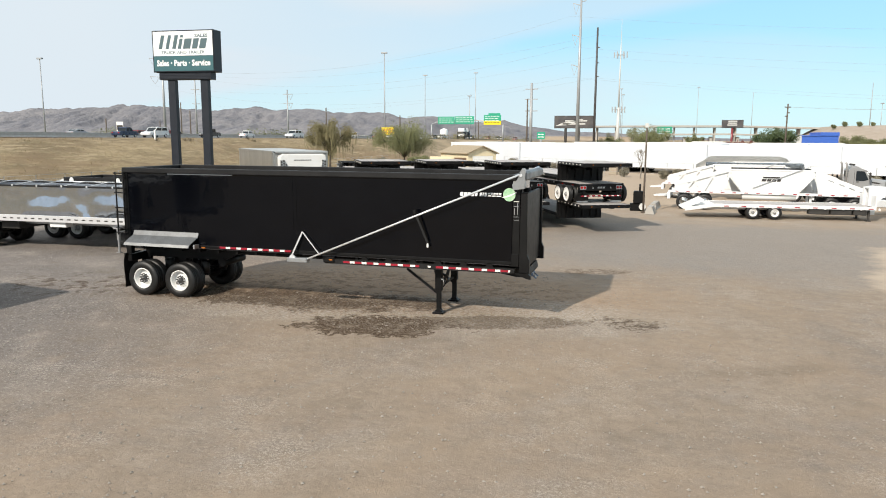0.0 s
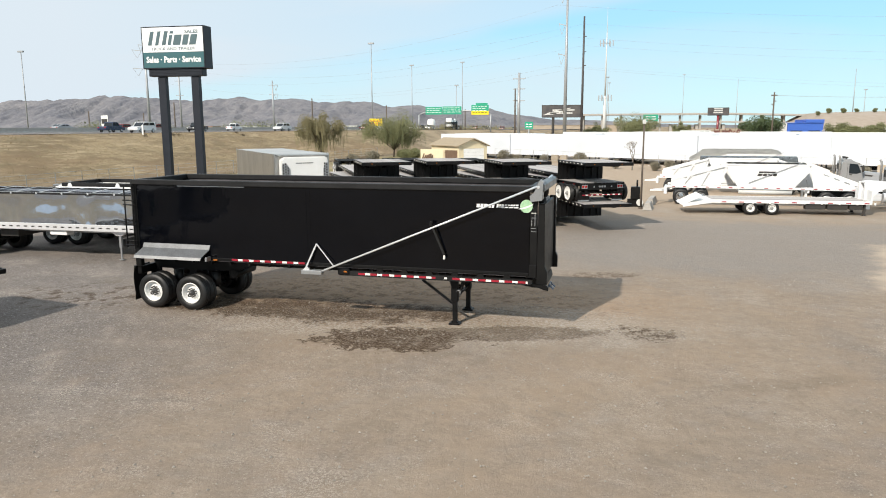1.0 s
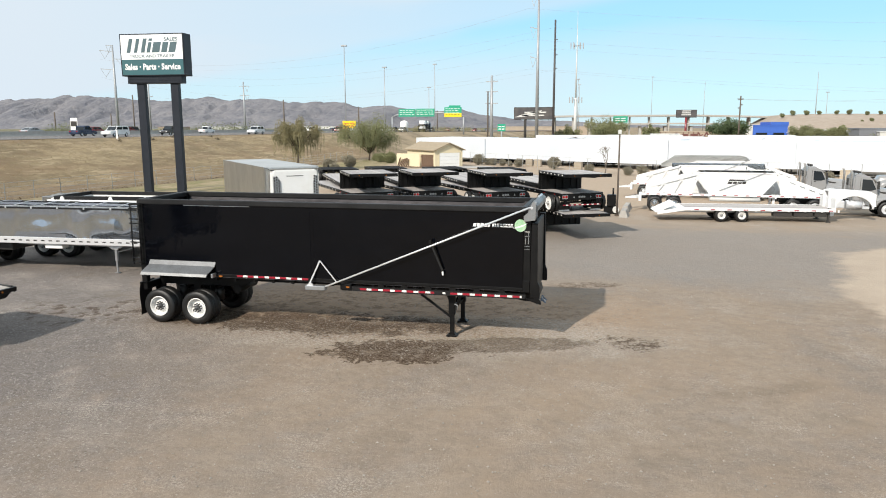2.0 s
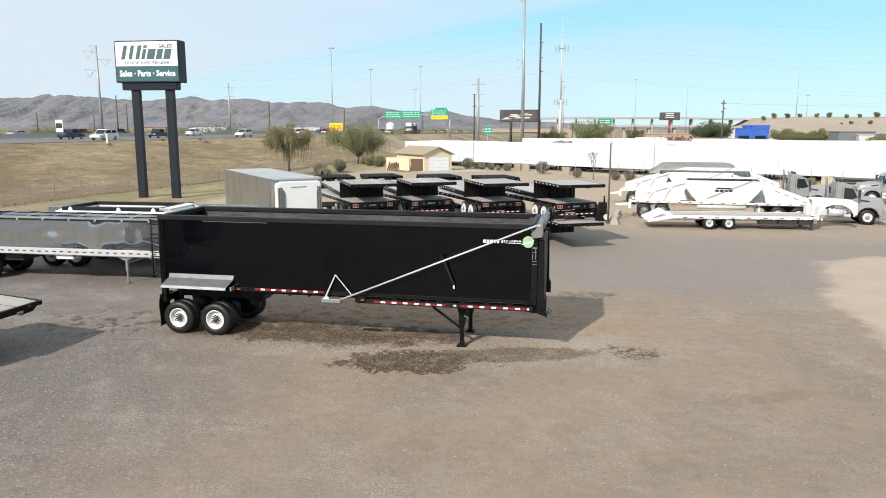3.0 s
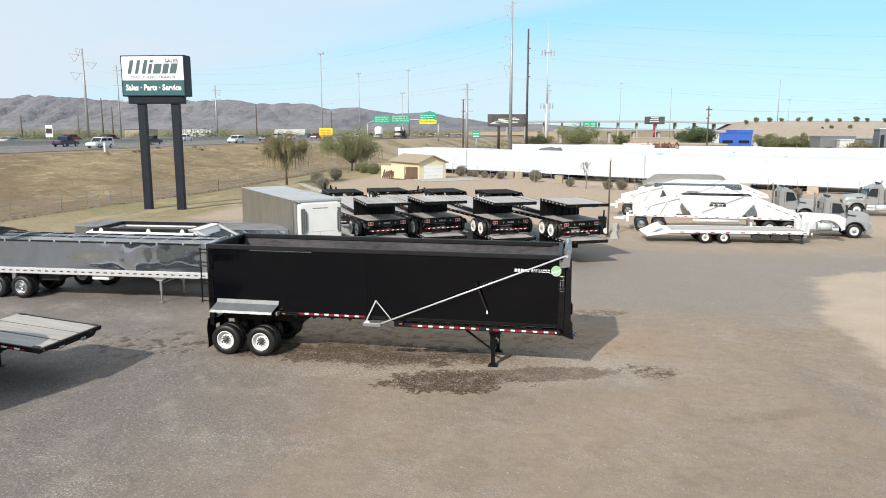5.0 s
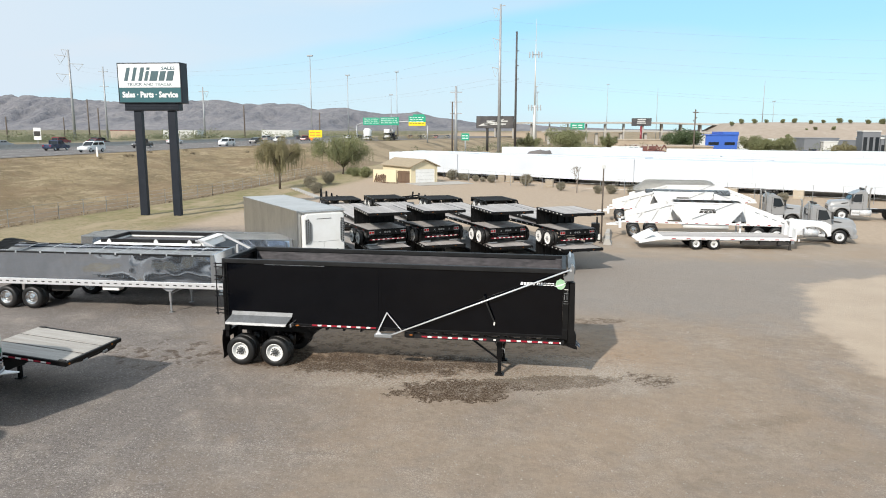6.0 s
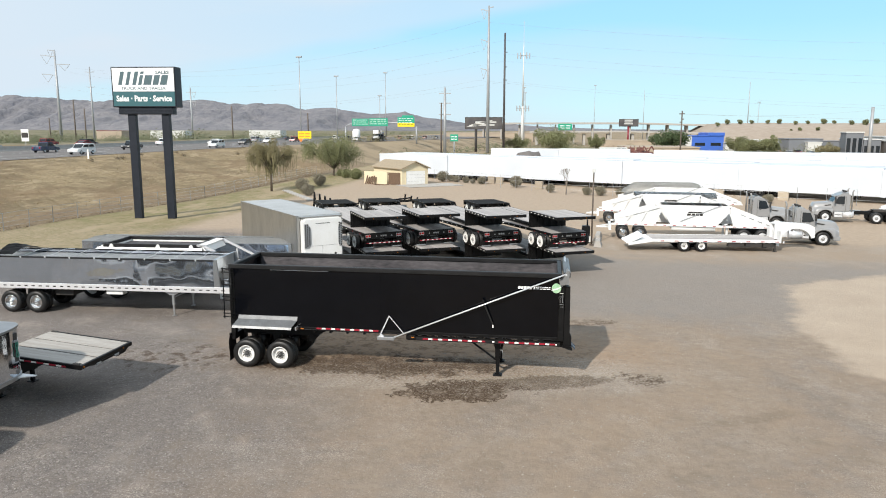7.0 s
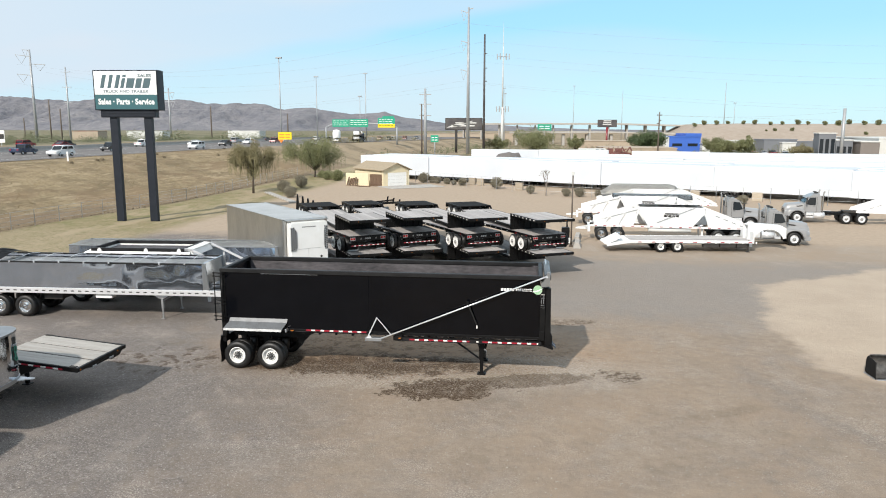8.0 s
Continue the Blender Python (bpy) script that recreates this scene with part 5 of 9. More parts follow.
for y in (0.1, DW - 0.5):
    b = B()
    tube(b, (0.03, y, DZ - 0.055), (0.045, y, DZ - 0.055), 0.03, 10)
    part("marker_lamp", b, AMBER, wd, "", NECK)
for y in (0.03, DW - 0.15):
    for x in (-0.30, -DL + 0.06):
        b = B()
        box(b, x, x + 0.22, y, y + 0.12, DZ + 0.008, DZ + 0.03, 0.006)
        part("winch_plate", b, DARK, wd, "", NECK)
for y in (0.72, 1.70):
    b = B()
    prism(b, [(-DL, DZ - 0.05), (-0.08, DZ - 0.05), (-0.08, DZ - 0.17), (-DL + 0.7, DZ - 0.40), (-DL, DZ - 0.62)], y, y + 0.13)
    part("neck_rail", b, BLACK_FRAME, wd, "", NECK)
for i in range(6):
    b = B()
    box(b, -DL + 0.3 + i * 0.46, -DL + 0.36 + i * 0.46, 0.07, DW - 0.07, DZ - 0.15, DZ - 0.046)
    part("cross_member", b, BLACK_FRAME, wd, "", NECK)
b = B()
box(b, -DL - 0.05, -DL + 0.03, 0.0, DW, 0.62, DZ + 0.18, 0.01)
part("step_wall", b, BLACK_FRAME, wd)
for i in range(5):
    b = B()
    w = (DW - 0.12) / 5
    box(b, -11.5, -DL - 0.06, 0.06 + i * w + 0.01, 0.06 + (i + 1) * w - 0.01, 0.91, 0.95, 0.006)
    part("plank", b, PLANK_GREY, wd)
for y in (0.0, DW - 0.06):
    b = B()
    box(b, -11.5, -DL - 0.05, y, y + 0.06, 0.80, 0.955, 0.008)
    part("side_rail", b, BLACK_FRAME, wd)
for y in (0.72, 1.70):
    b = B()
    box(b, -11.4, -DL - 0.06, y, y + 0.13, 0.55, 0.905)
    part("chassis_rail", b, BLACK_FRAME, wd)
for x in (-9.4, -10.6):
    wheel(wd, x, 0.06, 0.43, 1, s=0.84)
    wheel(wd, x, DW - 0.06, 0.43, -1, s=0.84)
    b = B()
    tube(b, (x, 0.4, 0.43), (x, 2.2, 0.43), 0.07, 10)
    part("axle", b, DARK, wd)
for y in (0.5, 1.95):
    b = B()
    box(b, -DL - 0.5, -DL - 0.38, y, y + 0.12, 0.03, 0.8, 0.01)
    box(b, -DL - 0.57, -DL - 0.31, y - 0.06, y + 0.18, 0.0, 0.03)
    part("landing_leg", b, BLACK_FRAME, wd)

nz_t = thing("aluminium_trailer", "polished aluminium trailer with a rounded nose and coiled green hose", "trailer", pose(-4.27, -5.22, 0.05, 0, 0, 2), "parked aluminium trailers")
NZ0, NZ1, NW = 1.45, 2.79, 2.5
b = B()
prof = [(-9.0, 0.0)] + [(-0.8 * (1 - (1 - abs(u) ** 3) ** (1 / 3)), -NW / 2 + u * NW / 2) for u in np.cos(np.linspace(0, math.pi, 25))] + [(-9.0, -NW)]
prism(b, prof, NZ0, NZ1, "z")
part("body", b, ALU, nz_t)
b = B()
prism(b, [(x + 0.02 if x > -8 else x, y + (0.02 if y > -1 else -0.02)) for x, y in prof], NZ1, NZ1 + 0.06, "z")
part("top_rail", b, ALU_DULL, nz_t)
b = B()
prism(b, [(x + 0.015 if x > -8 else x, y + (0.015 if y > -1 else -0.015)) for x, y in prof], NZ0 - 0.12, NZ0, "z")
part("bottom_rail", b, ALU_DULL, nz_t)
for k in range(2):
    b = B()
    pts = [Vector((0.0, -0.53 - 0.03 * k + 0.05 * math.sin(a * 2.1 + k), 2.2 + 0.22 * math.cos(a + 0.5 * k))) for a in np.linspace(0, 2 * math.pi, 17)]
    pipe(b, pts, 0.010)
    part("coiled_hose", b, GREEN_HOSE, nz_t)
b = B()
box(b, -0.06, 0.0, -0.62, -0.46, 2.42, 2.48, 0.01)
part("hose_bracket", b, GALV, nz_t)
b = B()
box(b, -8.8, -0.4, -1.9, -0.6, 1.0, 1.33)
part("chassis_rail", b, DARK, nz_t)
b = B()
tube(b, (-0.5, -0.6, 1.2), (-0.35, -0.15, 1.16), 0.05, 8)
tube(b, (-0.9, -0.8, 1.1), (-0.3, -0.5, 1.05), 0.04, 8)
part("air_line", b, DARK, nz_t)
for y in (-0.5, -2.1):
    b = B()
    box(b, -2.5, -2.36, y, y + 0.14, -0.05, 1.33, 0.01)
    part("landing_leg", b, DARK, nz_t)
for x in (-6.6, -7.9):
    wheel(nz_t, x, -NW + 0.02, 0.51, 1, RIM_ALU, HUB_ALU)
    wheel(nz_t, x, -0.02, 0.51, -1, RIM_ALU, HUB_ALU)

b = B()
box(b, -0.09, -0.03, -0.62, -0.46, 1.85, 2.68, 0.005)
part("connection_panel", b, DARK, nz_t)
b = B()
prism(b, [(-0.2, -0.25), (0.36, -0.32), (0.34, -0.38), (-0.1, -0.62)], 1.36, 1.39, "z")
part("step_bracket", b, ARM, nz_t, "small silver step plate")
# unseen copy, added out of view only to cast its shadow on the gravel
copy_thing(nz_t, pose(-4.95, -9.95, 0.05, 0, 0, 2))

# ---------- refrigerated van trailer ----------
ROOF_SHEET = mat("grey_roof_sheet", (0.42, 0.43, 0.43), (0.33, 0.34, 0.34), rough=0.5, scale=0.8)
rf = thing("reefer_trailer", "dull silver refrigerated box trailer with a white cooling unit", "trailer", pose(-8.33, 18.8, 0, 0, 0, -49))
RL, RW, RZ0, RZ = 9.2, 2.55, 1.15, 4.0
for y, s in ((0.0, 1), (RW, -1)):
    for i in range(8):
        b = B()
        box(b, i * RL / 8 + 0.003, (i + 1) * RL / 8 - 0.003, min(y, y + s * 0.03), max(y, y + s * 0.03), RZ0, RZ - 0.10, 0.004)
        part("side_sheet", b, REEFER_SKIN, rf, "dull silver side sheet")
    b = B()
    box(b, -0.02, RL + 0.02, min(y - s * 0.02, y + s * 0.06), max(y - s * 0.02, y + s * 0.06), RZ - 0.10, RZ + 0.02, 0.01)
    part("top_rail", b, REEFER_SKIN, rf)
    b = B()
    box(b, 0, RL, min(y - s * 0.02, y + s * 0.06), max(y - s * 0.02, y + s * 0.06), RZ0 - 0.15, RZ0, 0.01)
    part("bottom_rail", b, ALU_DULL, rf)
b = B()
box(b, 0.01, RL - 0.01, 0.06, RW - 0.06, RZ - 0.03, RZ + 0.012, 0.008)
part("roof", b, ROOF_SHEET, rf, "pale grey roof sheet")
b = B()
box(b, -0.03, 0.02, 0.03, RW - 0.03, RZ0 - 0.1, RZ - 0.1)
part("rear_door", b, ALU_DULL, rf)
b = B()
box(b, RL - 0.03, RL + 0.03, 0.03, RW - 0.03, RZ0 - 0.1, RZ - 0.1)
part("front_wall", b, REEFER_SKIN, rf)
b = B()
box(b, 0.02, RL - 0.02, 0.05, RW - 0.05, RZ0 - 0.1, RZ0)
part("floor", b, DARK, rf)
for y in (0.02, RW - 0.14):
    b = B()
    box(b, RL + 0.02, RL + 0.10, y, y + 0.12, RZ0 - 0.1, RZ - 0.06, 0.02)
    part("corner_post", b, REEFER_SKIN, rf)
b = B()
prism(b, [(0.34, 1.50), (RW - 0.34, 1.50), (RW - 0.20, 1.72), (RW - 0.20, 3.78), (RW - 0.30, 3.90), (0.30, 3.90), (0.20, 3.78), (0.20, 1.72)], RL + 0.03, RL + 0.55, "x")
bmesh.ops.bevel(b, geom=b.edges[:], offset=0.05, segments=2, affect="EDGES")
cu = part("cooling_unit", b, WHITE, rf, "white cooling unit")
hole_b = B()
prism(hole_b, [(0.04 * math.cos(a), 0.05 * math.sin(a)) for a in np.linspace(0, 2 * math.pi, 7)[:-1]], 0, 0.006, "x")
GRILLE_HOLE = mesh_of("grille_hole", hole_b, DARK)
for y, s2, wide in ((0.225, 1, 0.36), (RW - 0.225, -1, 0.22)):
    b = B()
    prism(b, [(y, 2.35), (y + s2 * wide * 0.7, 2.35), (y + s2 * wide, 2.55), (y + s2 * wide, 3.35), (y + s2 * wide * 0.5, 3.62), (y, 3.62)], RL + 0.55, RL + 0.572, "x")
    gr = part("grille", b, GALV, cu, "grey perforated grille")
    for i in range(10):
        for k in range(3 if wide > 0.3 else 2):
            if k * 0.105 + 0.06 < wide * (0.75 if i in (0, 9) else 1.0):
                part("grille_hole", GRILLE_HOLE, None, gr, "", pose(RL + 0.571, y + s2 * (0.055 + 0.105 * k), 2.44 + i * 0.122 + (0.05 if k % 2 else 0)))
for i in range(8):
    b = B()
    box(b, RL + 0.552, RL + 0.558, 0.86 + i * 0.1, 0.93 + i * 0.1, 3.60, 3.64)
    part("lettering_bar", b, DARK, cu, "small dark lettering bar")
for y0, y1, z0, z1 in ((0.6, RW - 0.5, 2.45, 2.462), (1.2, 1.212, 1.75, 2.45), (0.34, RW - 0.34, 1.74, 1.75)):
    b = B()
    box(b, RL + 0.552, RL + 0.556, y0, y1, z0, z1)
    part("panel_gap", b, ALU_DULL, cu)
b = B()
tube(b, (RL + 0.55, RW - 0.62, 1.98), (RL + 0.57, RW - 0.62, 1.98), 0.06, 12)
part("filler_cap", b, DARK, cu)
b = B()
box(b, RL + 0.02, RL + 0.40, 0.10, RW - 0.10, 3.92, 3.99, 0.02)
part("roof_fairing", b, REEFER_SKIN, rf)
for x in (1.2, 2.45):
    wheel(rf, x, 0.02, 0.51, 1)
    wheel(rf, x, RW - 0.02, 0.51, -1)
b = B()
box(b, 0.3, 3.4, 0.7, 0.9, 0.6, 1.0)
box(b, 0.3, 3.4, 1.65, 1.85, 0.6, 1.0)
part("bogie", b, DARK, rf)
for y in (0.5, 1.9):
    b = B()
    box(b, 7.0, 7.15, y, y + 0.15, 0, 1.05, 0.01)
    part("landing_leg", b, DARK, rf)

# ---------- stacked step-deck trailers ----------
SW = 2.52
HUB_FLAT = hub_mesh(0.30, 0.03, HUB_STEEL)


def deck_planks(parent, x0, x1, z, n=8):
    me = None
    w = (SW - 0.12) / n
    for i in range(n):
        if me is None:
            bq = B()
            box(bq, x0, x1, 0.006, w - 0.006, z - 0.035, z, 0.004)
            me = mesh_of("plank", bq, PLANK_DECK)
        part("plank", me, None, parent, "", pose(0, 0.06 + i * w, 0))


def axle_set(parent, xs, s=0.86, out=0.16):
    for x in xs:
        wheel(parent, x, -out, 0.49 * s, 1, RIM_LOW, HUB_FLAT, s=s, tyre=TYRE_LOW)
        wheel(parent, x, SW + out, 0.49 * s, -1, RIM_LOW, HUB_FLAT, s=s, tyre=TYRE_LOW)
        bq = B()
        tube(bq, (x, 0.45, 0.44), (x, 2.0, 0.44), 0.06, 10)
        part("axle", bq, DARK, parent)


def tail_end(parent, x, z, d):
    """Lamp board, bumper and flaps at the rear; d: +1 where the rear faces local +x."""
    a, c = (x - 0.02, x + 0.05) if d > 0 else (x - 0.05, x + 0.02)
    bq = B()
    box(bq, a, c, 0.02, SW - 0.02, z - 0.36, z - 0.02, 0.01)
    board = part("lamp_board", bq, BLACK_FRAME, parent)
    f = c + 0.005 if d > 0 else a - 0.005
    for y in (0.20, 0.36, SW - 0.36, SW - 0.20):
        bq = B()
        tube(bq, (f - 0.006 * d, y, z - 0.19), (f + 0.012 * d, y, z - 0.19), 0.065, 12)
        part("tail_lamp", bq, RED_LENS, board, "round red tail lamp")
    for y in (0.12, SW - 0.44):
        bq = B()
        box(bq, min(f, f + 0.004 * d), max(f, f + 0.004 * d), y, y + 0.32, z - 0.29, z - 0.10)
        part("lamp_plate", bq, GALV, board)
    for i in range(3):
        bq = B()
        y = SW / 2 - 0.2 + i * 0.14
        box(bq, min(f, f + 0.008 * d), max(f, f + 0.008 * d), y, y + 0.11, z - 0.24, z - 0.15)
        part("marker_lamp", bq, ALU_DULL, board)
    for y in (0.75, SW - 0.8):
        bq = B()
        prism(bq, [(y, z - 0.24), (y + 0.1, z - 0.24), (y + 0.06, z - 0.14)], min(f, f + 0.006 * d), max(f, f + 0.006 * d), "x")
        part("hook", bq, ALU_DULL, board)
    bq = B()
    box(bq, a, c, 0.15, SW - 0.15, z - 0.66, z - 0.56, 0.01)
    for y in (0.3, SW - 0.4):
        box(bq, a, c - 0.01, y, y + 0.1, z - 0.56, z - 0.36)
    bump = part("bumper", bq, BLACK_FRAME, parent)
    y, red = 0.17, True
    while y < SW - 0.2:
        e = min(SW - 0.17, y + (0.17 if red else 0.13))
        bq = B()
        box(bq, min(f, f + 0.004 * d), max(f, f + 0.004 * d), y, e, z - 0.635, z - 0.585)
        part("tape", bq, RED_TAPE if red else WHITE_TAPE, bump, "red reflective strip" if red else "white reflective strip")
        y, red = e, not red
    for y in (0.04, SW - 0.64):
        bq = B()
        rr = [[(x - d * (0.02 + 0.03 * k), y + 0.6 * j / 2, z - 0.45 - 0.45 * k / 4) for j in range(3)] for k in range(5)]
        sheet(bq, rr)
        bmesh.ops.solidify(bq, geom=bq.faces[:], thickness=0.012)
        part("mud_flap", bq, RUBBER, parent)
        bq = B()
        bar(bq, (x - d * 0.13, y, z - 0.9), (x - d * 0.13, y + 0.6, z - 0.9), 0.02, 0.07)
        part("flap_weight", bq, GALV, parent)


def step_deck(m):
    """Front of the upper deck at local x = 0, the trailer behind it along -x."""
    th = thing("step_deck_trailer", "black step-deck trailer with a grey plank deck, stacked with others", "trailer", m, "stacked step-deck trailers")
    G, Z, L, S = 1.45, 0.72, 16.0, -3.7
    deck_planks(th, S, -0.06, G)
    deck_planks(th, -L + 3.2, S - 0.05, Z)
    bq = B()
    box(bq, -L, -L + 3.18, 0.06, SW - 0.06, 0.94, 0.98)
    part("rear_deck", bq, BLACK_DECK, th)
    for y0, y1 in ((0.0, 0.058), (SW - 0.058, SW)):
        bq = B()
        box(bq, S - 0.05, 0.0, y0, y1, G - 0.15, G + 0.004, 0.008)
        part("side_rail", bq, BLACK_FRAME, th)
        bq = B()
        prism(bq, [(-L, 0.83), (-L + 3.15, 0.83), (-L + 3.4, Z - 0.15), (S - 0.06, Z - 0.15), (S - 0.06, Z + 0.004), (-L + 3.5, Z + 0.004), (-L + 3.2, 0.984), (-L, 0.984)], y0, y1)
        part("side_rail", bq, BLACK_FRAME, th)
    bq = B()
    box(bq, -0.055, 0.03, 0.0, SW, G - 0.16, G + 0.006, 0.01)
    part("nose_rail", bq, BLACK_FRAME, th)
    bq = B()
    box(bq, S - 0.04, S + 0.04, 0.0, SW, 0.42, G - 0.04, 0.01)
    wall = part("step_wall", bq, BLACK_FRAME, th)
    for y in (0.12, 0.52, 0.95, 1.4, 1.85, 2.22):
        bq = B()
        box(bq, S + 0.04, S + 0.12, y, y + 0.09, 0.44, G - 0.16, 0.01)
        part("stiffener", bq, BLACK_FRAME, wall)
    for y in (0.72, 1.6):
        bq = B()
        prism(bq, [(-L, 0.94), (-L + 3.1, 0.94), (-L + 3.4, Z - 0.04), (S, Z - 0.04), (S, 0.44), (-L + 4, 0.46), (-L, 0.72)], y, y + 0.13)
        part("chassis_rail", bq, BLACK_FRAME, th)
        bq = B()
        prism(bq, [(S, G - 0.04), (-0.1, G - 0.04), (-0.1, G - 0.2), (S + 0.6, G - 0.34), (S, G - 0.5)], y, y + 0.13)
        part("neck_rail", bq, BLACK_FRAME, th)
    for i in range(11):
        bq = B()
        x = -L + 3.6 + i * 0.6
        box(bq, x, x + 0.08, 0.06, SW - 0.06, Z - 0.15, Z - 0.037)
        part("cross_member", bq, BLACK_FRAME, th)
    for i in range(7):
        bq = B()
        x = S + 0.25 + i * 0.5
        box(bq, x, x + 0.14, -0.004, 0.0, G - 0.10, G - 0.04)
        part("tape", bq, WHITE_TAPE, th, "white reflective strip")
    for i in range(12):
        bq = B()
        x = -L + 3.5 + i * 0.58
        box(bq, x, x + 0.14, -0.004, 0.0, Z - 0.10, Z - 0.04)
        part("tape", bq, WHITE_TAPE, th, "white reflective strip")
    for y in (0.5, 1.9):
        bq = B()
        tube(bq, (0.03, y, G - 0.08), (0.045, y, G - 0.08), 0.025, 10)
        part("marker_lamp", bq, AMBER, th)
    axle_set(th, (-L + 1.2, -L + 2.35))
    tail_end(th, -L, 0.98, -1)
    bq = B()
    box(bq, S - 0.9, S - 0.78, 0.35, 0.47, 0.42, 0.62)
    box(bq, S - 0.9, S - 0.78, 1.95, 2.07, 0.42, 0.62)
    part("landing_leg", bq, BLACK_FRAME, th)
    return th


def flat_deck(m):
    """Rear at local x = 0, facing +x."""
    th = thing("flat_deck_trailer", "black flat-deck trailer, tail outward, stacked between step-deck trailers", "trailer", m, "stacked flat-deck trailers")
    Z, L = 0.98, 9.4
    deck_planks(th, -L, -0.03, Z)
    for y0, y1 in ((0.0, 0.058), (SW - 0.058, SW)):
        bq = B()
        box(bq, -L, 0.0, y0, y1, Z - 0.15, Z + 0.004, 0.008)
        part("side_rail", bq, BLACK_FRAME, th)
    for y in (0.72, 1.6):
        bq = B()
        prism(bq, [(-L, Z - 0.04), (-0.05, Z - 0.04), (-0.05, 0.72), (-3, 0.64), (-L, 0.60)], y, y + 0.13)
        part("chassis_rail", bq, BLACK_FRAME, th)
    for i in range(9):
        bq = B()
        x = -L + 0.4 + i * 0.75
        box(bq, x, x + 0.14, -0.004, 0.0, Z - 0.10, Z - 0.04)
        part("tape", bq, WHITE_TAPE, th, "white reflective strip")
    for x in (-0.62, -1.85):                                    # wheel-arch lamps
        bq = B()
        box(bq, x, x + 0.10, -0.012, 0.0, Z - 0.13, Z - 0.07, 0.004)
        part("side_lamp", bq, RED_LENS, th)
    axle_set(th, (-0.62, -1.66), 0.9, 0.34)
    tail_end(th, 0.0, Z, 1)
    return th


first_step, first_flat = None, None
for x, y, turn, slew in ((0.28, 16.05, -61.5, 7), (3.15, 17.75, -62.0, 7), (7.06, 17.9, -63.5, 5.5), (11.05, 17.75, -64.0, 5)):
    base = pose(x, y, 0, 0, 0, turn)
    for lift, back in ((0.0, 0.0), (2.016, 0.0)):
        m = base @ pose(back, 0, lift)
        if first_step is None:
            first_step = step_deck(m)
        else:
            copy_thing(first_step, m)
    m = base @ pose(-0.95, 0.12, 1.452, 0, 0, slew)
    if first_flat is None:
        first_flat = flat_deck(m)
    else:
        copy_thing(first_flat, m)
# ---------- day-cab tractors ----------
def bevelled(bm, w, seg=2):
    bmesh.ops.bevel(bm, geom=bm.edges[:], offset=w, segments=seg, affect="EDGES")
    for f in bm.faces:
        f.smooth = False


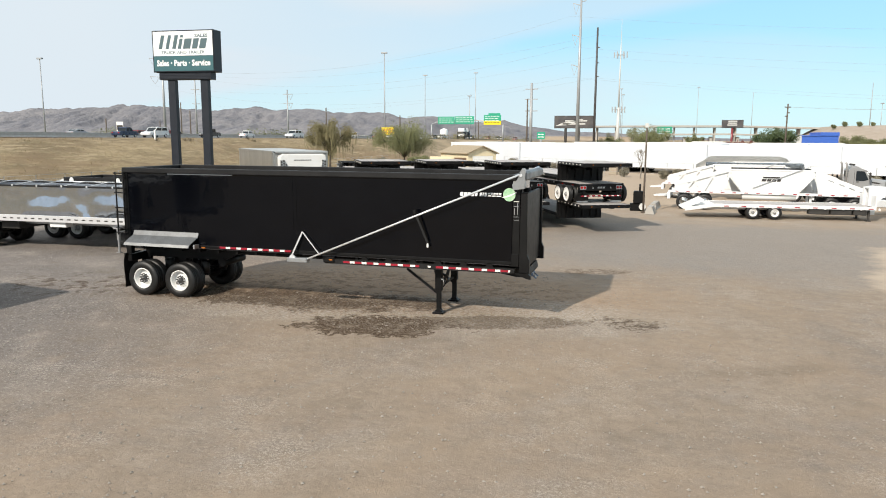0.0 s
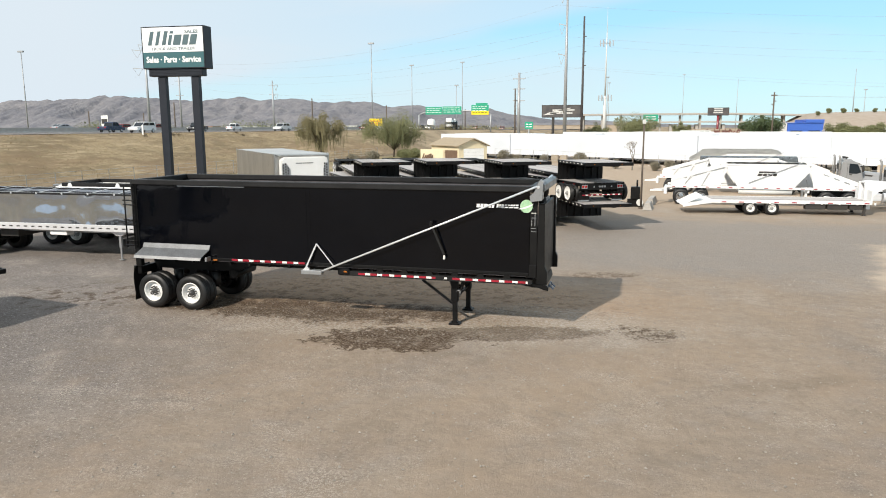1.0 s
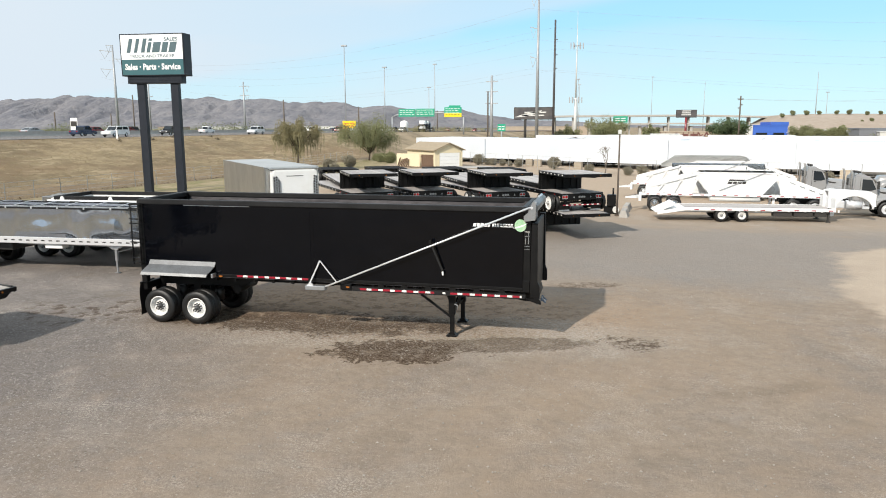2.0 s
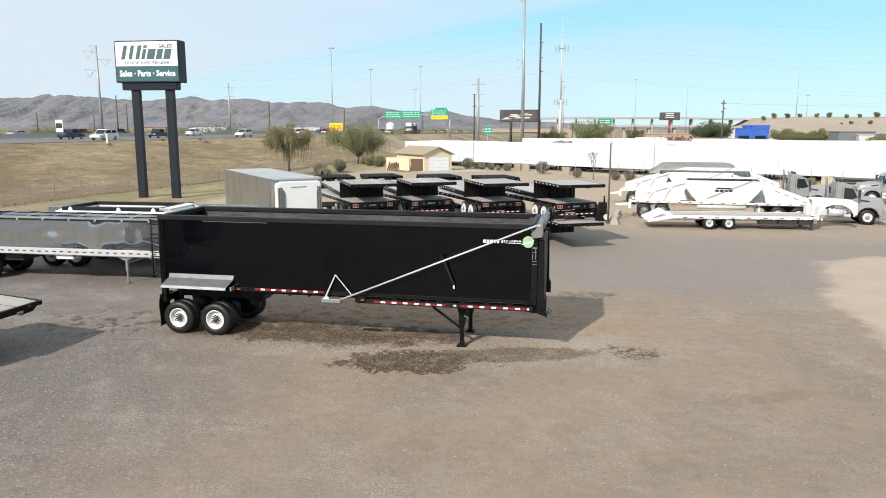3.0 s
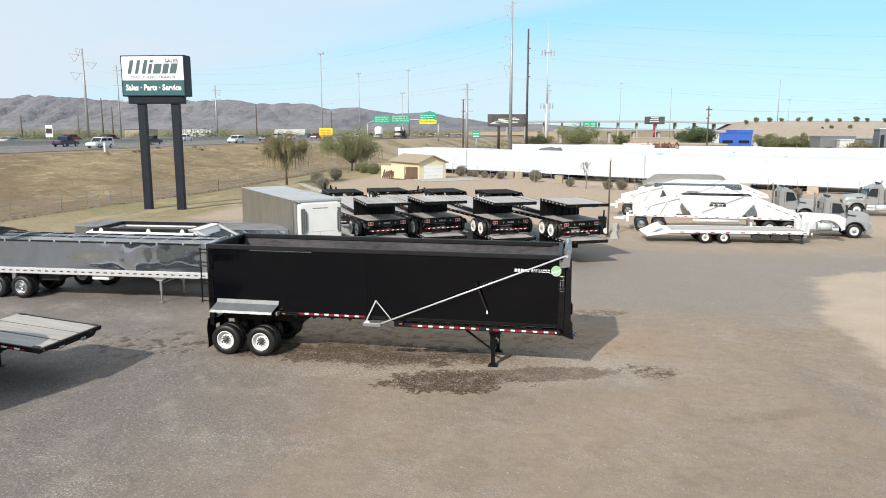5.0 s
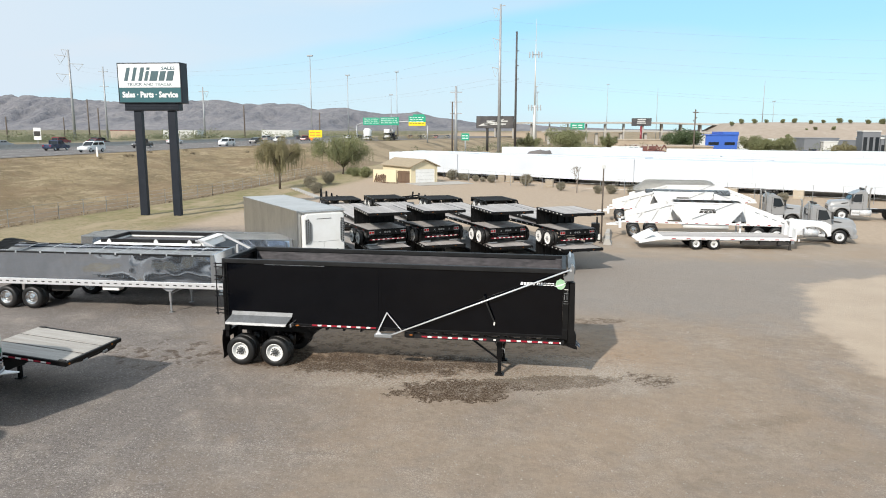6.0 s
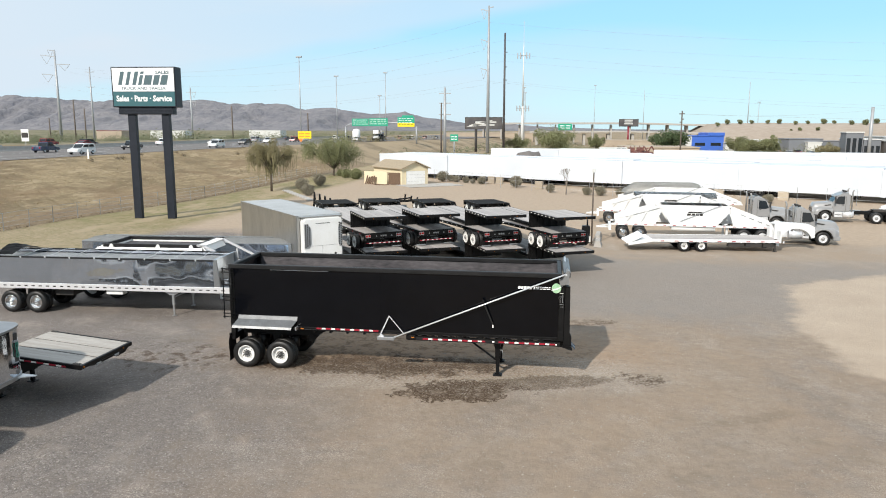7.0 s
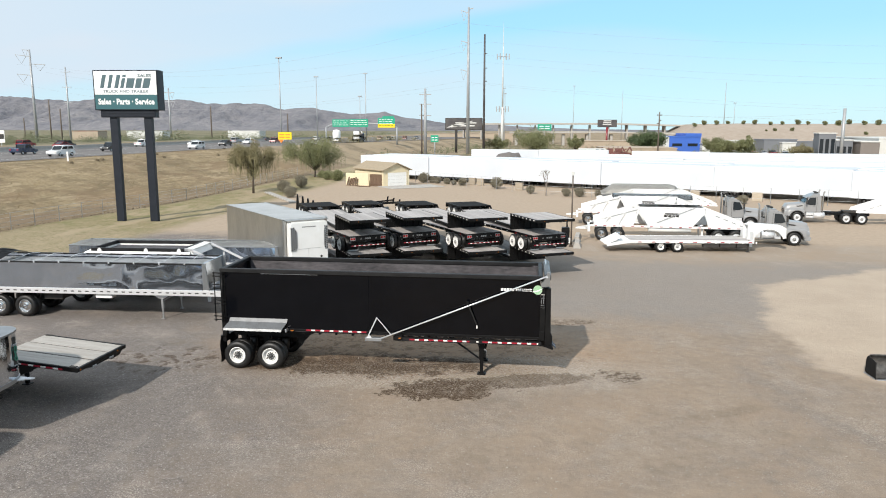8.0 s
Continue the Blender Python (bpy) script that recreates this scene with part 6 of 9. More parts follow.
def tractor(m, label):
    """Front axle at local x = 0, facing +x; near side at y = 0."""
    th = thing("semi_tractor", label, "truck", m, "grey day-cab tractors")
    W = 2.45
    b = B()                                            # hood and wings in one lofted shell
    rws = []
    for x in np.linspace(-0.62, 1.10, 22):
        t = (x + 0.62) / 1.72
        arch = 0.51 + math.sqrt(max(0.0, 0.66 ** 2 - x * x)) if abs(x) < 0.66 else 0.62
        zb = max(arch, 0.62)
        shelf = max(zb + 0.05, 1.24 - 0.16 * smooth(0.72, 1.0, t) + 0.05 * math.sin(math.pi * t))   # top of the wing
        top = 1.88 - 0.17 * t - 0.30 * smooth(0.88, 1.0, t)
        top = max(top, shelf + 0.04)
        wf = 1.20 - 0.16 * smooth(0.82, 1.0, t)                     # half width of the wing
        wh = min(wf - 0.03, 0.92 - 0.08 * t)
        half = [(wf, zb), (wf + 0.01, (zb + shelf) / 2), (wf - 0.02, shelf - 0.05), (wf - 0.10, shelf), (wh + 0.03, shelf + 0.02), (wh, shelf + 0.5 * (top - shelf)),
                (wh * 0.93, top - 0.09), (wh * 0.78, top - 0.02), (wh * 0.4, top)]
        rws.append([(x, W / 2 - w, z) for w, z in half] + [(x, W / 2 + w, z) for w, z in half[::-1]])
    sheet(b, rws)
    b.faces.new([b.verts.new(p) for p in rws[-1]])
    for f in b.faces:
        f.smooth = True
    part("hood", b, GREY_CAB, th)
    b = B()
    prism(b, [(W / 2 - 0.50, 0.72), (W / 2 + 0.50, 0.72), (W / 2 + 0.56, 1.18), (W / 2 + 0.36, 1.24), (W / 2 - 0.36, 1.24), (W / 2 - 0.56, 1.18)], 1.09, 1.13, "x")
    grl = part("grille", b, DARK, th)
    for k in range(5):
        b = B()
        box(b, 1.13, 1.14, W / 2 - 0.5, W / 2 + 0.5, 0.77 + 0.09 * k, 0.80 + 0.09 * k)
        part("grille_bar", b, CHROME, grl)
    for y in (0.20, W - 0.50):
        b = B()
        prism(b, [(0.80, 0.92), (1.08, 0.90), (1.12, 1.04), (0.96, 1.16), (0.80, 1.12)], y, y + 0.30)
        bevelled(b, 0.03)
        part("headlight", b, GLASS_PALE, th, "clear headlight")
    for y in (0.03, W - 0.67):                          # dark wheel wells
        b = B()
        pts = [(0.63 * math.cos(a), 0.51 + 0.63 * math.sin(a)) for a in np.linspace(math.pi * 0.98, 0.02, 12)]
        pts += [(0.60 * math.cos(a), 0.51 + 0.60 * math.sin(a)) for a in np.linspace(0.02, math.pi * 0.98, 12)]
        prism(b, pts, y + 0.02, y + 0.64)
        part("wheel_well", b, DARK, th)
    b = B()
    prism(b, [(0.70, 0.40), (1.05, 0.36), (1.20, 0.48), (1.20, 0.66), (1.10, 0.74), (0.70, 0.66)], 0.06, W - 0.06)
    bevelled(b, 0.05)
    part("bumper", b, GREY_CAB, th)
    b = B()                                            # cab
    prism(b, [(-2.0, 0.98), (-0.62, 0.98), (-0.55, 1.30), (-0.56, 1.84), (-0.92, 2.46), (-1.14, 2.62), (-1.5, 2.68), (-1.92, 2.64), (-2.0, 2.5)], 0.14, W - 0.14)
    bevelled(b, 0.07)
    cab = part("cab", b, GREY_CAB, th)
    for y, s in ((0.132, -1), (W - 0.132, 1)):
        b = B()
        prism(b, [(-1.52, 1.72), (-1.0, 1.70), (-0.70, 1.80), (-0.98, 2.40), (-1.52, 2.44)], min(y, y + s * 0.008), max(y, y + s * 0.008))
        part("side_window", b, GLASS, cab, "dark side window")
        b = B()
        prism(b, [(-1.64, 1.05), (-1.62, 1.05), (-1.62, 2.5), (-1.64, 2.5)], min(y, y + s * 0.006), max(y, y + s * 0.006))
        part("door_gap", b, DARK, cab)
        b = B()
        box(b, -1.48, -1.32, min(y, y + s * 0.04), max(y, y + s * 0.04), 1.62, 1.67)
        part("door_handle", b, DARK, cab)
        b = B()
        bar(b, (-0.75, y + s * 0.02, 2.3), (-0.68, y + s * 0.32, 2.2), 0.03, 0.03)
        box(b, -0.74, -0.62, min(y + s * 0.25, y + s * 0.47), max(y + s * 0.25, y + s * 0.47), 1.85, 2.35, 0.03)
        part("mirror", b, DARK, cab)
    b = B()
    v = [b.verts.new(p) for p in ((-0.575, 0.28, 1.90), (-0.575, W - 0.28, 1.90), (-0.885, W - 0.34, 2.43), (-0.885, 0.34, 2.43))]
    b.faces.new(v)
    bmesh.ops.solidify(b, geom=b.faces[:], thickness=-0.03)
    part("windscreen", b, GLASS, cab)
    b = B()
    prism(b, [(-1.9, 2.64), (-1.2, 2.62), (-1.35, 2.74), (-1.85, 2.77)], 0.5, W - 0.5)
    part("roof_cap", b, GREY_CAB, cab)
    b = B()                                            # beacon bar and horns
    box(b, -1.75, -1.55, 0.55, W - 0.55, 2.80, 2.92, 0.03)
    for yy in (0.75, W - 0.8):
        box(b, -1.68, -1.62, yy, yy + 0.05, 2.72, 2.82)
    part("beacon_bar", b, DARK, cab)
    b = B()
    prism(b, [(-0.86, 2.44), (-0.70, 2.34), (-0.69, 2.37), (-0.88, 2.50)], 0.3, W - 0.3)
    part("sun_visor", b, GREY_CAB, cab)
    b = B()
    box(b, -2.02, -2.003, 0.45, W - 0.45, 1.95, 2.40)
    part("rear_window", b, GLASS, cab)
    for y in (0.16, W - 0.26):
        b = B()
        pipe(b, [(-2.14, y + 0.05, 1.0), (-2.14, y + 0.05, 2.75), (-2.17, y + 0.05, 2.92), (-2.25, y + 0.05, 3.02)], 0.07, 10)
        part("exhaust_pipe", b, HUB_STEEL, th)
    for y in (0.05, W - 0.65):
        b = B()
        tube(b, (-2.35, y + 0.3, 0.75), (-1.45, y + 0.3, 0.75), 0.31, 18)
        part("fuel_tank", b, ARM, th, "polished fuel tank")
    for y in (0.06, W - 0.58):
        b = B()
        box(b, -1.42, -0.72, y, y + 0.52, 0.50, 1.0, 0.03)
        stp = part("step_box", b, ARM, th, "bright tread-plate step box")
        b = B()
        box(b, -1.36, -0.78, y - 0.01 if y < 1 else y + 0.52, y if y < 1 else y + 0.53, 0.70, 0.76)
        part("step", b, DARK, stp)
    b = B()
    box(b, -3.3, -2.45, 0.08, 0.6, 0.55, 1.0, 0.03)
    part("battery_box", b, ARM, th)
    for y, s in ((0.305, 1), (W - 0.305, -1)):
        b = B()
        prism(b, [(-0.46, 1.66), (0.14, 1.58), (0.02, 1.50), (-0.40, 1.55)], min(y, y + s * 0.05), max(y, y + s * 0.05))
        part("hood_vent", b, DARK, th)
    for y in (0.75, 1.57):
        b = B()
        box(b, -6.3, 0.9, y, y + 0.1, 0.75, 1.02)
        part("chassis_rail", b, BLACK_FRAME, th)
    b = B()
    prism(b, [(-5.5, 1.02), (-4.1, 1.02), (-4.0, 1.2), (-5.3, 1.2)], 0.75, 1.7)
    part("fifth_wheel", b, DARK, th)
    wheel(th, 0.0, 0.06, 0.51, 1, RIM_BRIGHT, HUB_FLAT, dual=False)
    wheel(th, 0.0, W - 0.06, 0.51, -1, RIM_BRIGHT, HUB_FLAT, dual=False)
    for x in (-4.2, -5.5):
        wheel(th, x, 0.02, 0.51, 1, RIM_BRIGHT, HUB_FLAT)
        wheel(th, x, W - 0.02, 0.51, -1, RIM_BRIGHT, HUB_FLAT)
        b = B()
        tube(b, (x, 0.4, 0.51), (x, 2.0, 0.51), 0.09, 10)
        part("axle", b, DARK, th)
    b = B()
    tube(b, (0.0, 0.3, 0.51), (0.0, 2.15, 0.51), 0.07, 10)
    part("axle", b, DARK, th)
    return th


# ---------- white belly-dump trailers ----------
def belly_dump(m, label, cover=None, span=(3.9, 8.6), rise=0.14, base=2.98, ends=0.0):
    """Rear at local x = 0, front (king pin end) at x = 12; near side at y = 0."""
    th = thing("belly_dump_trailer", label, "trailer", m, "white belly-dump trailers")
    W = 2.45
    for y, s in ((0.0, 1), (W, -1)):
        ya, yb = min(y, y + s * 0.05), max(y, y + s * 0.05)
        b = B()                                        # hopper side with sloped ends
        prism(b, [(3.85, 3.0), (8.75, 3.0), (8.75, 2.75), (7.75, 1.3), (4.75, 1.3), (3.85, 2.75)], ya, yb)
        part("hopper_side", b, DUSTY_WHITE, th)
        b = B()
        box(b, 3.75, 8.85, ya - 0.03, yb + 0.03, 2.94, 3.06, 0.015)
        part("top_rail", b, DUSTY_WHITE, th)
        b = B()                                        # front wing plate, falling to the coupling
        prism(b, [(8.80, 2.98), (9.15, 2.86), (12.1, 1.62), (12.1, 1.43), (9.15, 1.43), (8.95, 2.1)], ya, yb)
        wing = part("wing_plate", b, DUSTY_WHITE, th)
        for k in range(4):
            b = B()
            x = 9.55 + k * 0.6
            prism(b, [(x, 2.42 - 0.26 * k), (x + 0.34, 2.28 - 0.26 * k), (x + 0.34, 2.20 - 0.26 * k), (x, 2.34 - 0.26 * k)], y - s * 0.004, y + s * 0.004)
            part("slot", b, ALU_DULL, wing)
        b = B()
        prism(b, [(9.12, 2.5), (9.2, 2.5), (9.2, 1.43), (9.12, 1.43)], y - s * 0.05, y)
        part("rib", b, DUSTY_WHITE, wing)
        for pts in ([(3.80, 2.86), (0.35, 1.74), (0.35, 1.92), (3.75, 3.02)], [(0.1, 1.25), (12.2, 1.25), (12.2, 1.42), (0.1, 1.42)]):
            b = B()
            prism(b, pts, ya - 0.02, yb + 0.02)
            part("side_beam", b, DUSTY_WHITE, th)
        for p, q in (((4.6, 1.4), (3.85, 2.8)), ((3.35, 1.42), (3.82, 2.8)), ((3.3, 1.4), (2.75, 2.5)), ((2.7, 2.5), (2.2, 1.4)), ((2.1, 1.4), (1.6, 2.2)), ((1.5, 2.1), (1.05, 1.4)), ((0.4, 1.3), (0.4, 1.9)),
                     ((7.85, 1.4), (8.8, 2.7)), ((9.1, 1.42), (8.85, 2.7))):
            b = B()
            bar(b, (p[0], y + s * 0.03, p[1]), (q[0], y + s * 0.03, q[1]), 0.09, 0.13)
            part("truss_bar", b, DUSTY_WHITE, th)
        b = B()
        yi = y + s * 0.09
        prism(b, [(0.4, 1.43), (3.3, 1.43), (3.72, 2.84), (0.4, 1.80)] if s > 0 else [(0.4, 1.43), (9.0, 1.43), (8.7, 2.9), (3.72, 2.84), (0.4, 1.80)], min(yi, yi + s * 0.02), max(yi, yi + s * 0.02))
        part("rear_plate", b, DUSTY_WHITE, th)
        b = B()
        prism(b, [(0.4, 1.42), (1.3, 1.42), (1.2, 2.0), (0.4, 1.75)], ya, yb)
        part("gusset_plate", b, DUSTY_WHITE, th)
    for x0, z0, x1, z1 in ((3.45, 2.95, 4.55, 1.3), (8.85, 2.95, 7.85, 1.3)):
        b = B()
        v = [b.verts.new(p) for p in ((x0, 0.05, z0), (x0, W - 0.05, z0), (x1, W - 0.05, z1), (x1, 0.05, z1))]
        b.faces.new(v)
        bmesh.ops.solidify(b, geom=b.faces[:], thickness=0.04)
        part("hopper_end", b, DUSTY_WHITE, th)
    b = B()                                            # round-backed inner shell seen over the side
    rws = []
    for t in np.linspace(0, 1, 15):                    # the ends fall off where they are rounded
        k = 1 - ends * (smooth(0.16, 0.0, t) + smooth(0.9, 1.0, t))
        rws.append([(span[0] + (span[1] - span[0]) * t, W / 2 - 1.12 * math.cos(a), base + rise * k * math.sin(a)) for a in np.linspace(0, math.pi, 13)])
    sheet(b, rws)
    bmesh.ops.solidify(b, geom=b.faces[:], thickness=0.03)
    for f in b.faces:
        f.smooth = True
    part("hopper_cover", b, cover or LIGHT_WALL, th, "rounded cover")
    for i in range(5):
        b = B()
        bar(b, (4.2 + i, 0.3, base + rise * 0.75), (4.2 + i, W - 0.3, base + 0.02 + rise * 0.75), 0.06, 0.05)
        part("cover_bow", b, GALV, th)
    b = B()
    prism(b, [(4.5, 1.3), (7.9, 1.3), (7.7, 0.85), (4.7, 0.85)], 0.35, W - 0.35)
    part("discharge_gate", b, DUSTY_WHITE, th)
    b = B()
    tube(b, (4.6, 0.1, 1.02), (7.8, 0.1, 1.02), 0.16, 14)
    part("air_tank", b, LIGHT_WALL, th)
    for x0, x1, z0, z1 in ((5.75, 6.75, 2.42, 2.54), (5.68, 5.95, 2.2, 2.38), (6.0, 6.25, 2.2, 2.38), (6.3, 6.55, 2.2, 2.38), (6.6, 6.82, 2.2, 2.38)):
        b = B()                                        # painted mark as plain blocks
        prism(b, [(x0, z0), (x1, z0), (x1 + 0.05, z1), (x0 + 0.05, z1)], -0.012, -0.002)
        part("painted_mark", b, DARK, th)
    for i in range(16):
        b = B()
        box(b, 0.4 + i * 0.72, 0.62 + i * 0.72, -0.03, -0.022, 1.30, 1.36)
        part("tape", b, RED_TAPE, th)
    b = B()
    bar(b, (5.2, -0.06, 1.7), (8.4, -0.06, 3.25), 0.03, 0.04)
    part("crank_rod", b, GALV, th)
    for x in (1.0, 2.3):
        wheel(th, x, 0.02, 0.51, 1, RIM_ALU, HUB_ALU)
        wheel(th, x, W - 0.02, 0.51, -1, RIM_ALU, HUB_ALU)
        b = B()
        tube(b, (x, 0.4, 0.51), (x, 2.0, 0.51), 0.08, 10)
        box(b, x - 0.3, x + 0.3, 0.7, 0.9, 0.5, 1.25)
        box(b, x - 0.3, x + 0.3, 1.55, 1.75, 0.5, 1.25)
        part("axle", b, DARK, th)
    for y in (0.3, 1.9):
        b = B()
        box(b, 8.6, 8.75, y, y + 0.15, 0.35, 1.3, 0.01)
        part("landing_leg", b, DUSTY_WHITE, th)
    b = B()
    box(b, -0.1, 0.1, 0.05, W - 0.05, 0.75, 1.25, 0.02)
    part("rear_sill", b, DUSTY_WHITE, th)
    b = B()
    bar(b, (0.0, 0.4, 1.0), (-1.0, 1.2, 0.9), 0.12, 0.12)
    bar(b, (0.0, 2.0, 1.0), (-1.0, 1.2, 0.9), 0.12, 0.12)
    part("tow_frame", b, DUSTY_WHITE, th)
    for o in th.children:                              # a low-built body over full-size wheels
        if not o.name.startswith(("wheel", "axle")):
            o.matrix_basis = Matrix.Diagonal((1, 1, 0.9, 1))
    return th


bd1 = belly_dump(pose(15.4, 33.4, 0, 0, 0, -3.5), "white belly-dump trailer with triangular end trusses, coupled to a tractor")
tr1 = tractor(pose(30.7, 32.3, 0, 0, 0, -3.5), "silver-grey day-cab semi tractor with chrome tanks")
belly_dump(pose(15.1, 42.9, 0, 0, 0, -3.5), "white belly-dump trailer under a shiny rolled metal cover", CHROME_DULL, (3.2, 10.2), 0.46, 2.72)
copy_thing(tr1, pose(30.1, 41.3, 0, 0, 0, -3.5))
belly_dump(pose(17.3, 51.0, 0, 0, 0, -3.5), "white belly-dump trailer under a long rounded grey cover", TANK_GREY, (0.7, 8.7), 1.15, 2.4, 0.75)
copy_thing(tr1, pose(36.4, 49.4, 0, 0, 0, 171))
copy_thing(bd1, pose(53.2, 46.4, 0, 0, 0, 171))

# ---------- white gooseneck flatbed ----------
gf = thing("gooseneck_trailer", "white gooseneck flatbed trailer with a grey plank deck and dovetail", "trailer", pose(16.25, 27.75, 0, 0, 0, 5))
GL, GW, GZ = 10.4, 2.5, 0.86
for i in range(6):
    b = B()
    y = 0.08 + i * (GW - 0.16) / 6
    box(b, 1.7, GL, y + 0.006, y + (GW - 0.16) / 6 - 0.006, GZ - 0.035, GZ, 0.004)
    part("plank", b, PLANK_DECK, gf)
for y0, y1 in ((0.0, 0.075), (GW - 0.075, GW)):
    b = B()
    prism(b, [(0.0, 0.42), (1.7, GZ - 0.17), (GL, GZ - 0.17), (GL, GZ + 0.02), (1.7, GZ + 0.02), (0.0, 0.62)], y0, y1)
    part("side_rail", b, DUSTY_WHITE, gf)
for y in (0.1, GW / 2 + 0.02):
    b = B()
    prism(b, [(0.0, 0.52), (1.68, GZ - 0.06), (1.68, GZ), (0.0, 0.58)], y, y + GW / 2 - 0.14)
    part("dovetail_plate", b, DUSTY_WHITE, gf)
    b = B()
    prism(b, [(-0.12, 0.55), (0.0, 0.5), (1.1, 1.05), (1.05, 1.14)], y + 0.1, y + GW / 2 - 0.24)
    part("ramp", b, DUSTY_WHITE, gf)
for y in (0.75, 1.6):
    b = B()
    prism(b, [(1.2, 0.5), (GL, 0.5), (GL, GZ - 0.04), (1.7, GZ - 0.04)], y, y + 0.13)
    part("chassis_rail", b, DUSTY_WHITE, gf)
    b = B()
    arch = [(GL + 1.35 - 1.12 * math.cos(a), 0.62 + 0.98 * math.sin(a)) for a in np.linspace(0.0, math.pi * 0.86, 12)]
    prism(b, [(GL - 0.15, 0.35), (GL + 0.23, 0.35)] + arch + [(GL + 2.42, 0.95), (GL + 2.62, 0.95), (GL + 2.58, 1.70), (GL + 2.3, 1.84), (GL + 0.3, 1.98), (GL - 0.15, 1.92)], y, y + 0.14)
    part("neck_beam", b, DUSTY_WHITE, gf)
b = B()
prism(b, [(GL - 0.1, 1.86), (GL + 0.3, 1.95), (GL + 2.3, 1.81), (GL + 2.3, 1.86), (GL + 0.3, 2.0), (GL - 0.1, 1.94)], 0.78, 1.7)
part("neck_plate", b, DUSTY_WHITE, gf)
b = B()
box(b, GL - 0.02, GL + 0.06, 0.0, GW, GZ - 0.2, GZ + 0.65, 0.02)
part("headboard", b, DUSTY_WHITE, gf)
b = B()
tube(b, (GL + 2.52, GW / 2, 0.75), (GL + 2.52, GW / 2, 1.6), 0.07, 12)
bar(b, (GL + 2.52, 0.8, 1.5), (GL + 2.52, 1.7, 1.5), 0.12, 0.16)
part("coupler", b, DARK, gf)
for y in (0.25, GW - 0.37):
    b = B()
    box(b, GL - 0.3, GL - 0.18, y, y + 0.12, 0.04, 0.9, 0.01)
    box(b, GL - 0.37, GL - 0.11, y - 0.06, y + 0.18, 0.0, 0.04)
    part("landing_leg", b, DARK, gf)
for x in (3.85, 5.05):
    wheel(gf, x, 0.02, 0.40, 1, s=0.78)
    wheel(gf, x, GW - 0.02, 0.40, -1, s=0.78)
    b = B()
    tube(b, (x, 0.3, 0.4), (x, 2.2, 0.4), 0.06, 10)
    part("axle", b, DARK, gf)
for x0, x1 in ((6.9, 8.0), (8.1, 9.2), (9.3, 10.0)):
    b = B()
    box(b, x0, x1, 0.1, 0.5, 0.36, 0.66, 0.02)
    part("toolbox", b, DARK, gf)
for i in range(9):
    b = B()
    x = 2.2 + i * 0.98
    box(b, x, x + 0.26, -0.004, 0.0, GZ - 0.14, GZ - 0.08)
    part("tape", b, RED_TAPE, gf, "red reflective strip")
for i in range(10):
    b = B()
    x = 2.0 + i * 0.95
    box(b, x, x + 0.1, -0.05, 0.0, GZ - 0.2, GZ - 0.06, 0.01)
    part("stake_pocket", b, DUSTY_WHITE, gf)

# ---------- rows of white van trailers ----------
def van(m, tall=4.1, length=16.0):
    th = thing("van_trailer", "long plain white box van trailer parked in a row", "trailer", m, "parked white van trailers")
    W = 2.6
    b = B()
    box(b, 0, length, 0, W, 0.88, tall, 0.03)
    part("body", b, WHITE_VAN, th)
    for y in (-0.012, W):
        b = B()
        box(b, 0, length, y, y + 0.012, 0.82, 0.95)
        part("bottom_rail", b, WHITE_VAN, th)
        b = B()
        box(b, 0, length, y, y + 0.012, tall - 0.12, tall - 0.01)
        part("top_rail", b, WHITE, th)
    for i in range(1, 7):
        b = B()
        x = i * length / 7
        box(b, x, x + 0.03, -0.006, 0.0, 1.0, tall - 0.13)
        part("panel_seam", b, RAIL_SILVER, th)
    for x in (1.4, 2.7):
        wheel(th, x, 0.03, 0.51, 1, RIM_IN, HUB_BLACK_PLAIN)
        wheel(th, x, W - 0.03, 0.51, -1, RIM_IN, HUB_BLACK_PLAIN)
    b = B()
    box(b, 0.4, 4.0, 0.7, 1.9, 0.6, 1.18)
    part("bogie", b, DARK, th)
    for y in (0.4, 2.05):
        b = B()
        box(b, length - 3.2, length - 3.05, y, y + 0.15, 0, 1.2, 0.01)
        part("landing_leg", b, DARK, th)
    return th


ROW = math.degrees(math.atan2(-21.5, 36.0))


def row_of_vans(x, y, turn, n, skip=()):
    global first_van
    for i in range(n):
        if i in skip:
            continue
        m = pose(x, y, 0, 0, 0, turn) @ pose(i * 16.0, 0.22 * math.sin(i * 2.3 + y), 0) @ Matrix.Diagonal((1, 1, 1 + 0.018 * math.sin(i * 3.7 + x), 1))
        if first_van is None:
            first_van = van(m)
        else:
            copy_thing(first_van, m)


first_van = None
row_of_vans(-20.2, 106.5, ROW, 6)
row_of_vans(-18.5, 109.4, ROW, 6)
row_of_vans(-16.8, 112.3, ROW, 6)
row_of_vans(-2.0, 121.0, -12, 6, skip=(0,))
row_of_vans(-3.0, 148.5, -7.5, 2)
row_of_vans(33.0, 137.5, -17, 4)
row_of_vans(20.0, 100.0, -20, 4)

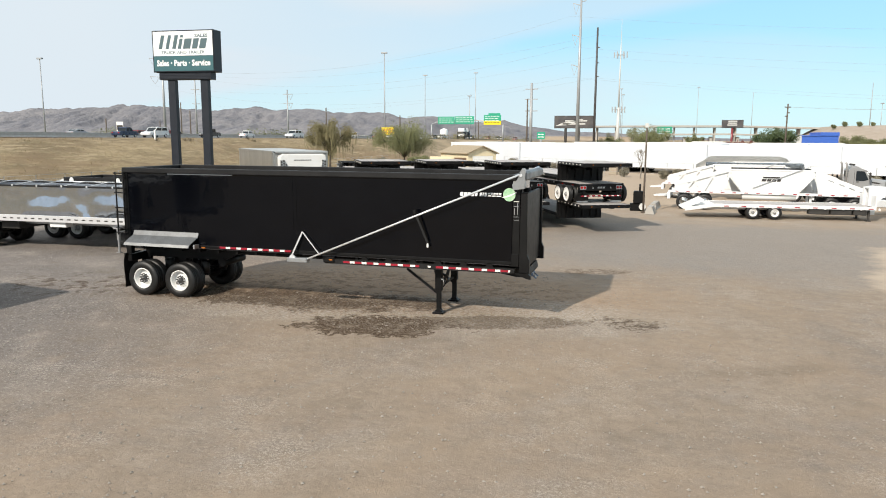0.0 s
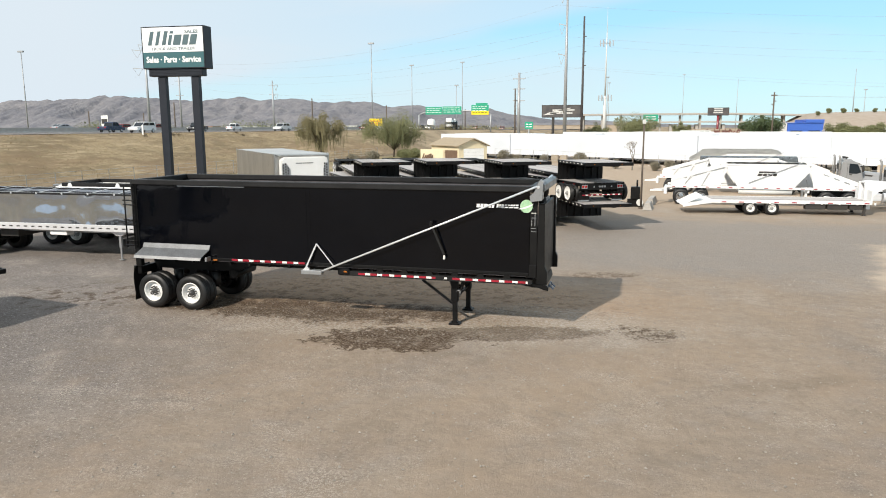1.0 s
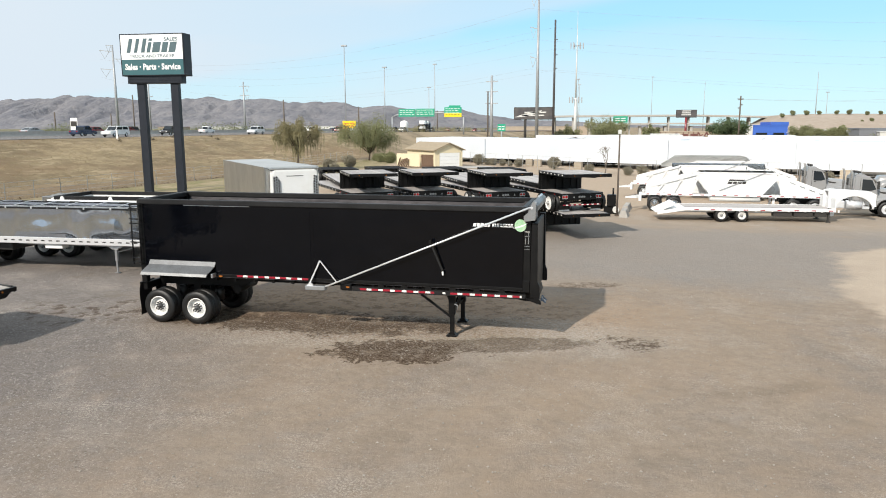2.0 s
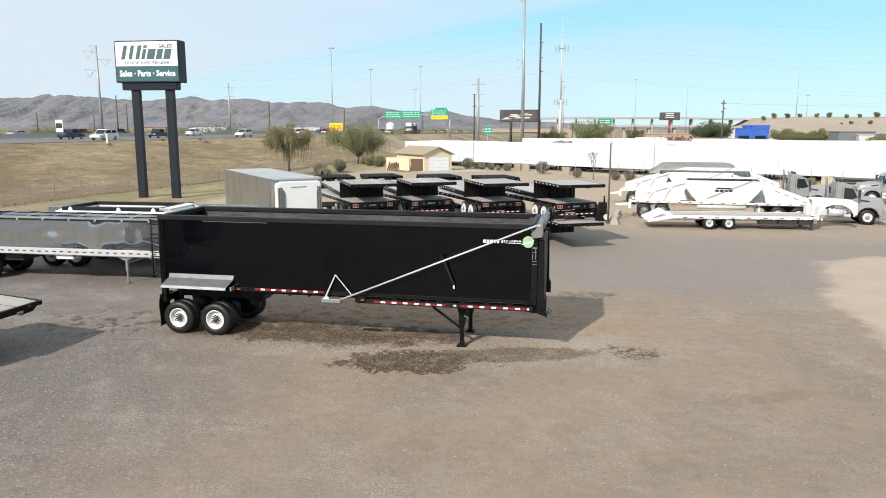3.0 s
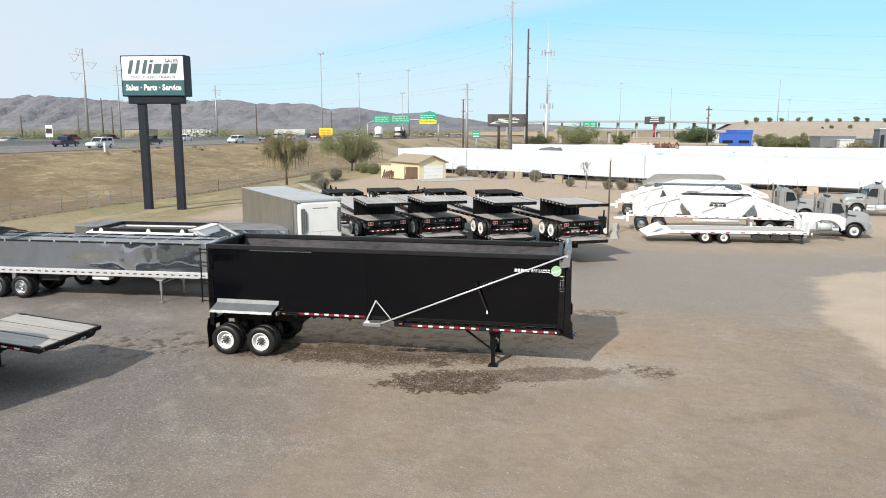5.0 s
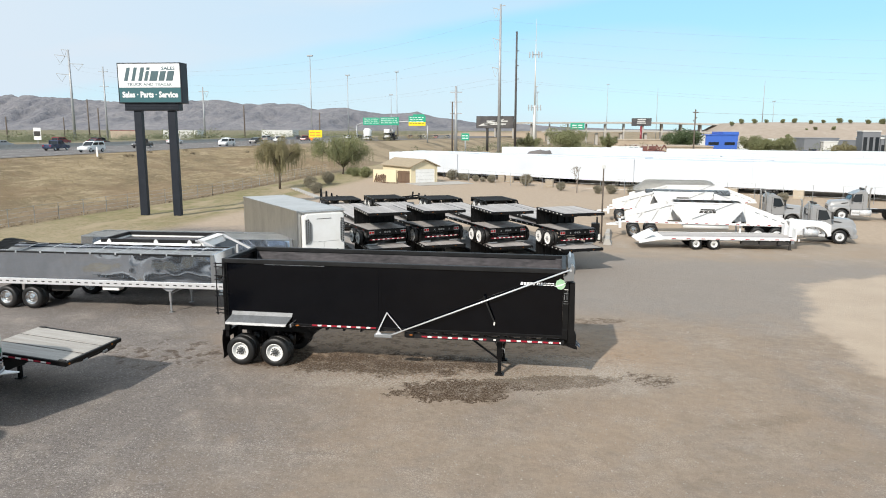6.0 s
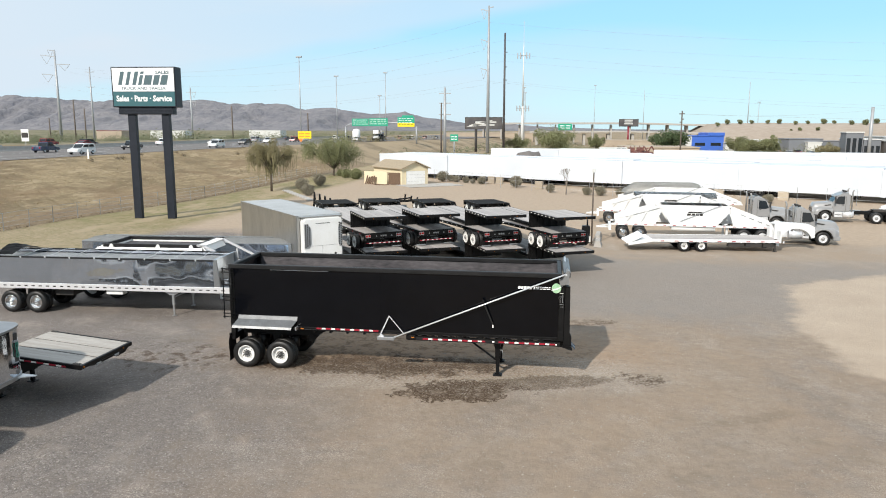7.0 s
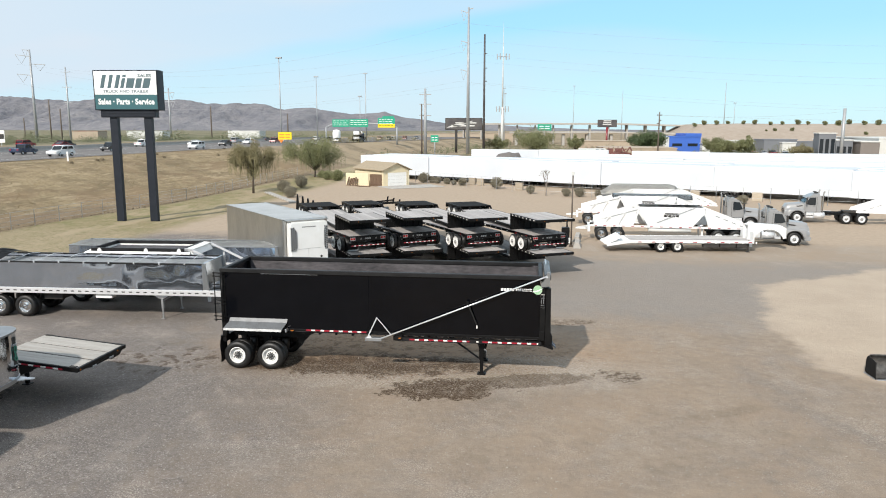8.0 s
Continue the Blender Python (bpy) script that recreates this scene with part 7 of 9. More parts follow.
# ---------- small house with a garage ----------
hs = thing("garage_building", "small cream stucco garage with a tan shingle roof", "building", pose(-11.5, 84.2, 0, 0, 0, 42))
GWD, GD, GH = 4.7, 9.0, 2.5
b = B()
box(b, 0, GWD, 0.0, GD, 0, GH)
prism(b, [(0, GH), (GWD, GH), (GWD / 2, GH + 0.95)], 0.0, GD)
part("wall", b, CREAM, hs)
for s in (-1, 1):
    b = B()
    e = GWD / 2 + s * (GWD / 2 + 0.35)
    prism(b, [(GWD / 2, GH + 1.0), (e, GH - 0.10), (e, GH + 0.02), (GWD / 2, GH + 1.12)], -0.4, GD + 0.4)
    part("roof", b, SHINGLE, hs)
b = B()
box(b, 0.75, GWD - 0.55, -0.035, -0.003, 0.02, 2.1)
door = part("garage_door", b, WHITE, hs, "white sectional garage door")
for i in range(1, 4):
    b = B()
    box(b, 0.75, GWD - 0.55, -0.04, -0.034, i * 0.52, i * 0.52 + 0.02)
    part("door_seam", b, ALU_DULL, door)
b = B()
for p in (((0.62, 0), (0.75, 0), (0.75, 2.23), (0.62, 2.23)), ((GWD - 0.55, 0), (GWD - 0.42, 0), (GWD - 0.42, 2.23), (GWD - 0.55, 2.23)), ((0.75, 2.1), (GWD - 0.55, 2.1), (GWD - 0.55, 2.23), (0.75, 2.23))):
    prism(b, list(p), -0.06, -0.003)
part("door_trim", b, CREAM, hs)
gt = thing("timber_gate", "brown timber gate beside the cream garage", "gate", pose(-11.75, 84.5, 0, 0, 0, 160))
for i in range(9):
    b = B()
    box(b, 0.05 + i * 0.24, 0.27 + i * 0.24, 0, 0.04, 0.05, 1.85)
    part("board", b, BROWN_GATE, gt)
for z in (0.3, 1.5):
    b = B()
    box(b, 0.05, 2.25, 0.041, 0.09, z, z + 0.12)
    part("ledge", b, BROWN_GATE, gt)
fw = B()
box(fw, 2.35, 6.6, 0, 0.2, 0, 1.95, 0.02)
one("garden_wall", fw, CREAM, "cream stucco garden wall beside the garage", "wall", pose(-11.75, 84.5, 0, 0, 0, 160), kind="structure")
random.seed(8)
for i in range(6):
    b = B()
    bar(b, (0, 0, 0.02), (0.16 + 0.1 * random.random(), 0.45, 1.1 + 0.25 * random.random()), 0.24, 0.07)
    one("timber_scrap", b, BROWN_GATE, "old brown board leaning by the garden wall", "board", pose(-17.7 + i * 0.30, 86.0 - i * 0.13, 0, 0, 0, -20 + 14 * random.random()), "scrap boards")
for i in range(3):
    b = B()
    box(b, -0.9, 0.9, -0.12, 0.12, 0.0, 0.1, 0.01)
    one("timber_scrap", b, BROWN_GATE, "old brown board lying on bare dirt", "board", pose(-15.4 + 0.5 * i, 84.5 - 0.25 * i, 0.02, 0, 0, -25 + 12 * i), "scrap boards")
b = B()
box(b, 0, 9, 0, 5.0, 0.0, 0.09, 0.02)
one("driveway_slab", b, CONCRETE, "pale concrete slab before the garage door", "slab", pose(-9.4, 79.8, 0, 0, 0, 36), kind="structure")
b = B()
box(b, 0, 15.3, 0, 0.8, 0.0, 0.16, 0.02)
one("kerb", b, CONCRETE, "straight pale concrete kerb in the yard", "kerb", pose(-25.7, 71.4, 0, 0, 0, -58), kind="structure")

# ---------- lamp post, low wall, jacks ----------
lp = thing("lamp_post", "dark slim lamp post with a small white head", "lamp post", pose(13.82, 30.0, 0))
b = B()
tube(b, (0, 0, 0), (0, 0, 5.35), 0.07, 12, 0.05)
box(b, -0.15, 0.15, -0.15, 0.15, 0, 0.08, 0.01)
part("pole", b, WOOD_POLE, lp)
b = B()
box(b, -0.11, 0.11, -0.11, 0.11, 5.35, 5.62, 0.02)
part("head", b, LIGHT_WALL, lp)
b = B()
prism(b, [(-0.3, 0), (0.3, 0), (0.15, 0.45), (-0.15, 0.45)], 0.0, 1.6, "y")
one("concrete_barrier", b, CONCRETE, "short weathered concrete barrier by the lamp post", "barrier", pose(14.2, 29.0, 0, 0, 0, -5))
b = B()
prism(b, [(-0.3, 0), (0.3, 0), (0.15, 0.4), (-0.15, 0.4)], 0.0, 2.6, "y")
one("concrete_barrier", b, CONCRETE, "low weathered concrete barrier beside the stacked trailers", "barrier", pose(14.4, 32.3, 0, 0, 0, -6))
mj = thing("yard_jack", "black yard jack with a white wheel by the barrier", "jack", pose(13.45, 31.2, 0))
b = B()
box(b, -0.3, 0.3, -0.3, 0.3, 0.5, 1.3, 0.04)
tube(b, (0.1, 0, 1.3), (0.1, 0, 1.75), 0.06, 10)
box(b, -0.5, 0.4, -0.2, 0.2, 0.0, 0.5, 0.03)
part("body", b, BLACK_FRAME, mj)
b = B()
tube(b, (0.3, -0.35, 0.3), (0.3, -0.22, 0.3), 0.22, 16)
part("wheel", b, LIGHT_WALL, mj)

# ---------- loader bucket at the yard's edge ----------
lbk = thing("loader_bucket", "black loader bucket with worn edges standing on pale sand", "loader bucket", pose(22.83, 1.60, 0, 0, 0, 92))
b = B()
back = [(0.48 + 0.30 * math.sin(a), 0.36 - 0.36 * math.cos(a)) for a in np.linspace(0, 2.5, 13)]
inner = [(0.48 + 0.27 * math.sin(a), 0.36 - 0.33 * math.cos(a)) for a in np.linspace(2.5, 0, 13)]
tip = (back[-1][0] - 0.16, back[-1][1] + 0.13)
prism(b, [(0.0, 0.0)] + back + [tip, (tip[0] - 0.02, tip[1] - 0.03)] + inner + [(0.0, 0.03)], -1.8, 0)
for f in b.faces:
    f.smooth = False
part("shell", b, BUCKET_PAINT, lbk)
for y in (-1.84, 0.0):
    b = B()
    prism(b, [(-0.04, 0.0), (0.50, 0.0), (0.70, 0.10), (0.66, 0.62), (0.55, 0.70), (0.04, 0.60)], y, y + 0.04)
    part("side_plate", b, BLACK_DECK, lbk)
b = B()
box(b, -0.06, 0.72, 0.042, 0.075, 0.0, 0.05, 0.008)
part("wear_strip", b, GALV, lbk, "bare steel wear strip")
b = B()
prism(b, [(-0.14, 0.0), (0.06, 0.0), (0.06, 0.03), (-0.10, 0.03)], -1.8, -0.003)
part("cutting_edge", b, GALV, lbk, "bare steel cutting edge")

# ---------- low black trailers behind the stacks ----------
lb = thing("lowboy_trailer", "low black equipment trailer with upright ramps, parked on sand", "trailer", pose(-12.0, 43.0, 0, 0, 0, 12))
b = B()
box(b, 0, 9.2, 0, 2.4, 0.72, 0.95, 0.03)
part("deck", b, BLACK_FRAME, lb)
for i in range(4):
    b = B()
    x = 0.3 + i * 0.5
    prism(b, [(x - 0.17, 0.95), (x + 0.17, 0.95), (x + 0.15, 1.5), (x + 0.07, 2.45 - 0.2 * i), (x - 0.05, 2.5 - 0.2 * i), (x - 0.12, 1.5)], 0.1, 0.3)
    part("ramp", b, BLACK_FRAME, lb)
b = B()
for y in (0.1, 2.2):
    bar(b, (3.0, y, 0.95), (9.6, y, 1.65), 0.1, 0.14)
bar(b, (7.0, 0.1, 1.4), (10.6, 1.2, 1.5), 0.1, 0.14)
bar(b, (7.0, 2.2, 1.4), (10.6, 1.2, 1.5), 0.1, 0.14)
part("tongue_frame", b, BLACK_FRAME, lb)
for i in range(3):
    b = B()
    bar(b, (9.0 + i * 0.6, 1.2, 1.5), (9.1 + i * 0.6, 1.2, 2.1 - 0.15 * i), 0.16, 0.16)
    part("jack", b, BLACK_FRAME, lb)
for x in (3.2, 4.2):
    wheel(lb, x, -0.1, 0.42, 1, s=0.82, dual=False)
    wheel(lb, x, 2.5, 0.42, -1, s=0.82, dual=False)
# ---------- trees, shrubs, grass, fence ----------
def leaf_cloud(bm, clumps, n, size, rnd, droop=0.0):
    """Small leaf blades round the given clump centres (x, y, z, radius)."""
    for i in range(n):
        cx, cy, cz, cr = clumps[rnd.randrange(len(clumps))]
        while True:
            d = Vector((rnd.uniform(-1, 1), rnd.uniform(-1, 1), rnd.uniform(-1, 1)))
            if d.length < 1:
                break
        c = Vector((cx, cy, cz)) + d * cr
        if droop:
            c.z -= droop * cr * (d.x * d.x + d.y * d.y)
        u = Vector((rnd.uniform(-1, 1), rnd.uniform(-1, 1), rnd.uniform(-1, 0.4) - droop)).normalized()
        w = u.orthogonal().normalized()
        w = (w * math.cos(i) + u.cross(w) * math.sin(i)) * size * rnd.uniform(0.3, 0.6)
        u = u * size * rnd.uniform(0.7, 1.5)
        v = [bm.verts.new(q) for q in (c - w * 0.5, c + u * 0.5 - w, c + u, c + u * 0.5 + w)]
        bm.faces.new(v)


def tree(name, label, x, y, high, spread, leaf, n, seed, stem=0.3, droop=0.0, size=0.22, z=0.0):
    rnd = random.Random(seed)
    th = thing(name, label, "tree", pose(x, y, z))
    b = B()
    clumps = []
    top = high * stem
    lean = Vector((rnd.uniform(-0.1, 0.1), rnd.uniform(-0.1, 0.1), 1)) * top
    tube(b, (0, 0, -0.15), lean, 0.024 * high, 9, 0.017 * high)
    for i in range(8):
        a = 2 * math.pi * i / 8 + rnd.uniform(-0.3, 0.3)
        r = spread * rnd.uniform(0.35, 0.62)
        mid = lean + Vector((math.cos(a) * r * 0.5, math.sin(a) * r * 0.5, (high - top) * rnd.uniform(0.25, 0.45)))
        tip = lean + Vector((math.cos(a) * r, math.sin(a) * r, (high - top) * rnd.uniform(0.35, 0.85)))
        tube(b, lean * rnd.uniform(0.8, 1.0), mid, 0.012 * high, 7, 0.007 * high)
        tube(b, mid, tip, 0.007 * high, 6, 0.003 * high)
        for k in range(4):
            t2 = mid.lerp(tip, rnd.uniform(0.2, 1)) + Vector((rnd.uniform(-1, 1), rnd.uniform(-1, 1), rnd.uniform(-0.6, 0.8))) * spread * 0.17
            tube(b, mid.lerp(tip, 0.5), t2, 0.005 * high, 5, 0.002 * high)
            clumps.append((t2.x, t2.y, t2.z, spread * rnd.uniform(0.09, 0.19)))
        clumps.append((tip.x, tip.y, tip.z, spread * rnd.uniform(0.12, 0.2)))
    for i in range(6):                                   # leaders filling the middle of the crown
        a = rnd.uniform(0, 6.28)
        tip = lean + Vector((math.cos(a) * spread * 0.2 * (i > 0), math.sin(a) * spread * 0.2 * (i > 0), (high - top) * (0.96 - 0.11 * i)))
        tube(b, lean * 0.95, tip, 0.010 * high, 7, 0.003 * high)
        for k in range(4):
            q = lean.lerp(tip, rnd.uniform(0.45, 1.0)) + Vector((rnd.uniform(-1, 1), rnd.uniform(-1, 1), rnd.uniform(-0.4, 0.5))) * spread * 0.12
            clumps.append((q.x, q.y, q.z, spread * rnd.uniform(0.12, 0.19)))
    part("trunk", b, BARK, th)
    b = B()
    leaf_cloud(b, clumps, n, size, rnd, droop)
    if droop:                                            # hanging streamers
        for i in range(260):
            cx, cy, cz, cr = clumps[rnd.randrange(len(clumps))]
            px, py = cx + rnd.uniform(-cr, cr), cy + rnd.uniform(-cr, cr)
            long = rnd.uniform(0.8, 2.6)
            for k in range(12):
                q = Vector((px + rnd.uniform(-0.08, 0.08), py + rnd.uniform(-0.08, 0.08), max(0.7, cz - long * k / 12)))
                v = [b.verts.new(q + o) for o in (Vector((-0.03, 0, 0)), Vector((0.03, 0.03, 0.02)), Vector((0.01, 0, -0.26)))]
                b.faces.new(v)
    tagged(part("crown", b, leaf, th, fix=False), kind="stuff")
    return th


tree("willow_tree", "olive drooping tree with a slim trunk on the yard's verge", -27.1, 71.0, 7.2, 4.6, LEAF_WILLOW, 24000, 11, stem=0.36, droop=0.4, size=0.10)
tree("mesquite_tree", "broad dusty green tree with a leaning forked trunk", -28.6, 105.0, 7.5, 9.2, LEAF, 30000, 23, stem=0.18, droop=0.12, size=0.12)

# clipped and wild shrubs
def shrub_mesh(seed, leaf, flat=0.85):
    rnd = random.Random(seed)
    b = B()
    clumps = [(rnd.uniform(-0.4, 0.4), rnd.uniform(-0.4, 0.4), rnd.uniform(0.35, 0.95) * flat, rnd.uniform(0.26, 0.42)) for _ in range(14)]
    clumps += [(0, 0, 0.62 * flat, 0.58)] * 8
    leaf_cloud(b, clumps, 5200, 0.07, rnd)
    for i in range(7):
        c = clumps[i]
        tube(b, (c[0] * 0.1, c[1] * 0.1, -0.05), (c[0] * 0.8, c[1] * 0.8, c[2]), 0.02, 5, 0.008)
    return mesh_of("shrub", b, leaf, False)


SHRUBS = [shrub_mesh(i, LEAF_GREY, 0.8 + 0.1 * i) for i in range(3)]
DARK_SHRUB = shrub_mesh(7, LEAF)
random.seed(5)
for x, y, s in ((-23.3, 72.6, 1.45), (-20.0, 65.5, 1.3), (-23.4, 80.8, 1.6), (-6.6, 93.0, 1.45), (-5.2, 93.6, 0.9), (-4.2, 92.6, 1.0), (-2.4, 90.8, 0.95), (-1.2, 89.6, 0.7), (0.3, 88.4, 1.1), (5.9, 83.0, 1.45), (10.9, 75.2, 1.0), (15.6, 71.8, 0.95),
                (17.3, 71.6, 1.1), (19.8, 71.4, 0.9), (21.4, 71.0, 0.8), (36.0, 64.6, 1.0), (44.0, 63.5, 1.1)):
    i = random.randrange(3)
    tagged(part("shrub", SHRUBS[i], None, None, "", pose(x, y, 0, 0, 0, random.uniform(0, 360)) @ Matrix.Diagonal((s, s, s, 1))),
           "rounded grey-green shrub along the yard fence", "shrub", "shrubs along the fence")
for x, y, s in ((-24.4, 98.6, 1.5), (-21.9, 96.2, 1.7), (-26.8, 103.6, 1.2)):
    tagged(part("shrub", DARK_SHRUB, None, None, "", pose(x, y, 0, 0, 0, random.uniform(0, 360)) @ Matrix.Diagonal((s, s, s, 1))),
           "wild dusty green shrub on bare dirt", "shrub", "wild shrubs")

# leafless small tree before the vans
bt = B()
rnd = random.Random(3)


def twig(b, p, d, r, depth):
    q = p + d
    tube(b, p, q, r, 5, r * 0.7)
    if depth:
        for _ in range(3):
            nd = (d.normalized() + Vector((rnd.uniform(-0.8, 0.8), rnd.uniform(-0.8, 0.8), rnd.uniform(-0.2, 0.6)))).normalized() * d.length * 0.72
            twig(b, q, nd, r * 0.62, depth - 1)


twig(bt, Vector((0, 0, -0.1)), Vector((0.05, 0, 0.95)), 0.05, 4)
one("bare_tree", bt, TWIG, "small leafless pale tree beside the fence", "tree", pose(12.9, 72.2, 0) @ Matrix.Scale(1.35, 4))

# rough dry tufts on the bank and verge
tb = B()
rnd = random.Random(12)
for i in range(7000):
    x, y = rnd.uniform(-56, -33.5), rnd.uniform(8, 125)
    z = ground_z(x, y)
    s = rnd.uniform(0.04, 0.17) * rnd.uniform(0.5, 1.0)
    for k in range(5):
        a = rnd.uniform(0, 6.28)
        c, s2 = math.cos(a) * s * 0.16, math.sin(a) * s * 0.16
        px, py = x + rnd.uniform(-2, 2) * s, y + rnd.uniform(-2, 2) * s
        v = [tb.verts.new(q) for q in ((px - c, py - s2, z - 0.03), (px + c, py + s2, z - 0.03), (px + rnd.uniform(-.6, .6) * s, py + rnd.uniform(-.6, .6) * s, z + s * rnd.uniform(0.8, 1.7)))]
        tb.faces.new(v)
one("dry_grass", tb, DRY_GRASS, "dry straw-coloured tufts of grass on the bank", "grass", kind="stuff", fix=False)
db = B()
tw = B()
WEED_AND_SHADE = mat("dead_weed_and_fence_shade", (0.13, 0.10, 0.065), (0.08, 0.062, 0.042), rough=0.9)
for i in range(9):
    x, y = rnd.uniform(-55, -47), rnd.uniform(62, 125)
    leaf_cloud(db, [(x, y, ground_z(x, y) + 0.14, 0.32), (x + 0.3, y, ground_z(x, y) + 0.1, 0.25)], 160, 0.08, rnd)
for i in range(260):                                     # dark blades added as the shade line along the fence foot
    y = 15 + 95 * i / 260
    x = -34.4 + 3.0 * smooth(33, 60, y) - 0.02 * max(0, y - 60) + rnd.uniform(-0.15, 0.15)
    leaf_cloud(tw, [(x, y, ground_z(x, y) + 0.04, 0.2)], 14, 0.08, rnd)
one("fence_shade_strip", tw, WEED_AND_SHADE, "dark leafy strip standing in for the shade line under the wire fence", "weed", kind="stuff", fix=False)
one("low_weed", db, WEED_AND_SHADE, "small dark scattered weeds on the dry bank", "weed", kind="stuff", fix=False)

# loose stones and clods near the trailer
sb = B()
rnd = random.Random(31)
for i in range(20000):
    x, y = rnd.uniform(-9, 22), rnd.uniform(-19, 9)
    r = rnd.choice((0.008, 0.010, 0.012, 0.016, 0.026)) * rnd.uniform(0.6, 1.3)
    z = ground_z(x, y) + r * 0.3
    v = [sb.verts.new((x + r * a * rnd.uniform(0.7, 1.3), y + r * c * rnd.uniform(0.7, 1.3), z + r * e)) for a, c, e in ((1, 0, 0), (0, 1, 0), (-1, 0, 0), (0, -1, 0), (0, 0, 0.8))]
    for q in range(4):
        sb.faces.new([v[q], v[(q + 1) % 4], v[4]])
STONE = mat("loose_stone", (0.33, 0.295, 0.255), (0.15, 0.13, 0.11), rough=0.9, scale=3, fine=20, where="World")
one("loose_stones", sb, STONE, "small loose stones scattered over the gravel", "stones", kind="stuff")

# wire fence along the foot of the bank, and before the vans
def fence(x0, y0, x1, y1, step, high, label, wires=3):
    th = thing("wire_fence", label, "fence")
    L = math.hypot(x1 - x0, y1 - y0)
    n = int(L / step)
    b = B()
    tube(b, (0, 0, -0.1), (0, 0, high), 0.03, 6)
    me = mesh_of("post", b, GALV)
    for i in range(n + 1):
        t = i / n
        px, py = x0 + (x1 - x0) * t, y0 + (y1 - y0) * t
        part("post", me, None, th, "", pose(px, py, ground_z(px, py)))
    for k in range(wires):
        b = B()
        z = high * (k + 1) / wires - 0.03
        tube(b, (x0, y0, z), (x1, y1, z), 0.012, 5)
        part("wire", b, GALV, th)
    return th


fence(-34.6, 15.0, -34.2, 36.0, 3.0, 1.5, "old galvanised wire fence along the dry bank", 4)
fence(-34.2, 36.0, -31.4, 60.0, 3.0, 1.5, "old galvanised wire fence along the dry bank", 4)
fence(-31.4, 60.0, -33.5, 110.0, 3.0, 1.5, "old galvanised wire fence along the dry bank", 4)
fence(-8.0, 93.6, 13.0, 72.6, 3.0, 1.9, "tall wire fence before the white vans", 3)
fence(13.0, 72.6, 48.0, 62.4, 3.0, 1.9, "tall wire fence before the white vans", 3)
for x, y in ((1.6, 88.0), (3.0, 86.6), (9.2, 78.6), (30.3, 68.4), (31.6, 68.0), (38.6, 65.9)):
    b = B()
    box(b, -0.6, 0.6, 0, 0.4, 0, 1.1, 0.03)
    one("timber_crate", b, PLANK, "tan timber crate under the vans", "crate", pose(x, y + 2.0, 0, 0, 0, -30), "timber crates")
# ---------- traffic ----------
CARS = {}


def car_meshes(kind):
    """Side profiles of a saloon, an estate or a pickup; front towards +x, 4.7 m long."""
    b = B()
    body = [(-2.3, 0.35), (2.25, 0.35), (2.33, 0.6), (2.25, 0.82), (1.2, 0.98), (0.9, 1.02), (-2.0, 1.05), (-2.32, 0.95), (-2.38, 0.6)]
    prism(b, body, 0, 1.8)
    bevelled(b, 0.07)
    bm_body = b
    tops = {"saloon": [(-1.9, 1.03), (1.0, 1.0), (0.3, 1.44), (-0.9, 1.47)], "estate": [(-2.25, 1.03), (1.05, 1.0), (0.4, 1.62), (-1.9, 1.66)],
            "pickup": [(-0.7, 1.03), (1.1, 1.0), (0.55, 1.68), (-0.55, 1.70)]}[kind]
    g = B()
    prism(g, tops, 0.12, 1.68)
    bevelled(g, 0.06)
    r = B()
    a, c = tops[3], tops[2]
    prism(r, [(a[0] - 0.08, a[1] - 0.12), (c[0] + 0.10, c[1] - 0.12), (c[0] - 0.05, c[1] + 0.03), (a[0] + 0.05, a[1] + 0.03)], 0.10, 1.70)
    foot0, foot1 = tops[0], tops[1]
    for y in (0.11, 1.69):                               # pillars, and the raised waistline
        bar(r, (foot1[0], y, foot1[1]), (c[0] + 0.03, y, c[1] - 0.05), 0.06, 0.07)
        bar(r, (foot0[0], y, foot0[1]), (a[0], y, a[1] - 0.05), 0.06, 0.20)
        bar(r, ((foot0[0] + foot1[0]) / 2, y, 1.0), ((a[0] + c[0]) / 2, y, a[1] - 0.05), 0.06, 0.09)
        bar(r, (foot0[0], y, 1.06), (foot1[0], y, 1.04), 0.08, 0.12)
    return bm_body, mesh_of("windows", g, GLASS), r


for kind in ("saloon", "estate", "pickup"):
    CARS[kind] = car_meshes(kind)


def car(x, y, turn, kind, material, colour_word, z=None, s=1.0):
    z = road_level(y) if z is None else z
    word = {"saloon": "saloon car", "estate": "estate car", "pickup": "pickup truck"}[kind]
    th = thing("car", f"{colour_word} {word} on the grey motorway" if z > 1 else f"{colour_word} {word} parked among distant sheds", "car", pose(x, y, z, 0, 0, turn) @ Matrix.Scale(s, 4), "cars on the motorway")
    bb, wm, rr = CARS[kind]
    part("body", bb.copy(), material, th)
    part("glasshouse", wm, None, th, "dark window band")
    part("roof", rr.copy(), material, th)
    for px in (-1.45, 1.42):
        wheel(th, px, -0.02, 0.33, 1, RIM_ALU, HUB_ALU, 0.64, False)
        wheel(th, px, 1.82, 0.33, -1, RIM_ALU, HUB_ALU, 0.64, False)
    for py in (0.12, 1.4):
        b = B()
        box(b, 2.2, 2.32, py, py + 0.28, 0.62, 0.78, 0.02)
        part("headlight", b, LIGHT_WALL, th)
        b = B()
        box(b, -2.37, -2.28, py, py + 0.28, 0.7, 0.9, 0.02)
        part("tail_light", b, RED_LENS, th)
    return th


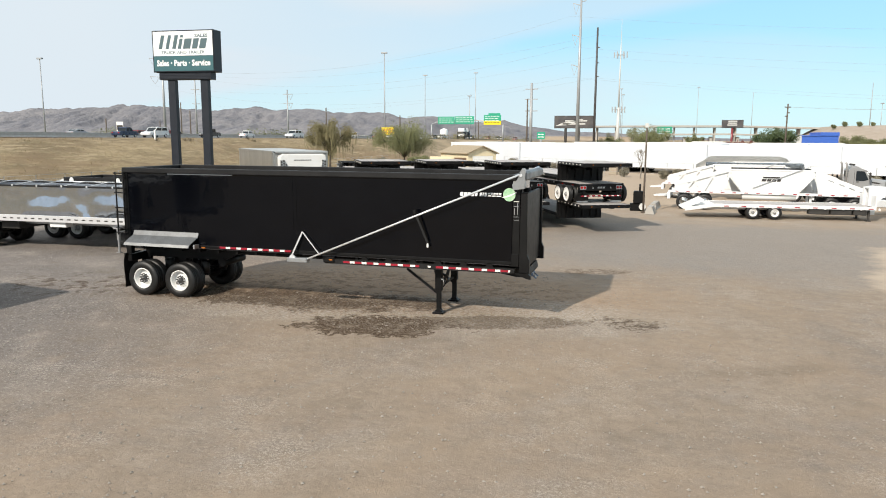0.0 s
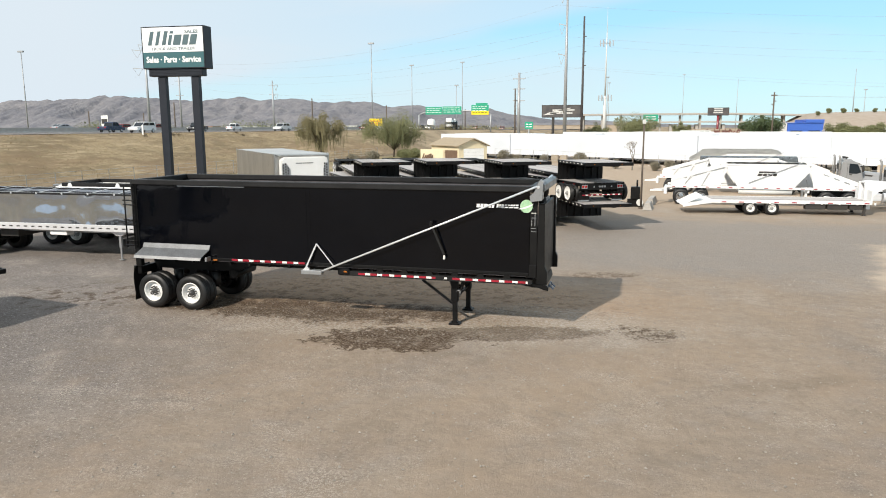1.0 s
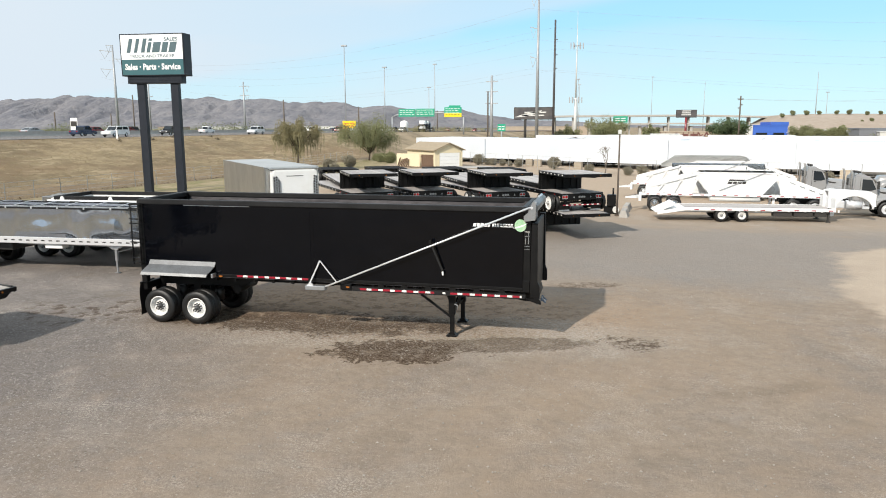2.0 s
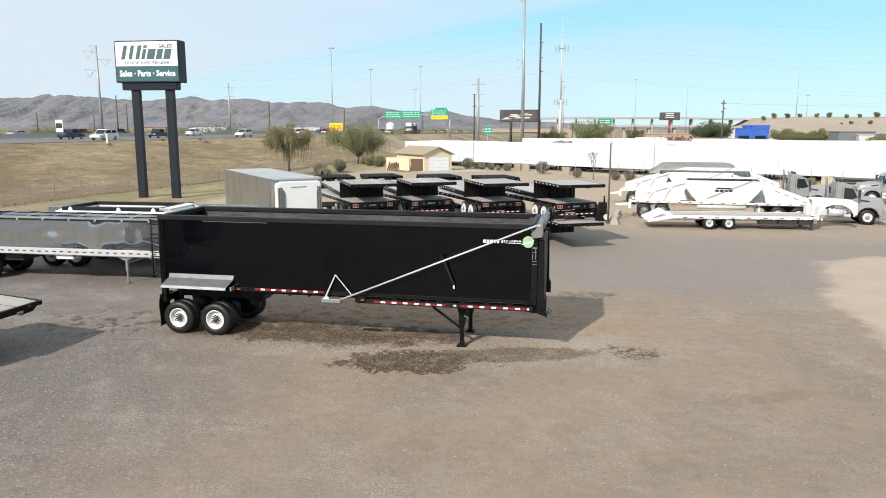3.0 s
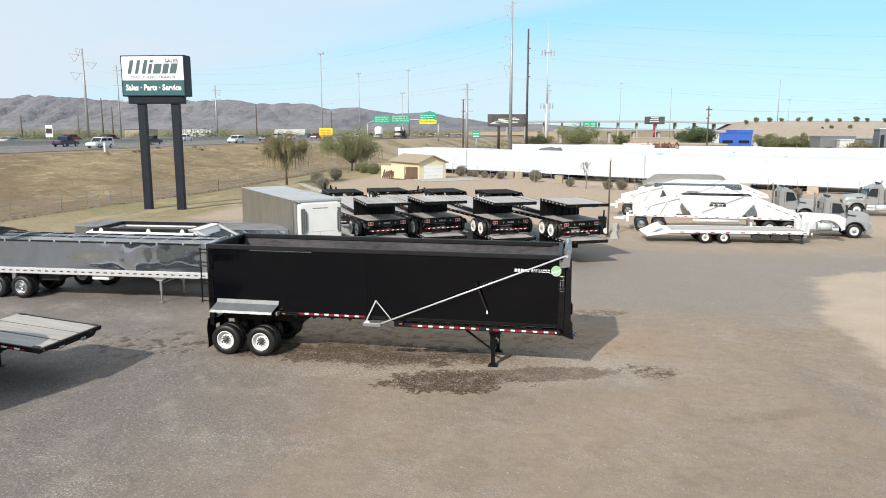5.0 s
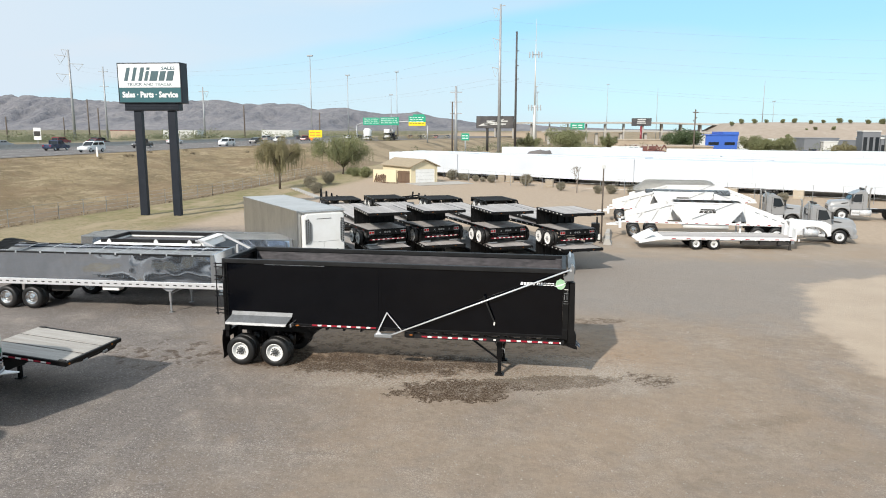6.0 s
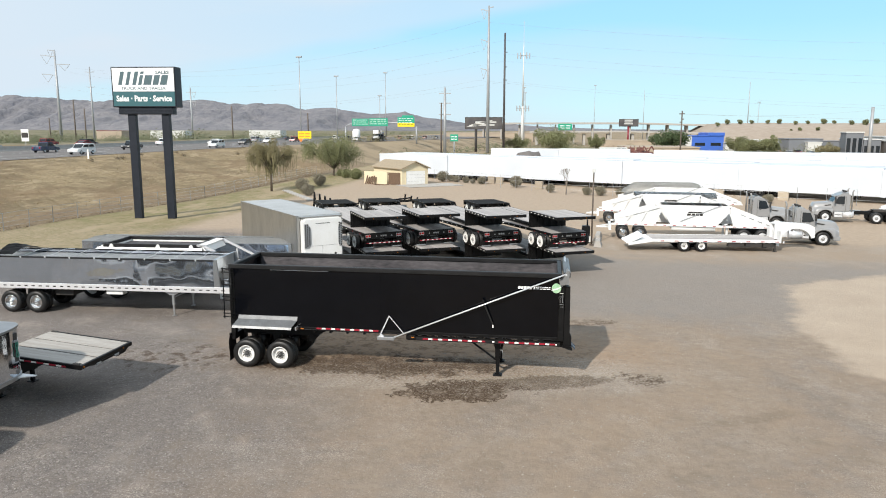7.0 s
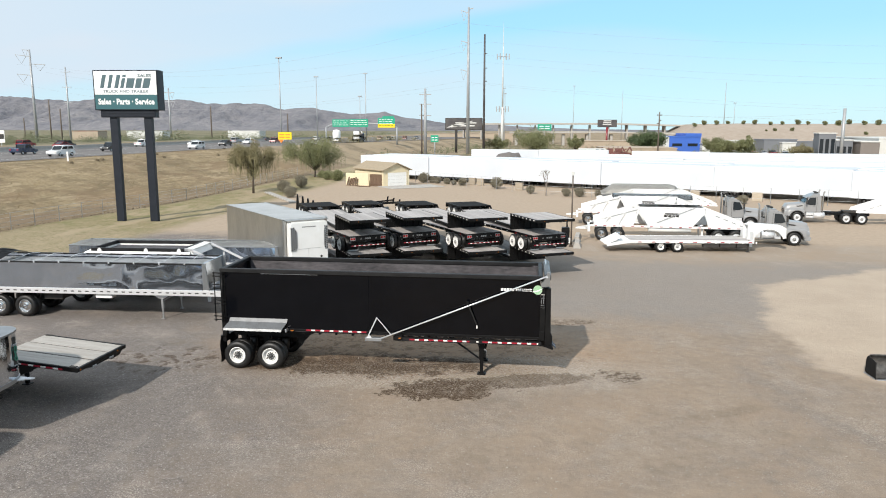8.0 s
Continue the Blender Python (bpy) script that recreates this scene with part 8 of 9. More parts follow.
P_WHITE, P_BLACK, P_RED = paint("white_car_paint", (0.75, 0.76, 0.77)), paint("black_car_paint", (0.015, 0.016, 0.02)), paint("dark_red_car_paint", (0.22, 0.02, 0.025))
P_SILVER, P_BLUE = paint("silver_car_paint", (0.42, 0.43, 0.45)), paint("dark_blue_car_paint", (0.02, 0.035, 0.08))
for x, y, turn, kind, pm, w in ((-62.3, 80.0, -90, "estate", P_WHITE, "white"), (-71.5, 86.5, 90, "pickup", P_BLUE, "dark blue"), (-60.2, 122.0, -90, "estate", P_WHITE, "white"),
                                (-66.0, 150.0, -90, "saloon", P_BLACK, "black"), (-86.0, 118.0, 90, "saloon", P_RED, "dark red"), (-80.5, 140.0, 90, "pickup", P_WHITE, "white"),
                                (-92.0, 128.0, 90, "estate", P_BLACK, "black"), (-78.0, 190.0, 90, "estate", P_SILVER, "silver"), (-70.0, 205.0, -90, "saloon", P_WHITE, "white"),
                                (-64.0, 236.0, -90, "estate", P_BLACK, "black"), (-74.0, 262.0, 90, "estate", P_WHITE, "white"), (-58.0, 270.0, -90, "saloon", P_SILVER, "silver"),
                                (-84.0, 232.0, 90, "saloon", P_BLACK, "black"), (-52.0, 300.0, -90, "estate", P_WHITE, "white"), (-90.0, 96.0, 90, "saloon", P_SILVER, "silver")):
    car(x, y, turn, kind, pm, w)
rnd = random.Random(29)
for i in range(12):                                     # more traffic further along
    k = rnd.choice((0.12, 0.23, 0.34, 0.67, 0.78, 0.89))
    y = 110 + i * 21 + rnd.uniform(-6, 6)
    car(on_road(y, k), y, 90 if k < 0.5 else -90, rnd.choice(("saloon", "estate", "pickup")), *rnd.choice(((P_WHITE, "white"), (P_SILVER, "silver"), (P_BLACK, "black"), (P_RED, "dark red"))))
rnd = random.Random(17)
for i in range(26):                                     # parked far off behind the vans
    car(rnd.uniform(84, 150), rnd.uniform(214, 262), rnd.choice((0, 90, 180, 270)) + rnd.uniform(-5, 5), rnd.choice(("saloon", "estate", "pickup")),
        *rnd.choice(((P_WHITE, "white"), (P_SILVER, "silver"), (P_BLACK, "black"), (P_WHITE, "white"), (P_RED, "dark red"))), z=0.0)
for bb, wm, rr in CARS.values():
    bb.free()
    rr.free()

# car transporter far down the road
ct = thing("car_transporter", "far car transporter loaded with white and dark cars", "truck", pose(-47.5, 226.0, road_level(226), 0, 0, 97))
b = B()
box(b, -9, 5, 0.0, 2.5, 0.55, 0.8)
box(b, -9, 5, 0.05, 2.45, 2.15, 2.3)
part("deck", b, BLACK_FRAME, ct)
for x in (-8.8, -5, -1, 3, 4.8):
    b = B()
    box(b, x, x + 0.15, 0.0, 0.15, 0.8, 2.15)
    box(b, x, x + 0.15, 2.35, 2.5, 0.8, 2.15)
    part("upright", b, BLACK_FRAME, ct)
b = B()
box(b, 5.4, 7.8, 0.05, 2.45, 0.6, 3.0, 0.2)
part("cab", b, P_BLUE, ct)
for i in range(3):
    for z, pm in ((0.8, P_BLUE if i else P_WHITE), (2.3, P_WHITE if i != 1 else P_BLACK)):
        b = B()
        x = -8.6 + i * 4.7
        prism(b, [(x, z + 0.25), (x + 4.3, z + 0.25), (x + 4.3, z + 0.75), (x + 3.3, z + 0.9), (x + 2.6, z + 1.4), (x + 0.6, z + 1.42), (x, z + 0.9)], 0.35, 2.15)
        part("loaded_car", b, pm, ct)
for x in (-7.5, -6.3, 4.0, 6.6):
    wheel(ct, x, 0.0, 0.51, 1, dual=False)
    wheel(ct, x, 2.5, 0.51, -1, dual=False)

# ---------- poles, masts and wires ----------
def pole(name, label, x, y, z0, z1, r0, r1, material, arms=(), cat="utility pole", turn=0):
    th = thing(name, label, cat, pose(x, y, z0, 0, 0, turn))
    h = z1 - z0
    b = B()
    tube(b, (0, 0, -1.5), (0, 0, h), r0, 12, r1)
    part("shaft", b, material, th)
    for z, long, rise in arms:
        b = B()
        bar(b, (0, 0, z - z0), (long, 0, z - z0 + rise), 0.26, 0.26)
        part("cross_arm", b, material, th)
        if abs(long) > 2.5:
            b = B()
            bar(b, (long, 0, z - z0 + rise), (long * 0.62, 0, z - z0 - 2.8), 0.11, 0.11)
            bar(b, (long * 0.24, 0, z - z0 + rise * 0.3), (long * 0.62, 0, z - z0 - 2.8), 0.11, 0.11)
            part("insulator", b, STEEL_POLE, th)
    return th


# steel transmission poles, tall: V-strings on both sides
pole("transmission_pole", "tall pale steel transmission pole with V insulators", -11.1, 235, 0, 50.7, 0.68, 0.32, STEEL_POLE, ((48.8, -2.7, 0.8), (38.6, -2.7, 0.8), (28.8, -2.7, 0.8), (50, 1.6, 0.3)))
pole("transmission_pole", "tall pale steel transmission pole with V insulators", -195.5, 260, 3, 41.0, 0.68, 0.34, STEEL_POLE, ((38.2, -6.5, 0.8), (35.2, 6.5, -0.3), (30.6, -6.5, 0.6), (40.7, -3.2, 0.3)))
pole("transmission_pole", "slim steel transmission pole with short arms", -207.1, 300, 3, 37.5, 0.52, 0.28, STEEL_POLE, ((35, 2.4, 0.2), (35, -2.4, 0.2), (28, 2.4, 0.2), (28, -2.4, 0.2), (21, 2.2, 0.2), (21, -2.2, 0.2)))
pole("transmission_pole", "slim dark steel transmission pole", -5.4, 235, 0, 41.5, 0.45, 0.3, DARK_POLE, ((35, 0.9, 0.0), (30, 0.9, 0), (25.5, 0.9, 0)))
pole("transmission_pole", "grey steel pole with short cross arms", -21.9, 203, 0, 21.3, 0.55, 0.35, STEEL_POLE, ((19.5, 1.9, 0), (19.5, -1.9, 0), (16.5, 1.9, 0), (16.5, -1.9, 0), (13, 1.9, 0), (13, -1.9, 0)))
pole("timber_pole", "dark timber utility pole", -22.9, 202, 0, 16.6, 0.28, 0.2, WOOD_POLE)
pole("transmission_pole", "slim grey pole with short cross arms", -166.8, 320, 3, 28.7, 0.5, 0.3, STEEL_POLE, ((26.5, 3, 0), (26.5, -2.2, 0), (22, 3, 0), (22, -2.2, 0)))
pole("timber_pole", "weathered timber utility pole", 45.3, 177, 0, 13.4, 0.22, 0.16, WOOD_POLE, ((12.6, 0.7, 0), (12.6, -0.7, 0), (11.2, 0.5, 0), (10.4, -0.5, 0)))
pole("steel_pole", "plain grey steel pole", 100.8, 198, 0, 14.9, 0.5, 0.42, STEEL_POLE)
for x, y, h in ((-150, 330, 20), (-232, 330, 19), (-245, 340, 24), (-120, 360, 17), (-290, 380, 15), (-262, 300, 14), (-90, 420, 16)):
    pole("timber_pole", "distant timber utility pole", x, y, 0, h, 0.4, 0.3, WOOD_POLE)
for x, y, z0, z1 in ((-64.4, 190, 4.0, 29.6), (-73.8, 260, 4, 29.0), (-62.9, 300, 3, 33.2), (-65.6, 300, 3, 23.2), (-152.5, 150, 4, 26), (-4, 400, 0, 32), (40, 470, 0, 37), (130, 420, 9, 24), (-4, 420, 0, 30)):
    th = thing("light_mast", "tall thin motorway light mast", "street lamp", pose(x, y, z0), "motorway light masts")
    b = B()
    tube(b, (0, 0, -2), (0, 0, z1 - z0), 0.2, 8, 0.12)
    part("mast", b, STEEL_POLE, th)
    b = B()
    box(b, -0.9, 0.9, -0.3, 0.3, z1 - z0, z1 - z0 + 0.45, 0.05)
    part("lamp_head", b, STEEL_POLE, th)
# lattice-topped cell mast
cm = thing("cell_mast", "white cell mast with rings of antennas", "mast", pose(-3.0, 350, 0))
b = B()
tube(b, (0, 0, -1), (0, 0, 20), 0.95, 10, 0.6)
tube(b, (0, 0, 20), (0, 0, 50), 0.4, 8, 0.22)
tube(b, (0, 0, 50), (0, 0, 62), 0.15, 6, 0.06)
part("shaft", b, LIGHT_WALL, cm)
for z in (19, 45):
    for i in range(6):
        a = i * math.pi / 3
        b = B()
        bar(b, (0, 0, z), (3.0 * math.cos(a), 3.0 * math.sin(a), z), 0.15, 0.15)
        box(b, 3.0 * math.cos(a) - 0.25, 3.0 * math.cos(a) + 0.25, 3 * math.sin(a) - 0.2, 3 * math.sin(a) + 0.2, z - 1.4, z + 1.4, 0.05)
        part("antenna", b, STEEL_POLE, cm)
pole("mast", "thin distant radio mast", 150, 520, 8, 42, 0.35, 0.15, STEEL_POLE, cat="mast")
pole("mast", "thin distant radio mast", 78, 520, 3, 37, 0.25, 0.12, STEEL_POLE, cat="mast")


def wire(p, q, sag, r=0.022):
    b = B()
    p, q = Vector(p), Vector(q)
    pts = []
    for k in range(25):
        t = k / 24
        v = p.lerp(q, t)
        v.z -= sag * 4 * t * (1 - t)
        pts.append(v)
    pipe(b, pts, r, 4)
    one("overhead_wire", b, WIRE, "thin slack overhead power line", "wire", group="overhead wires")


for za, zb, off in ((45.5, 35.2, 0), (35.5, 32, 6), (25.5, 27.5, 0)):
    wire((-14.5, 235, za), (-202 + off * 2, 260, zb), 9)
    wire((-14.5, 235, za), (330, 205, za - 3), 10)
for zb in (35, 28, 21):
    wire((-5.4, 235, zb + 4), (-207, 300, zb), 6, 0.018)
    wire((-5.4, 235, zb + 4), (360, 225, zb + 2), 9, 0.018)
wire((45.3, 177, 12.6), (100.8, 198, 14), 1.0, 0.02)
wire((45.3, 177, 12.6), (260, 190, 12.6), 2.0, 0.02)

# ---------- road signs ----------
gn = thing("sign_gantry", "motorway sign gantry with green and yellow boards", "road sign", pose(0, 226, 0))
zr = road_level(226)
b = B()
for x in (-60.6, -35.2):
    tube(b, (x, 0, zr - 1), (x, 0, 9.4), 0.28, 10)
part("gantry_post", b, STEEL_POLE, gn)
b = B()
pts = [Vector((-60.6 + 25.4 * t, 0, 9.4 + 1.4 * math.sin(math.pi * t) ** 0.4)) for t in np.linspace(0, 1, 15)]
pipe(b, pts, 0.22, 8)
part("gantry_beam", b, STEEL_POLE, gn)
for x0, x1, z0, z1, mm, word in ((-58.1, -52.2, 9.5, 12.1, HWY_GREEN, "green road sign board"), (-52.0, -45.3, 9.5, 12.2, HWY_GREEN, "green road sign board"), (-41.8, -35.8, 10.6, 12.6, HWY_GREEN, "green road sign board"),
                                 (-41.8, -35.8, 9.3, 10.55, HWY_YELLOW, "yellow road sign board"), (-40.2, -36.2, 12.6, 13.2, HWY_GREEN, "green road sign board")):
    b = B()
    box(b, x0, x1, -0.5, -0.4, z0, z1, 0.02)
    brd = part("sign_board", b, mm, gn, word)
    if z1 - z0 > 1:
        rnd2 = random.Random(int(x0 * 10))
        for k in range(3 if mm is HWY_GREEN else 1):
            zz = z1 - 0.5 - k * 0.7
            xx = x0 + 0.4
            while xx < x1 - 0.8:
                e = xx + rnd2.uniform(0.5, 1.2)
                b = B()
                box(b, xx, min(e, x1 - 0.3), -0.53, -0.5, zz - 0.09, zz + 0.09)
                part("lettering_bar", b, MARK_WHITE if mm is HWY_GREEN else DARK, brd)
                xx = e + 0.35
ys = thing("roadside_board", "yellow and orange roadside board on posts", "road sign", pose(-62.6, 188, 4.3))
b = B()
box(b, -2.1, 2.1, -0.1, 0.0, 1.3, 3.5, 0.03)
yb = part("board", b, HWY_YELLOW, ys, "yellow board")
for k in range(2):
    b = B()
    box(b, -1.7, -0.1, -0.13, -0.1, 2.6 - k * 0.75, 2.9 - k * 0.75)
    box(b, 0.2, 1.6, -0.13, -0.1, 2.6 - k * 0.75, 2.9 - k * 0.75)
    part("lettering_bar", b, ORANGE, yb)
b = B()
prism(b, [(-2.1, 1.25), (-0.4, 1.25), (-1.2, 0.2)], -0.1, 0.0)
part("lower_board", b, ORANGE, ys, "orange board")
for x in (-1.5, 1.5):
    b = B()
    box(b, x - 0.08, x + 0.08, 0.0, 0.12, -1, 3.4)
    part("post", b, STEEL_POLE, ys)
for x, y, z0, z1, w in ((20, 418, 8.2, 11.9, 8.2), (-20.5, 215, 4.5, 6.8, 2.6)):
    th = thing("road_sign", "distant green road sign on a post", "road sign", pose(x, y, 0))
    b = B()
    box(b, -w / 2, w / 2, -0.1, 0, z0, z1, 0.03)
    part("board", b, HWY_GREEN, th)
    b = B()
    for k in range(2):
        box(b, -w * 0.38, -w * 0.05, -0.13, -0.1, z0 + (z1 - z0) * (0.25 + 0.35 * k), z0 + (z1 - z0) * (0.38 + 0.35 * k))
        box(b, w * 0.05, w * 0.36, -0.13, -0.1, z0 + (z1 - z0) * (0.25 + 0.35 * k), z0 + (z1 - z0) * (0.38 + 0.35 * k))
    part("lettering_bar", b, MARK_WHITE, th)
    b = B()
    tube(b, (0, 0.2, -1), (0, 0.2, z1), 0.25, 8)
    part("post", b, STEEL_POLE, th)
ws = thing("roadside_marker", "small white and dark marker board beside the motorway", "road sign", pose(-113.5, 134, 4.4))
b = B()
box(b, -1.0, 1.0, 0, 0.1, 1.0, 3.9, 0.05)
part("board", b, WHITE, ws)
b = B()
box(b, -0.85, 0.85, -0.03, 0, 1.9, 3.1)
part("panel", b, DARK, ws)
b = B()
tube(b, (0, 0.1, -1), (0, 0.1, 1.2), 0.08, 8)
part("post", b, STEEL_POLE, ws)
b = B()
box(b, -0.12, 0.12, -0.05, 0.05, -0.3, 1.3, 0.02)
one("marker_post", b, WHITE, "white marker post on top of the bank", "post", pose(-52.5, 68.5, ground_z(-52.5, 68.5)))

# ---------- billboards ----------
for x, y, z0, z1, w, red in ((-13.9, 250, 8.5, 13.0, 14.1, False), (47.7, 330, 9.9, 13.4, 9.0, True)):
    th = thing("billboard", "dark printed billboard on a single steel column" if not red else "dark billboard on a rust-red column", "billboard", pose(x, y, 0))
    b = B()
    box(b, -w / 2, w / 2, -0.2, 0.5, z0, z1, 0.05)
    part("frame", b, DARK, th)
    b = B()
    box(b, -w / 2 + 0.2, w / 2 - 0.2, -0.25, -0.21, z0 + 0.2, z1 - 0.2)
    pn = part("printed_face", b, BILLBOARD, th)
    rnd2 = random.Random(int(x))
    for k in range(3 if red else 2):
        b = B()
        zz = z0 + (z1 - z0) * (0.3 + 0.24 * k)
        box(b, -w * 0.32 + rnd2.uniform(0, 2), w * rnd2.uniform(0.1, 0.38), -0.29, -0.26, zz, zz + 0.45)
        part("lettering_bar", b, LIGHT_WALL, pn)
    if not red:
        b = B()
        prism(b, [(-6.5, 9.4), (-3, 9.6), (2.5, 11.2), (3.5, 11.9), (1.0, 11.5), (-4.5, 10.3)], -0.29, -0.26)
        part("printed_shape", b, LIGHT_WALL, pn)
    b = B()
    tube(b, (-2.9 if not red else 0, 0.3, -1), (-2.9 if not red else 0, 0.3, z0), 0.5, 12)
    part("column", b, P_RED if red else DARK, th)

# ---------- elevated road, hill and buildings ----------
ov = thing("flyover", "long pale concrete flyover standing on many piers", "bridge", pose(0, 420, 0))
b = B()
prism(b, [(-34, 11.3), (-10, 11.6), (60, 11.7), (112, 10.4), (112, 11.3), (60, 12.7), (-10, 12.6), (-34, 12.3)], 0, 14)
part("deck", b, CONCRETE, ov)
for i in range(13):
    b = B()
    x = -30 + i * 11
    box(b, x, x + 0.9, 3, 11, -1, 11.4, 0.1)
    part("pier", b, CONCRETE, ov)
ov2 = thing("flyover", "low pale concrete ramp beside the flyover", "bridge", pose(0, 380, 0))
b = B()
prism(b, [(0, 6.6), (50, 7.1), (118, 5.8), (118, 6.6), (50, 7.9), (0, 7.5)], 0, 12)
part("deck", b, CONCRETE, ov2)
for i in range(9):
    b = B()
    x = 3 + i * 13
    box(b, x, x + 1.4, 2, 10, -1, 6.2, 0.1)
    part("pier", b, CONCRETE, ov2)

def hill_z(x, y):
    i, j = (x - 78) / 12, (y - 330) / 12
    return -0.5 + 12.6 * smooth(0, 5, j) * smooth(0, 2.2, i) * (1 - smooth(9, 13, j)) + 0.5 * noise.noise((i * 0.6, j * 0.6, 4))


b = B()
rws = []
for j in range(14):
    rws.append([(78 + i * 12, 330 + j * 12, hill_z(78 + i * 12, 330 + j * 12)) for i in range(46)])
sheet(b, rws)
for f in b.faces:
    f.smooth = True
one("hillside", b, HILL, "bare brown embankment with dotted bushes along the top", "hill", kind="structure")
BUSH = shrub_mesh(21, LEAF)
rnd = random.Random(77)
for i in range(74):
    if i < 40:                                          # a planted row near the top
        x, y = 99 + i * 6.7 + rnd.uniform(-1.2, 1.2), 384 + rnd.uniform(-3, 3)
        s = rnd.uniform(1.5, 2.6)
    else:
        x, y = 104 + (i - 40) * 9 + rnd.uniform(-4, 4), rnd.choice((348, 356, 362, 368))
        s = rnd.uniform(0.9, 1.9)
    tagged(part("bush", BUSH, None, None, "", pose(x, y, hill_z(x, y) - 0.2, 0, 0, rnd.uniform(0, 360)) @ Matrix.Diagonal((s, s, s, 1))),
           "round dusty green bush on the brown hillside", "bush", "bushes on the hillside")


def building(x, y, turn, w, d, h, material, label, windows=0, wz=(0.35, 0.7), trim=None):
    th = thing("commercial_building", label, "building", pose(x, y, 0, 0, 0, turn))
    b = B()
    box(b, 0, w, 0, d, -1, h, 0.05)
    part("wall", b, material, th)
    b = B()
    box(b, -0.2, w + 0.2, -0.2, d + 0.2, h, h + 0.35, 0.05)
    part("parapet", b, trim or material, th)
    for i in range(windows):
        b = B()
        ww = w / windows
        box(b, i * ww + ww * 0.18, (i + 1) * ww - ww * 0.18, -0.06, -0.01, h * wz[0], h * wz[1])
        part("window", b, GLASS, th, "dark window")
    return th


shop = building(63.9, 260, 4, 11.6, 14, 6.0, BLUE_WALL, "bright blue clad shop with a stepped roof and pale end", 2, (0.42, 0.60))
b = B()
box(b, 5.8, 11.75, -0.25, 13.8, 6.36, 7.4, 0.05)
part("raised_parapet", b, BLUE_WALL, shop)
b = B()
box(b, -2.0, -0.02, 0.5, 13.0, -1, 6.2, 0.05)
part("pale_end", b, LIGHT_WALL, shop, "white end block")
building(75.5, 258, 4, 3.5, 8, 3.4, LIGHT_WALL, "low pale annexe beside the blue shop")
building(96.3, 203, -6, 4.6, 6, 7.6, GREY_WALL, "dark grey two-storey office block with glazed front", 3, (0.2, 0.8), LIGHT_WALL)
building(101.2, 203, -6, 4.6, 25, 5.6, GREY_WALL, "grey warehouse wing with a row of windows", 3, (0.35, 0.7), LIGHT_WALL)
building(106.0, 198, -6, 5.0, 22, 5.2, TAUPE_WALL, "taupe warehouse front with a pale roof edge", 0, (0.5, 0.7), LIGHT_WALL)
building(111.3, 199, -6, 22, 40, 6.2, LIGHT_WALL, "long pale warehouse with a white metal roof", 0)
building(103, 275, 2, 12.5, 12, 4.8, GREY_WALL, "low grey workshop with a white door", 0)
building(109, 272, 2, 5, 3, 3.6, LIGHT_WALL, "small white loading bay")
building(34, 205, 2, 22, 20, 2.9, TAN_WALL, "long low tan block warehouse")
building(-60, 470, 0, 60, 20, 6, TAN_WALL, "distant low tan building", 0)
building(-330, 560, 8, 30, 18, 6.6, LIGHT_WALL, "distant white shed beyond the motorway")
building(-380, 560, 8, 22, 18, 6.6, TAN_WALL, "distant tan shed beyond the motorway", 0, trim=P_RED)
building(-300, 700, 0, 34, 18, 6.8, LIGHT_WALL, "distant pale shed beyond the motorway")
building(30.5, 300, 0, 40, 20, 3.6, TAN_WALL, "distant tan flat building")
rnd = random.Random(91)
for i in range(16):                                     # low sheds and shops along the far road
    w = rnd.uniform(6, 18)
    building(60 + i * 9.5 + rnd.uniform(-3, 3), rnd.uniform(268, 322), rnd.uniform(-6, 6), w, 8, rnd.uniform(2.6, 4.6), rnd.choice((LIGHT_WALL, TAN_WALL, GREY_WALL, LIGHT_WALL)),
             "small distant flat-roofed shed", rnd.choice((0, 2, 3)), (0.3, 0.7))
tank = B()
lathe(tank, [(0.01, 5.4), (1.2, 5.1), (1.6, 4.4), (1.6, 0), (0.01, 0)], axis="z", n=20)
one("storage_tank", tank, WHITE, "white upright storage tank beside the motorway", "tank", pose(-66.5, 262, 3.2))
for i, (x, y) in enumerate(((24.4, 154), (29.6, 154), (32.2, 156))):
    b = B()
    box(b, 0, 1.7, 0.3, 1.7, 0.9, 1.9, 0.05)
    box(b, 0.2, 0.8, 0.4, 1.6, 1.9, 2.45, 0.05)
    for px in (0.2, 0.8):
        bar(b, (px, 0.45, 1.9), (px, 0.45, 2.7), 0.07, 0.07)
    bar(b, (1.5, 1, 1.5), (2.2, 1, 2.6), 0.12, 0.16)
    bar(b, (2.2, 1, 2.6), (2.7, 1, 1.8), 0.12, 0.16)
    bar(b, (1.0, 0.8, 2.0), (1.6, 0.8, 2.35), 0.3, 0.1)
    for px, pr in ((0.25, 0.7), (1.5, 0.95)):
        tube(b, (px, 0.1, pr), (px, 0.35, pr), pr, 16)
    one("farm_machine", b, RUSTY, "dull rust-red machine parked behind the vans", "machine", pose(x, y, 0, 0, 0, 12 * i - 8) @ Matrix.Scale(1.72, 4), "red machines")

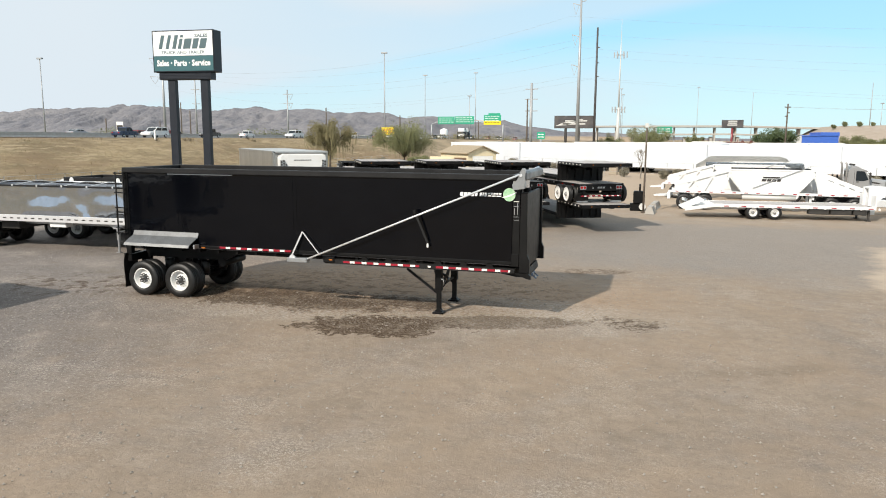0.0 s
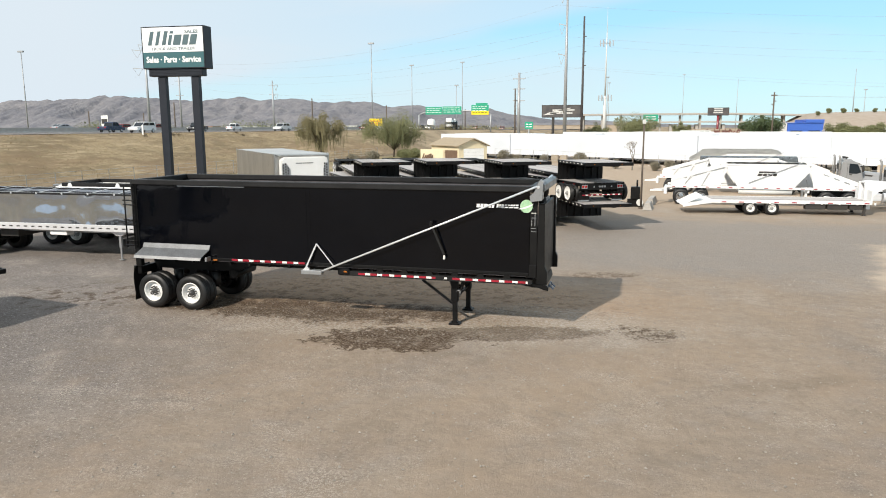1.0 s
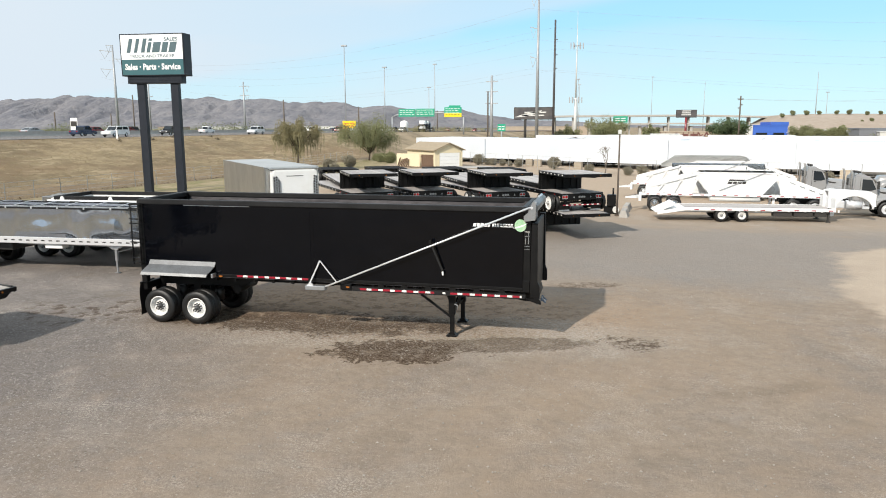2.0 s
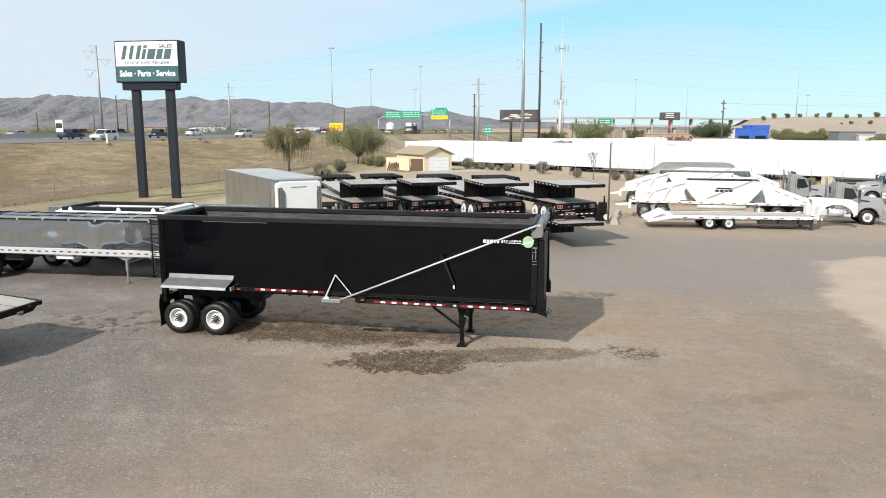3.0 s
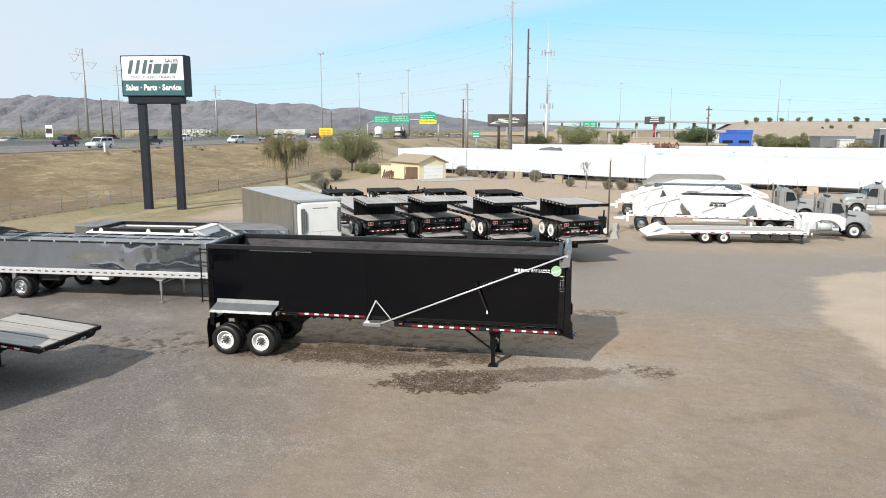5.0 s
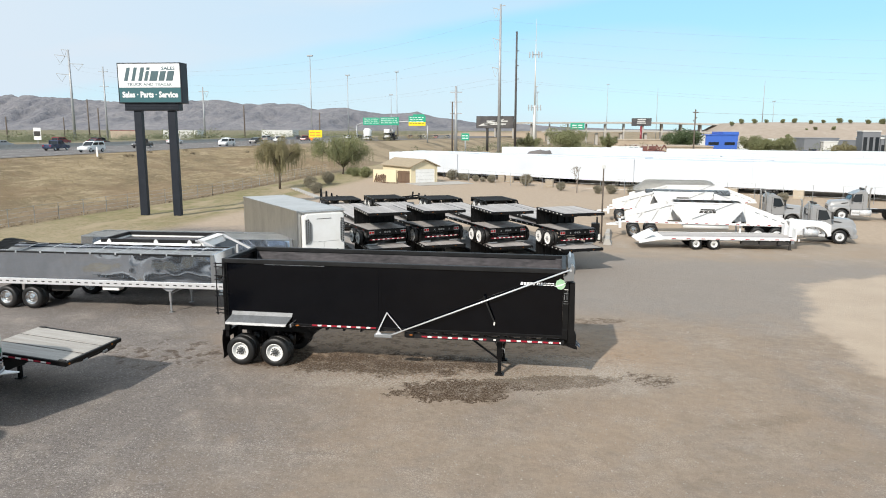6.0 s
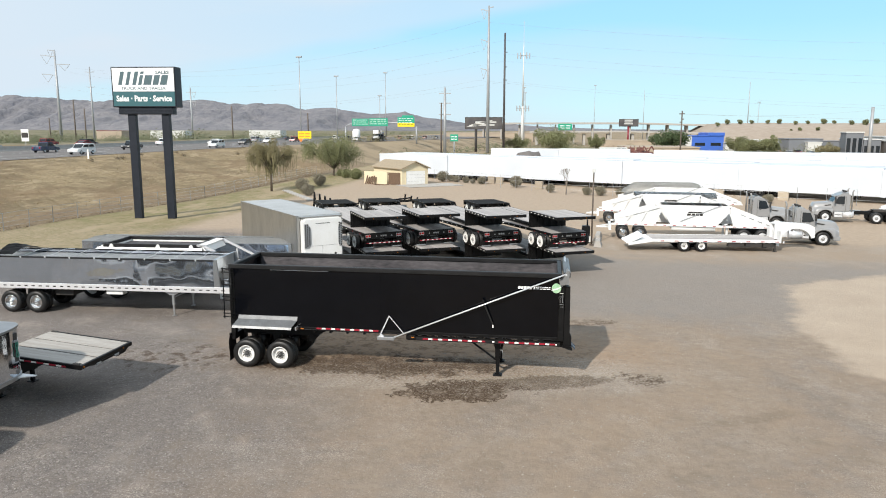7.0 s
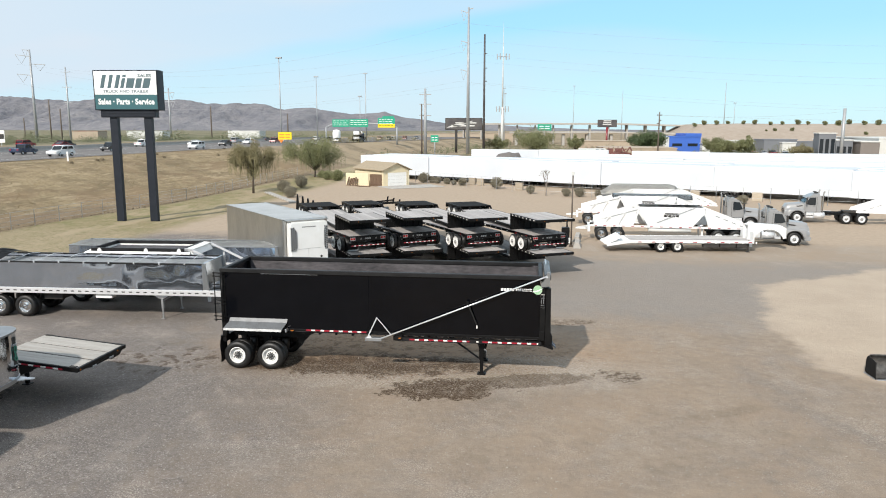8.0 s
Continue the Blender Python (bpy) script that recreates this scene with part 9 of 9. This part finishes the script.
# distant greenery beyond the vans and the motorway
tree("far_tree", "dark green clipped tree behind the vans", 52.3, 240, 8.0, 9.6, LEAF_DARK, 13520, 41, stem=0.1, size=0.33)
tree("far_tree", "olive desert tree behind the vans", 12.5, 258, 8.2, 14.5, LEAF, 13520, 42, stem=0.12, size=0.33)
tree("far_tree", "small rounded desert tree behind the vans", 28.5, 255, 6.6, 5.2, LEAF, 5720, 43, stem=0.15, size=0.28)
tree("far_tree", "wide olive desert tree behind the vans", 77.6, 240, 5.6, 8.6, LEAF, 15000, 44, stem=0.12, size=0.30)
tree("far_tree", "wide olive desert tree behind the vans", 84.6, 238, 5.2, 8.0, LEAF, 12000, 45, stem=0.12, size=0.30)
tree("far_tree", "grey-green desert tree near the masts", -1.5, 262, 6.2, 7.5, LEAF, 6240, 46, stem=0.12, size=0.28)
tree("far_tree", "yellow-green desert tree before the office block", 92.5, 205, 4.4, 6.0, LEAF_WILLOW, 4160, 47, stem=0.12, size=0.25)
gb = B()
rnd = random.Random(51)
for i in range(640):
    if i < 300:
        x, y = rnd.uniform(-620, -112), rnd.uniform(170, 760)
        if x > -118 or x / y > -0.15:
            continue
        zb, s = ground_z(x, y), rnd.uniform(1.6, 4.2)
    else:
        x, y = rnd.uniform(-40, 150), rnd.uniform(175, 340)
        zb, s = 0, rnd.uniform(1.2, 3.0)
        if -115 < x < -40:
            continue
    leaf_cloud(gb, [(x, y, zb + s * 0.5, s * 0.75), (x + s * 0.7, y, zb + s * 0.35, s * 0.6), (x - s * 0.6, y, zb + s * 0.3, s * 0.55)], 130, s * 0.14, rnd)
for i in range(900):                                    # thick scrub beyond the motorway
    y = rnd.uniform(150, 620)
    x = -122 - (y - 130) * rnd.uniform(0.05, 0.8)
    s = rnd.uniform(0.7, 3.0) * rnd.uniform(0.5, 1.1)
    leaf_cloud(gb, [(x, y, ground_z(x, y) + s * 0.4, s * 0.8), (x + s, y, ground_z(x, y) + s * 0.3, s * 0.6)], 180, s * 0.095, rnd)
one("desert_scrub", gb, LEAF_SCRUB, "scattered far desert scrub and trees", "scrub", kind="stuff", fix=False)
gb = B()
for i in range(40):
    x, y = rnd.uniform(-57, -46) + i * 0.15, 190 + i * 3.0
    s = rnd.uniform(1.0, 2.2)
    leaf_cloud(gb, [(x, y, ground_z(x, y) + s * 0.4, s)], 150, 0.2, rnd)
one("roadside_scrub", gb, LEAF_WILLOW, "olive scrub along the motorway shoulder", "scrub", kind="stuff", fix=False)
mb = B()
lathe(mb, [(5.0, 0), (3.9, 1.3), (2.3, 2.9), (1.2, 3.5), (0.01, 3.6)], axis="z", n=26)
for v in mb.verts:
    v.co += Vector((noise.noise(v.co * 0.7), noise.noise(v.co * 0.7 + Vector((9, 0, 0))), noise.noise(v.co * 0.9))) * 0.7
one("dirt_mound", mb, ASPHALT, "dark grey mound of gravel behind the vans", "mound", pose(5.8, 141.0, 0.0))

# painted container behind the vans
pc = thing("shipping_container", "teal and white painted container behind the vans", "container", pose(22.4, 150, 0))
b = B()
box(b, 0, 6.3, 0, 2.4, 0.0, 4.3, 0.04)
part("body", b, LIGHT_WALL, pc)
TEAL_PALE = mat("faded_teal_paint", (0.28, 0.42, 0.38), (0.4, 0.5, 0.46), rough=0.6, scale=2)
for i in range(4):
    b = B()
    prism(b, [(0.4 + i * 0.8, 2.6), (1.0 + i * 0.8, 2.6), (0.85 + i * 0.8, 4.1), (0.55 + i * 0.8, 4.1)], -0.02, 0.0)
    part("painted_bar", b, TEAL_PALE, pc)
for i in range(2):
    b = B()
    box(b, 4.0 + i * 1.1, 4.8 + i * 1.1, -0.02, 0.0, 2.6, 4.1)
    part("painted_bar", b, SIGN_GREY, pc)
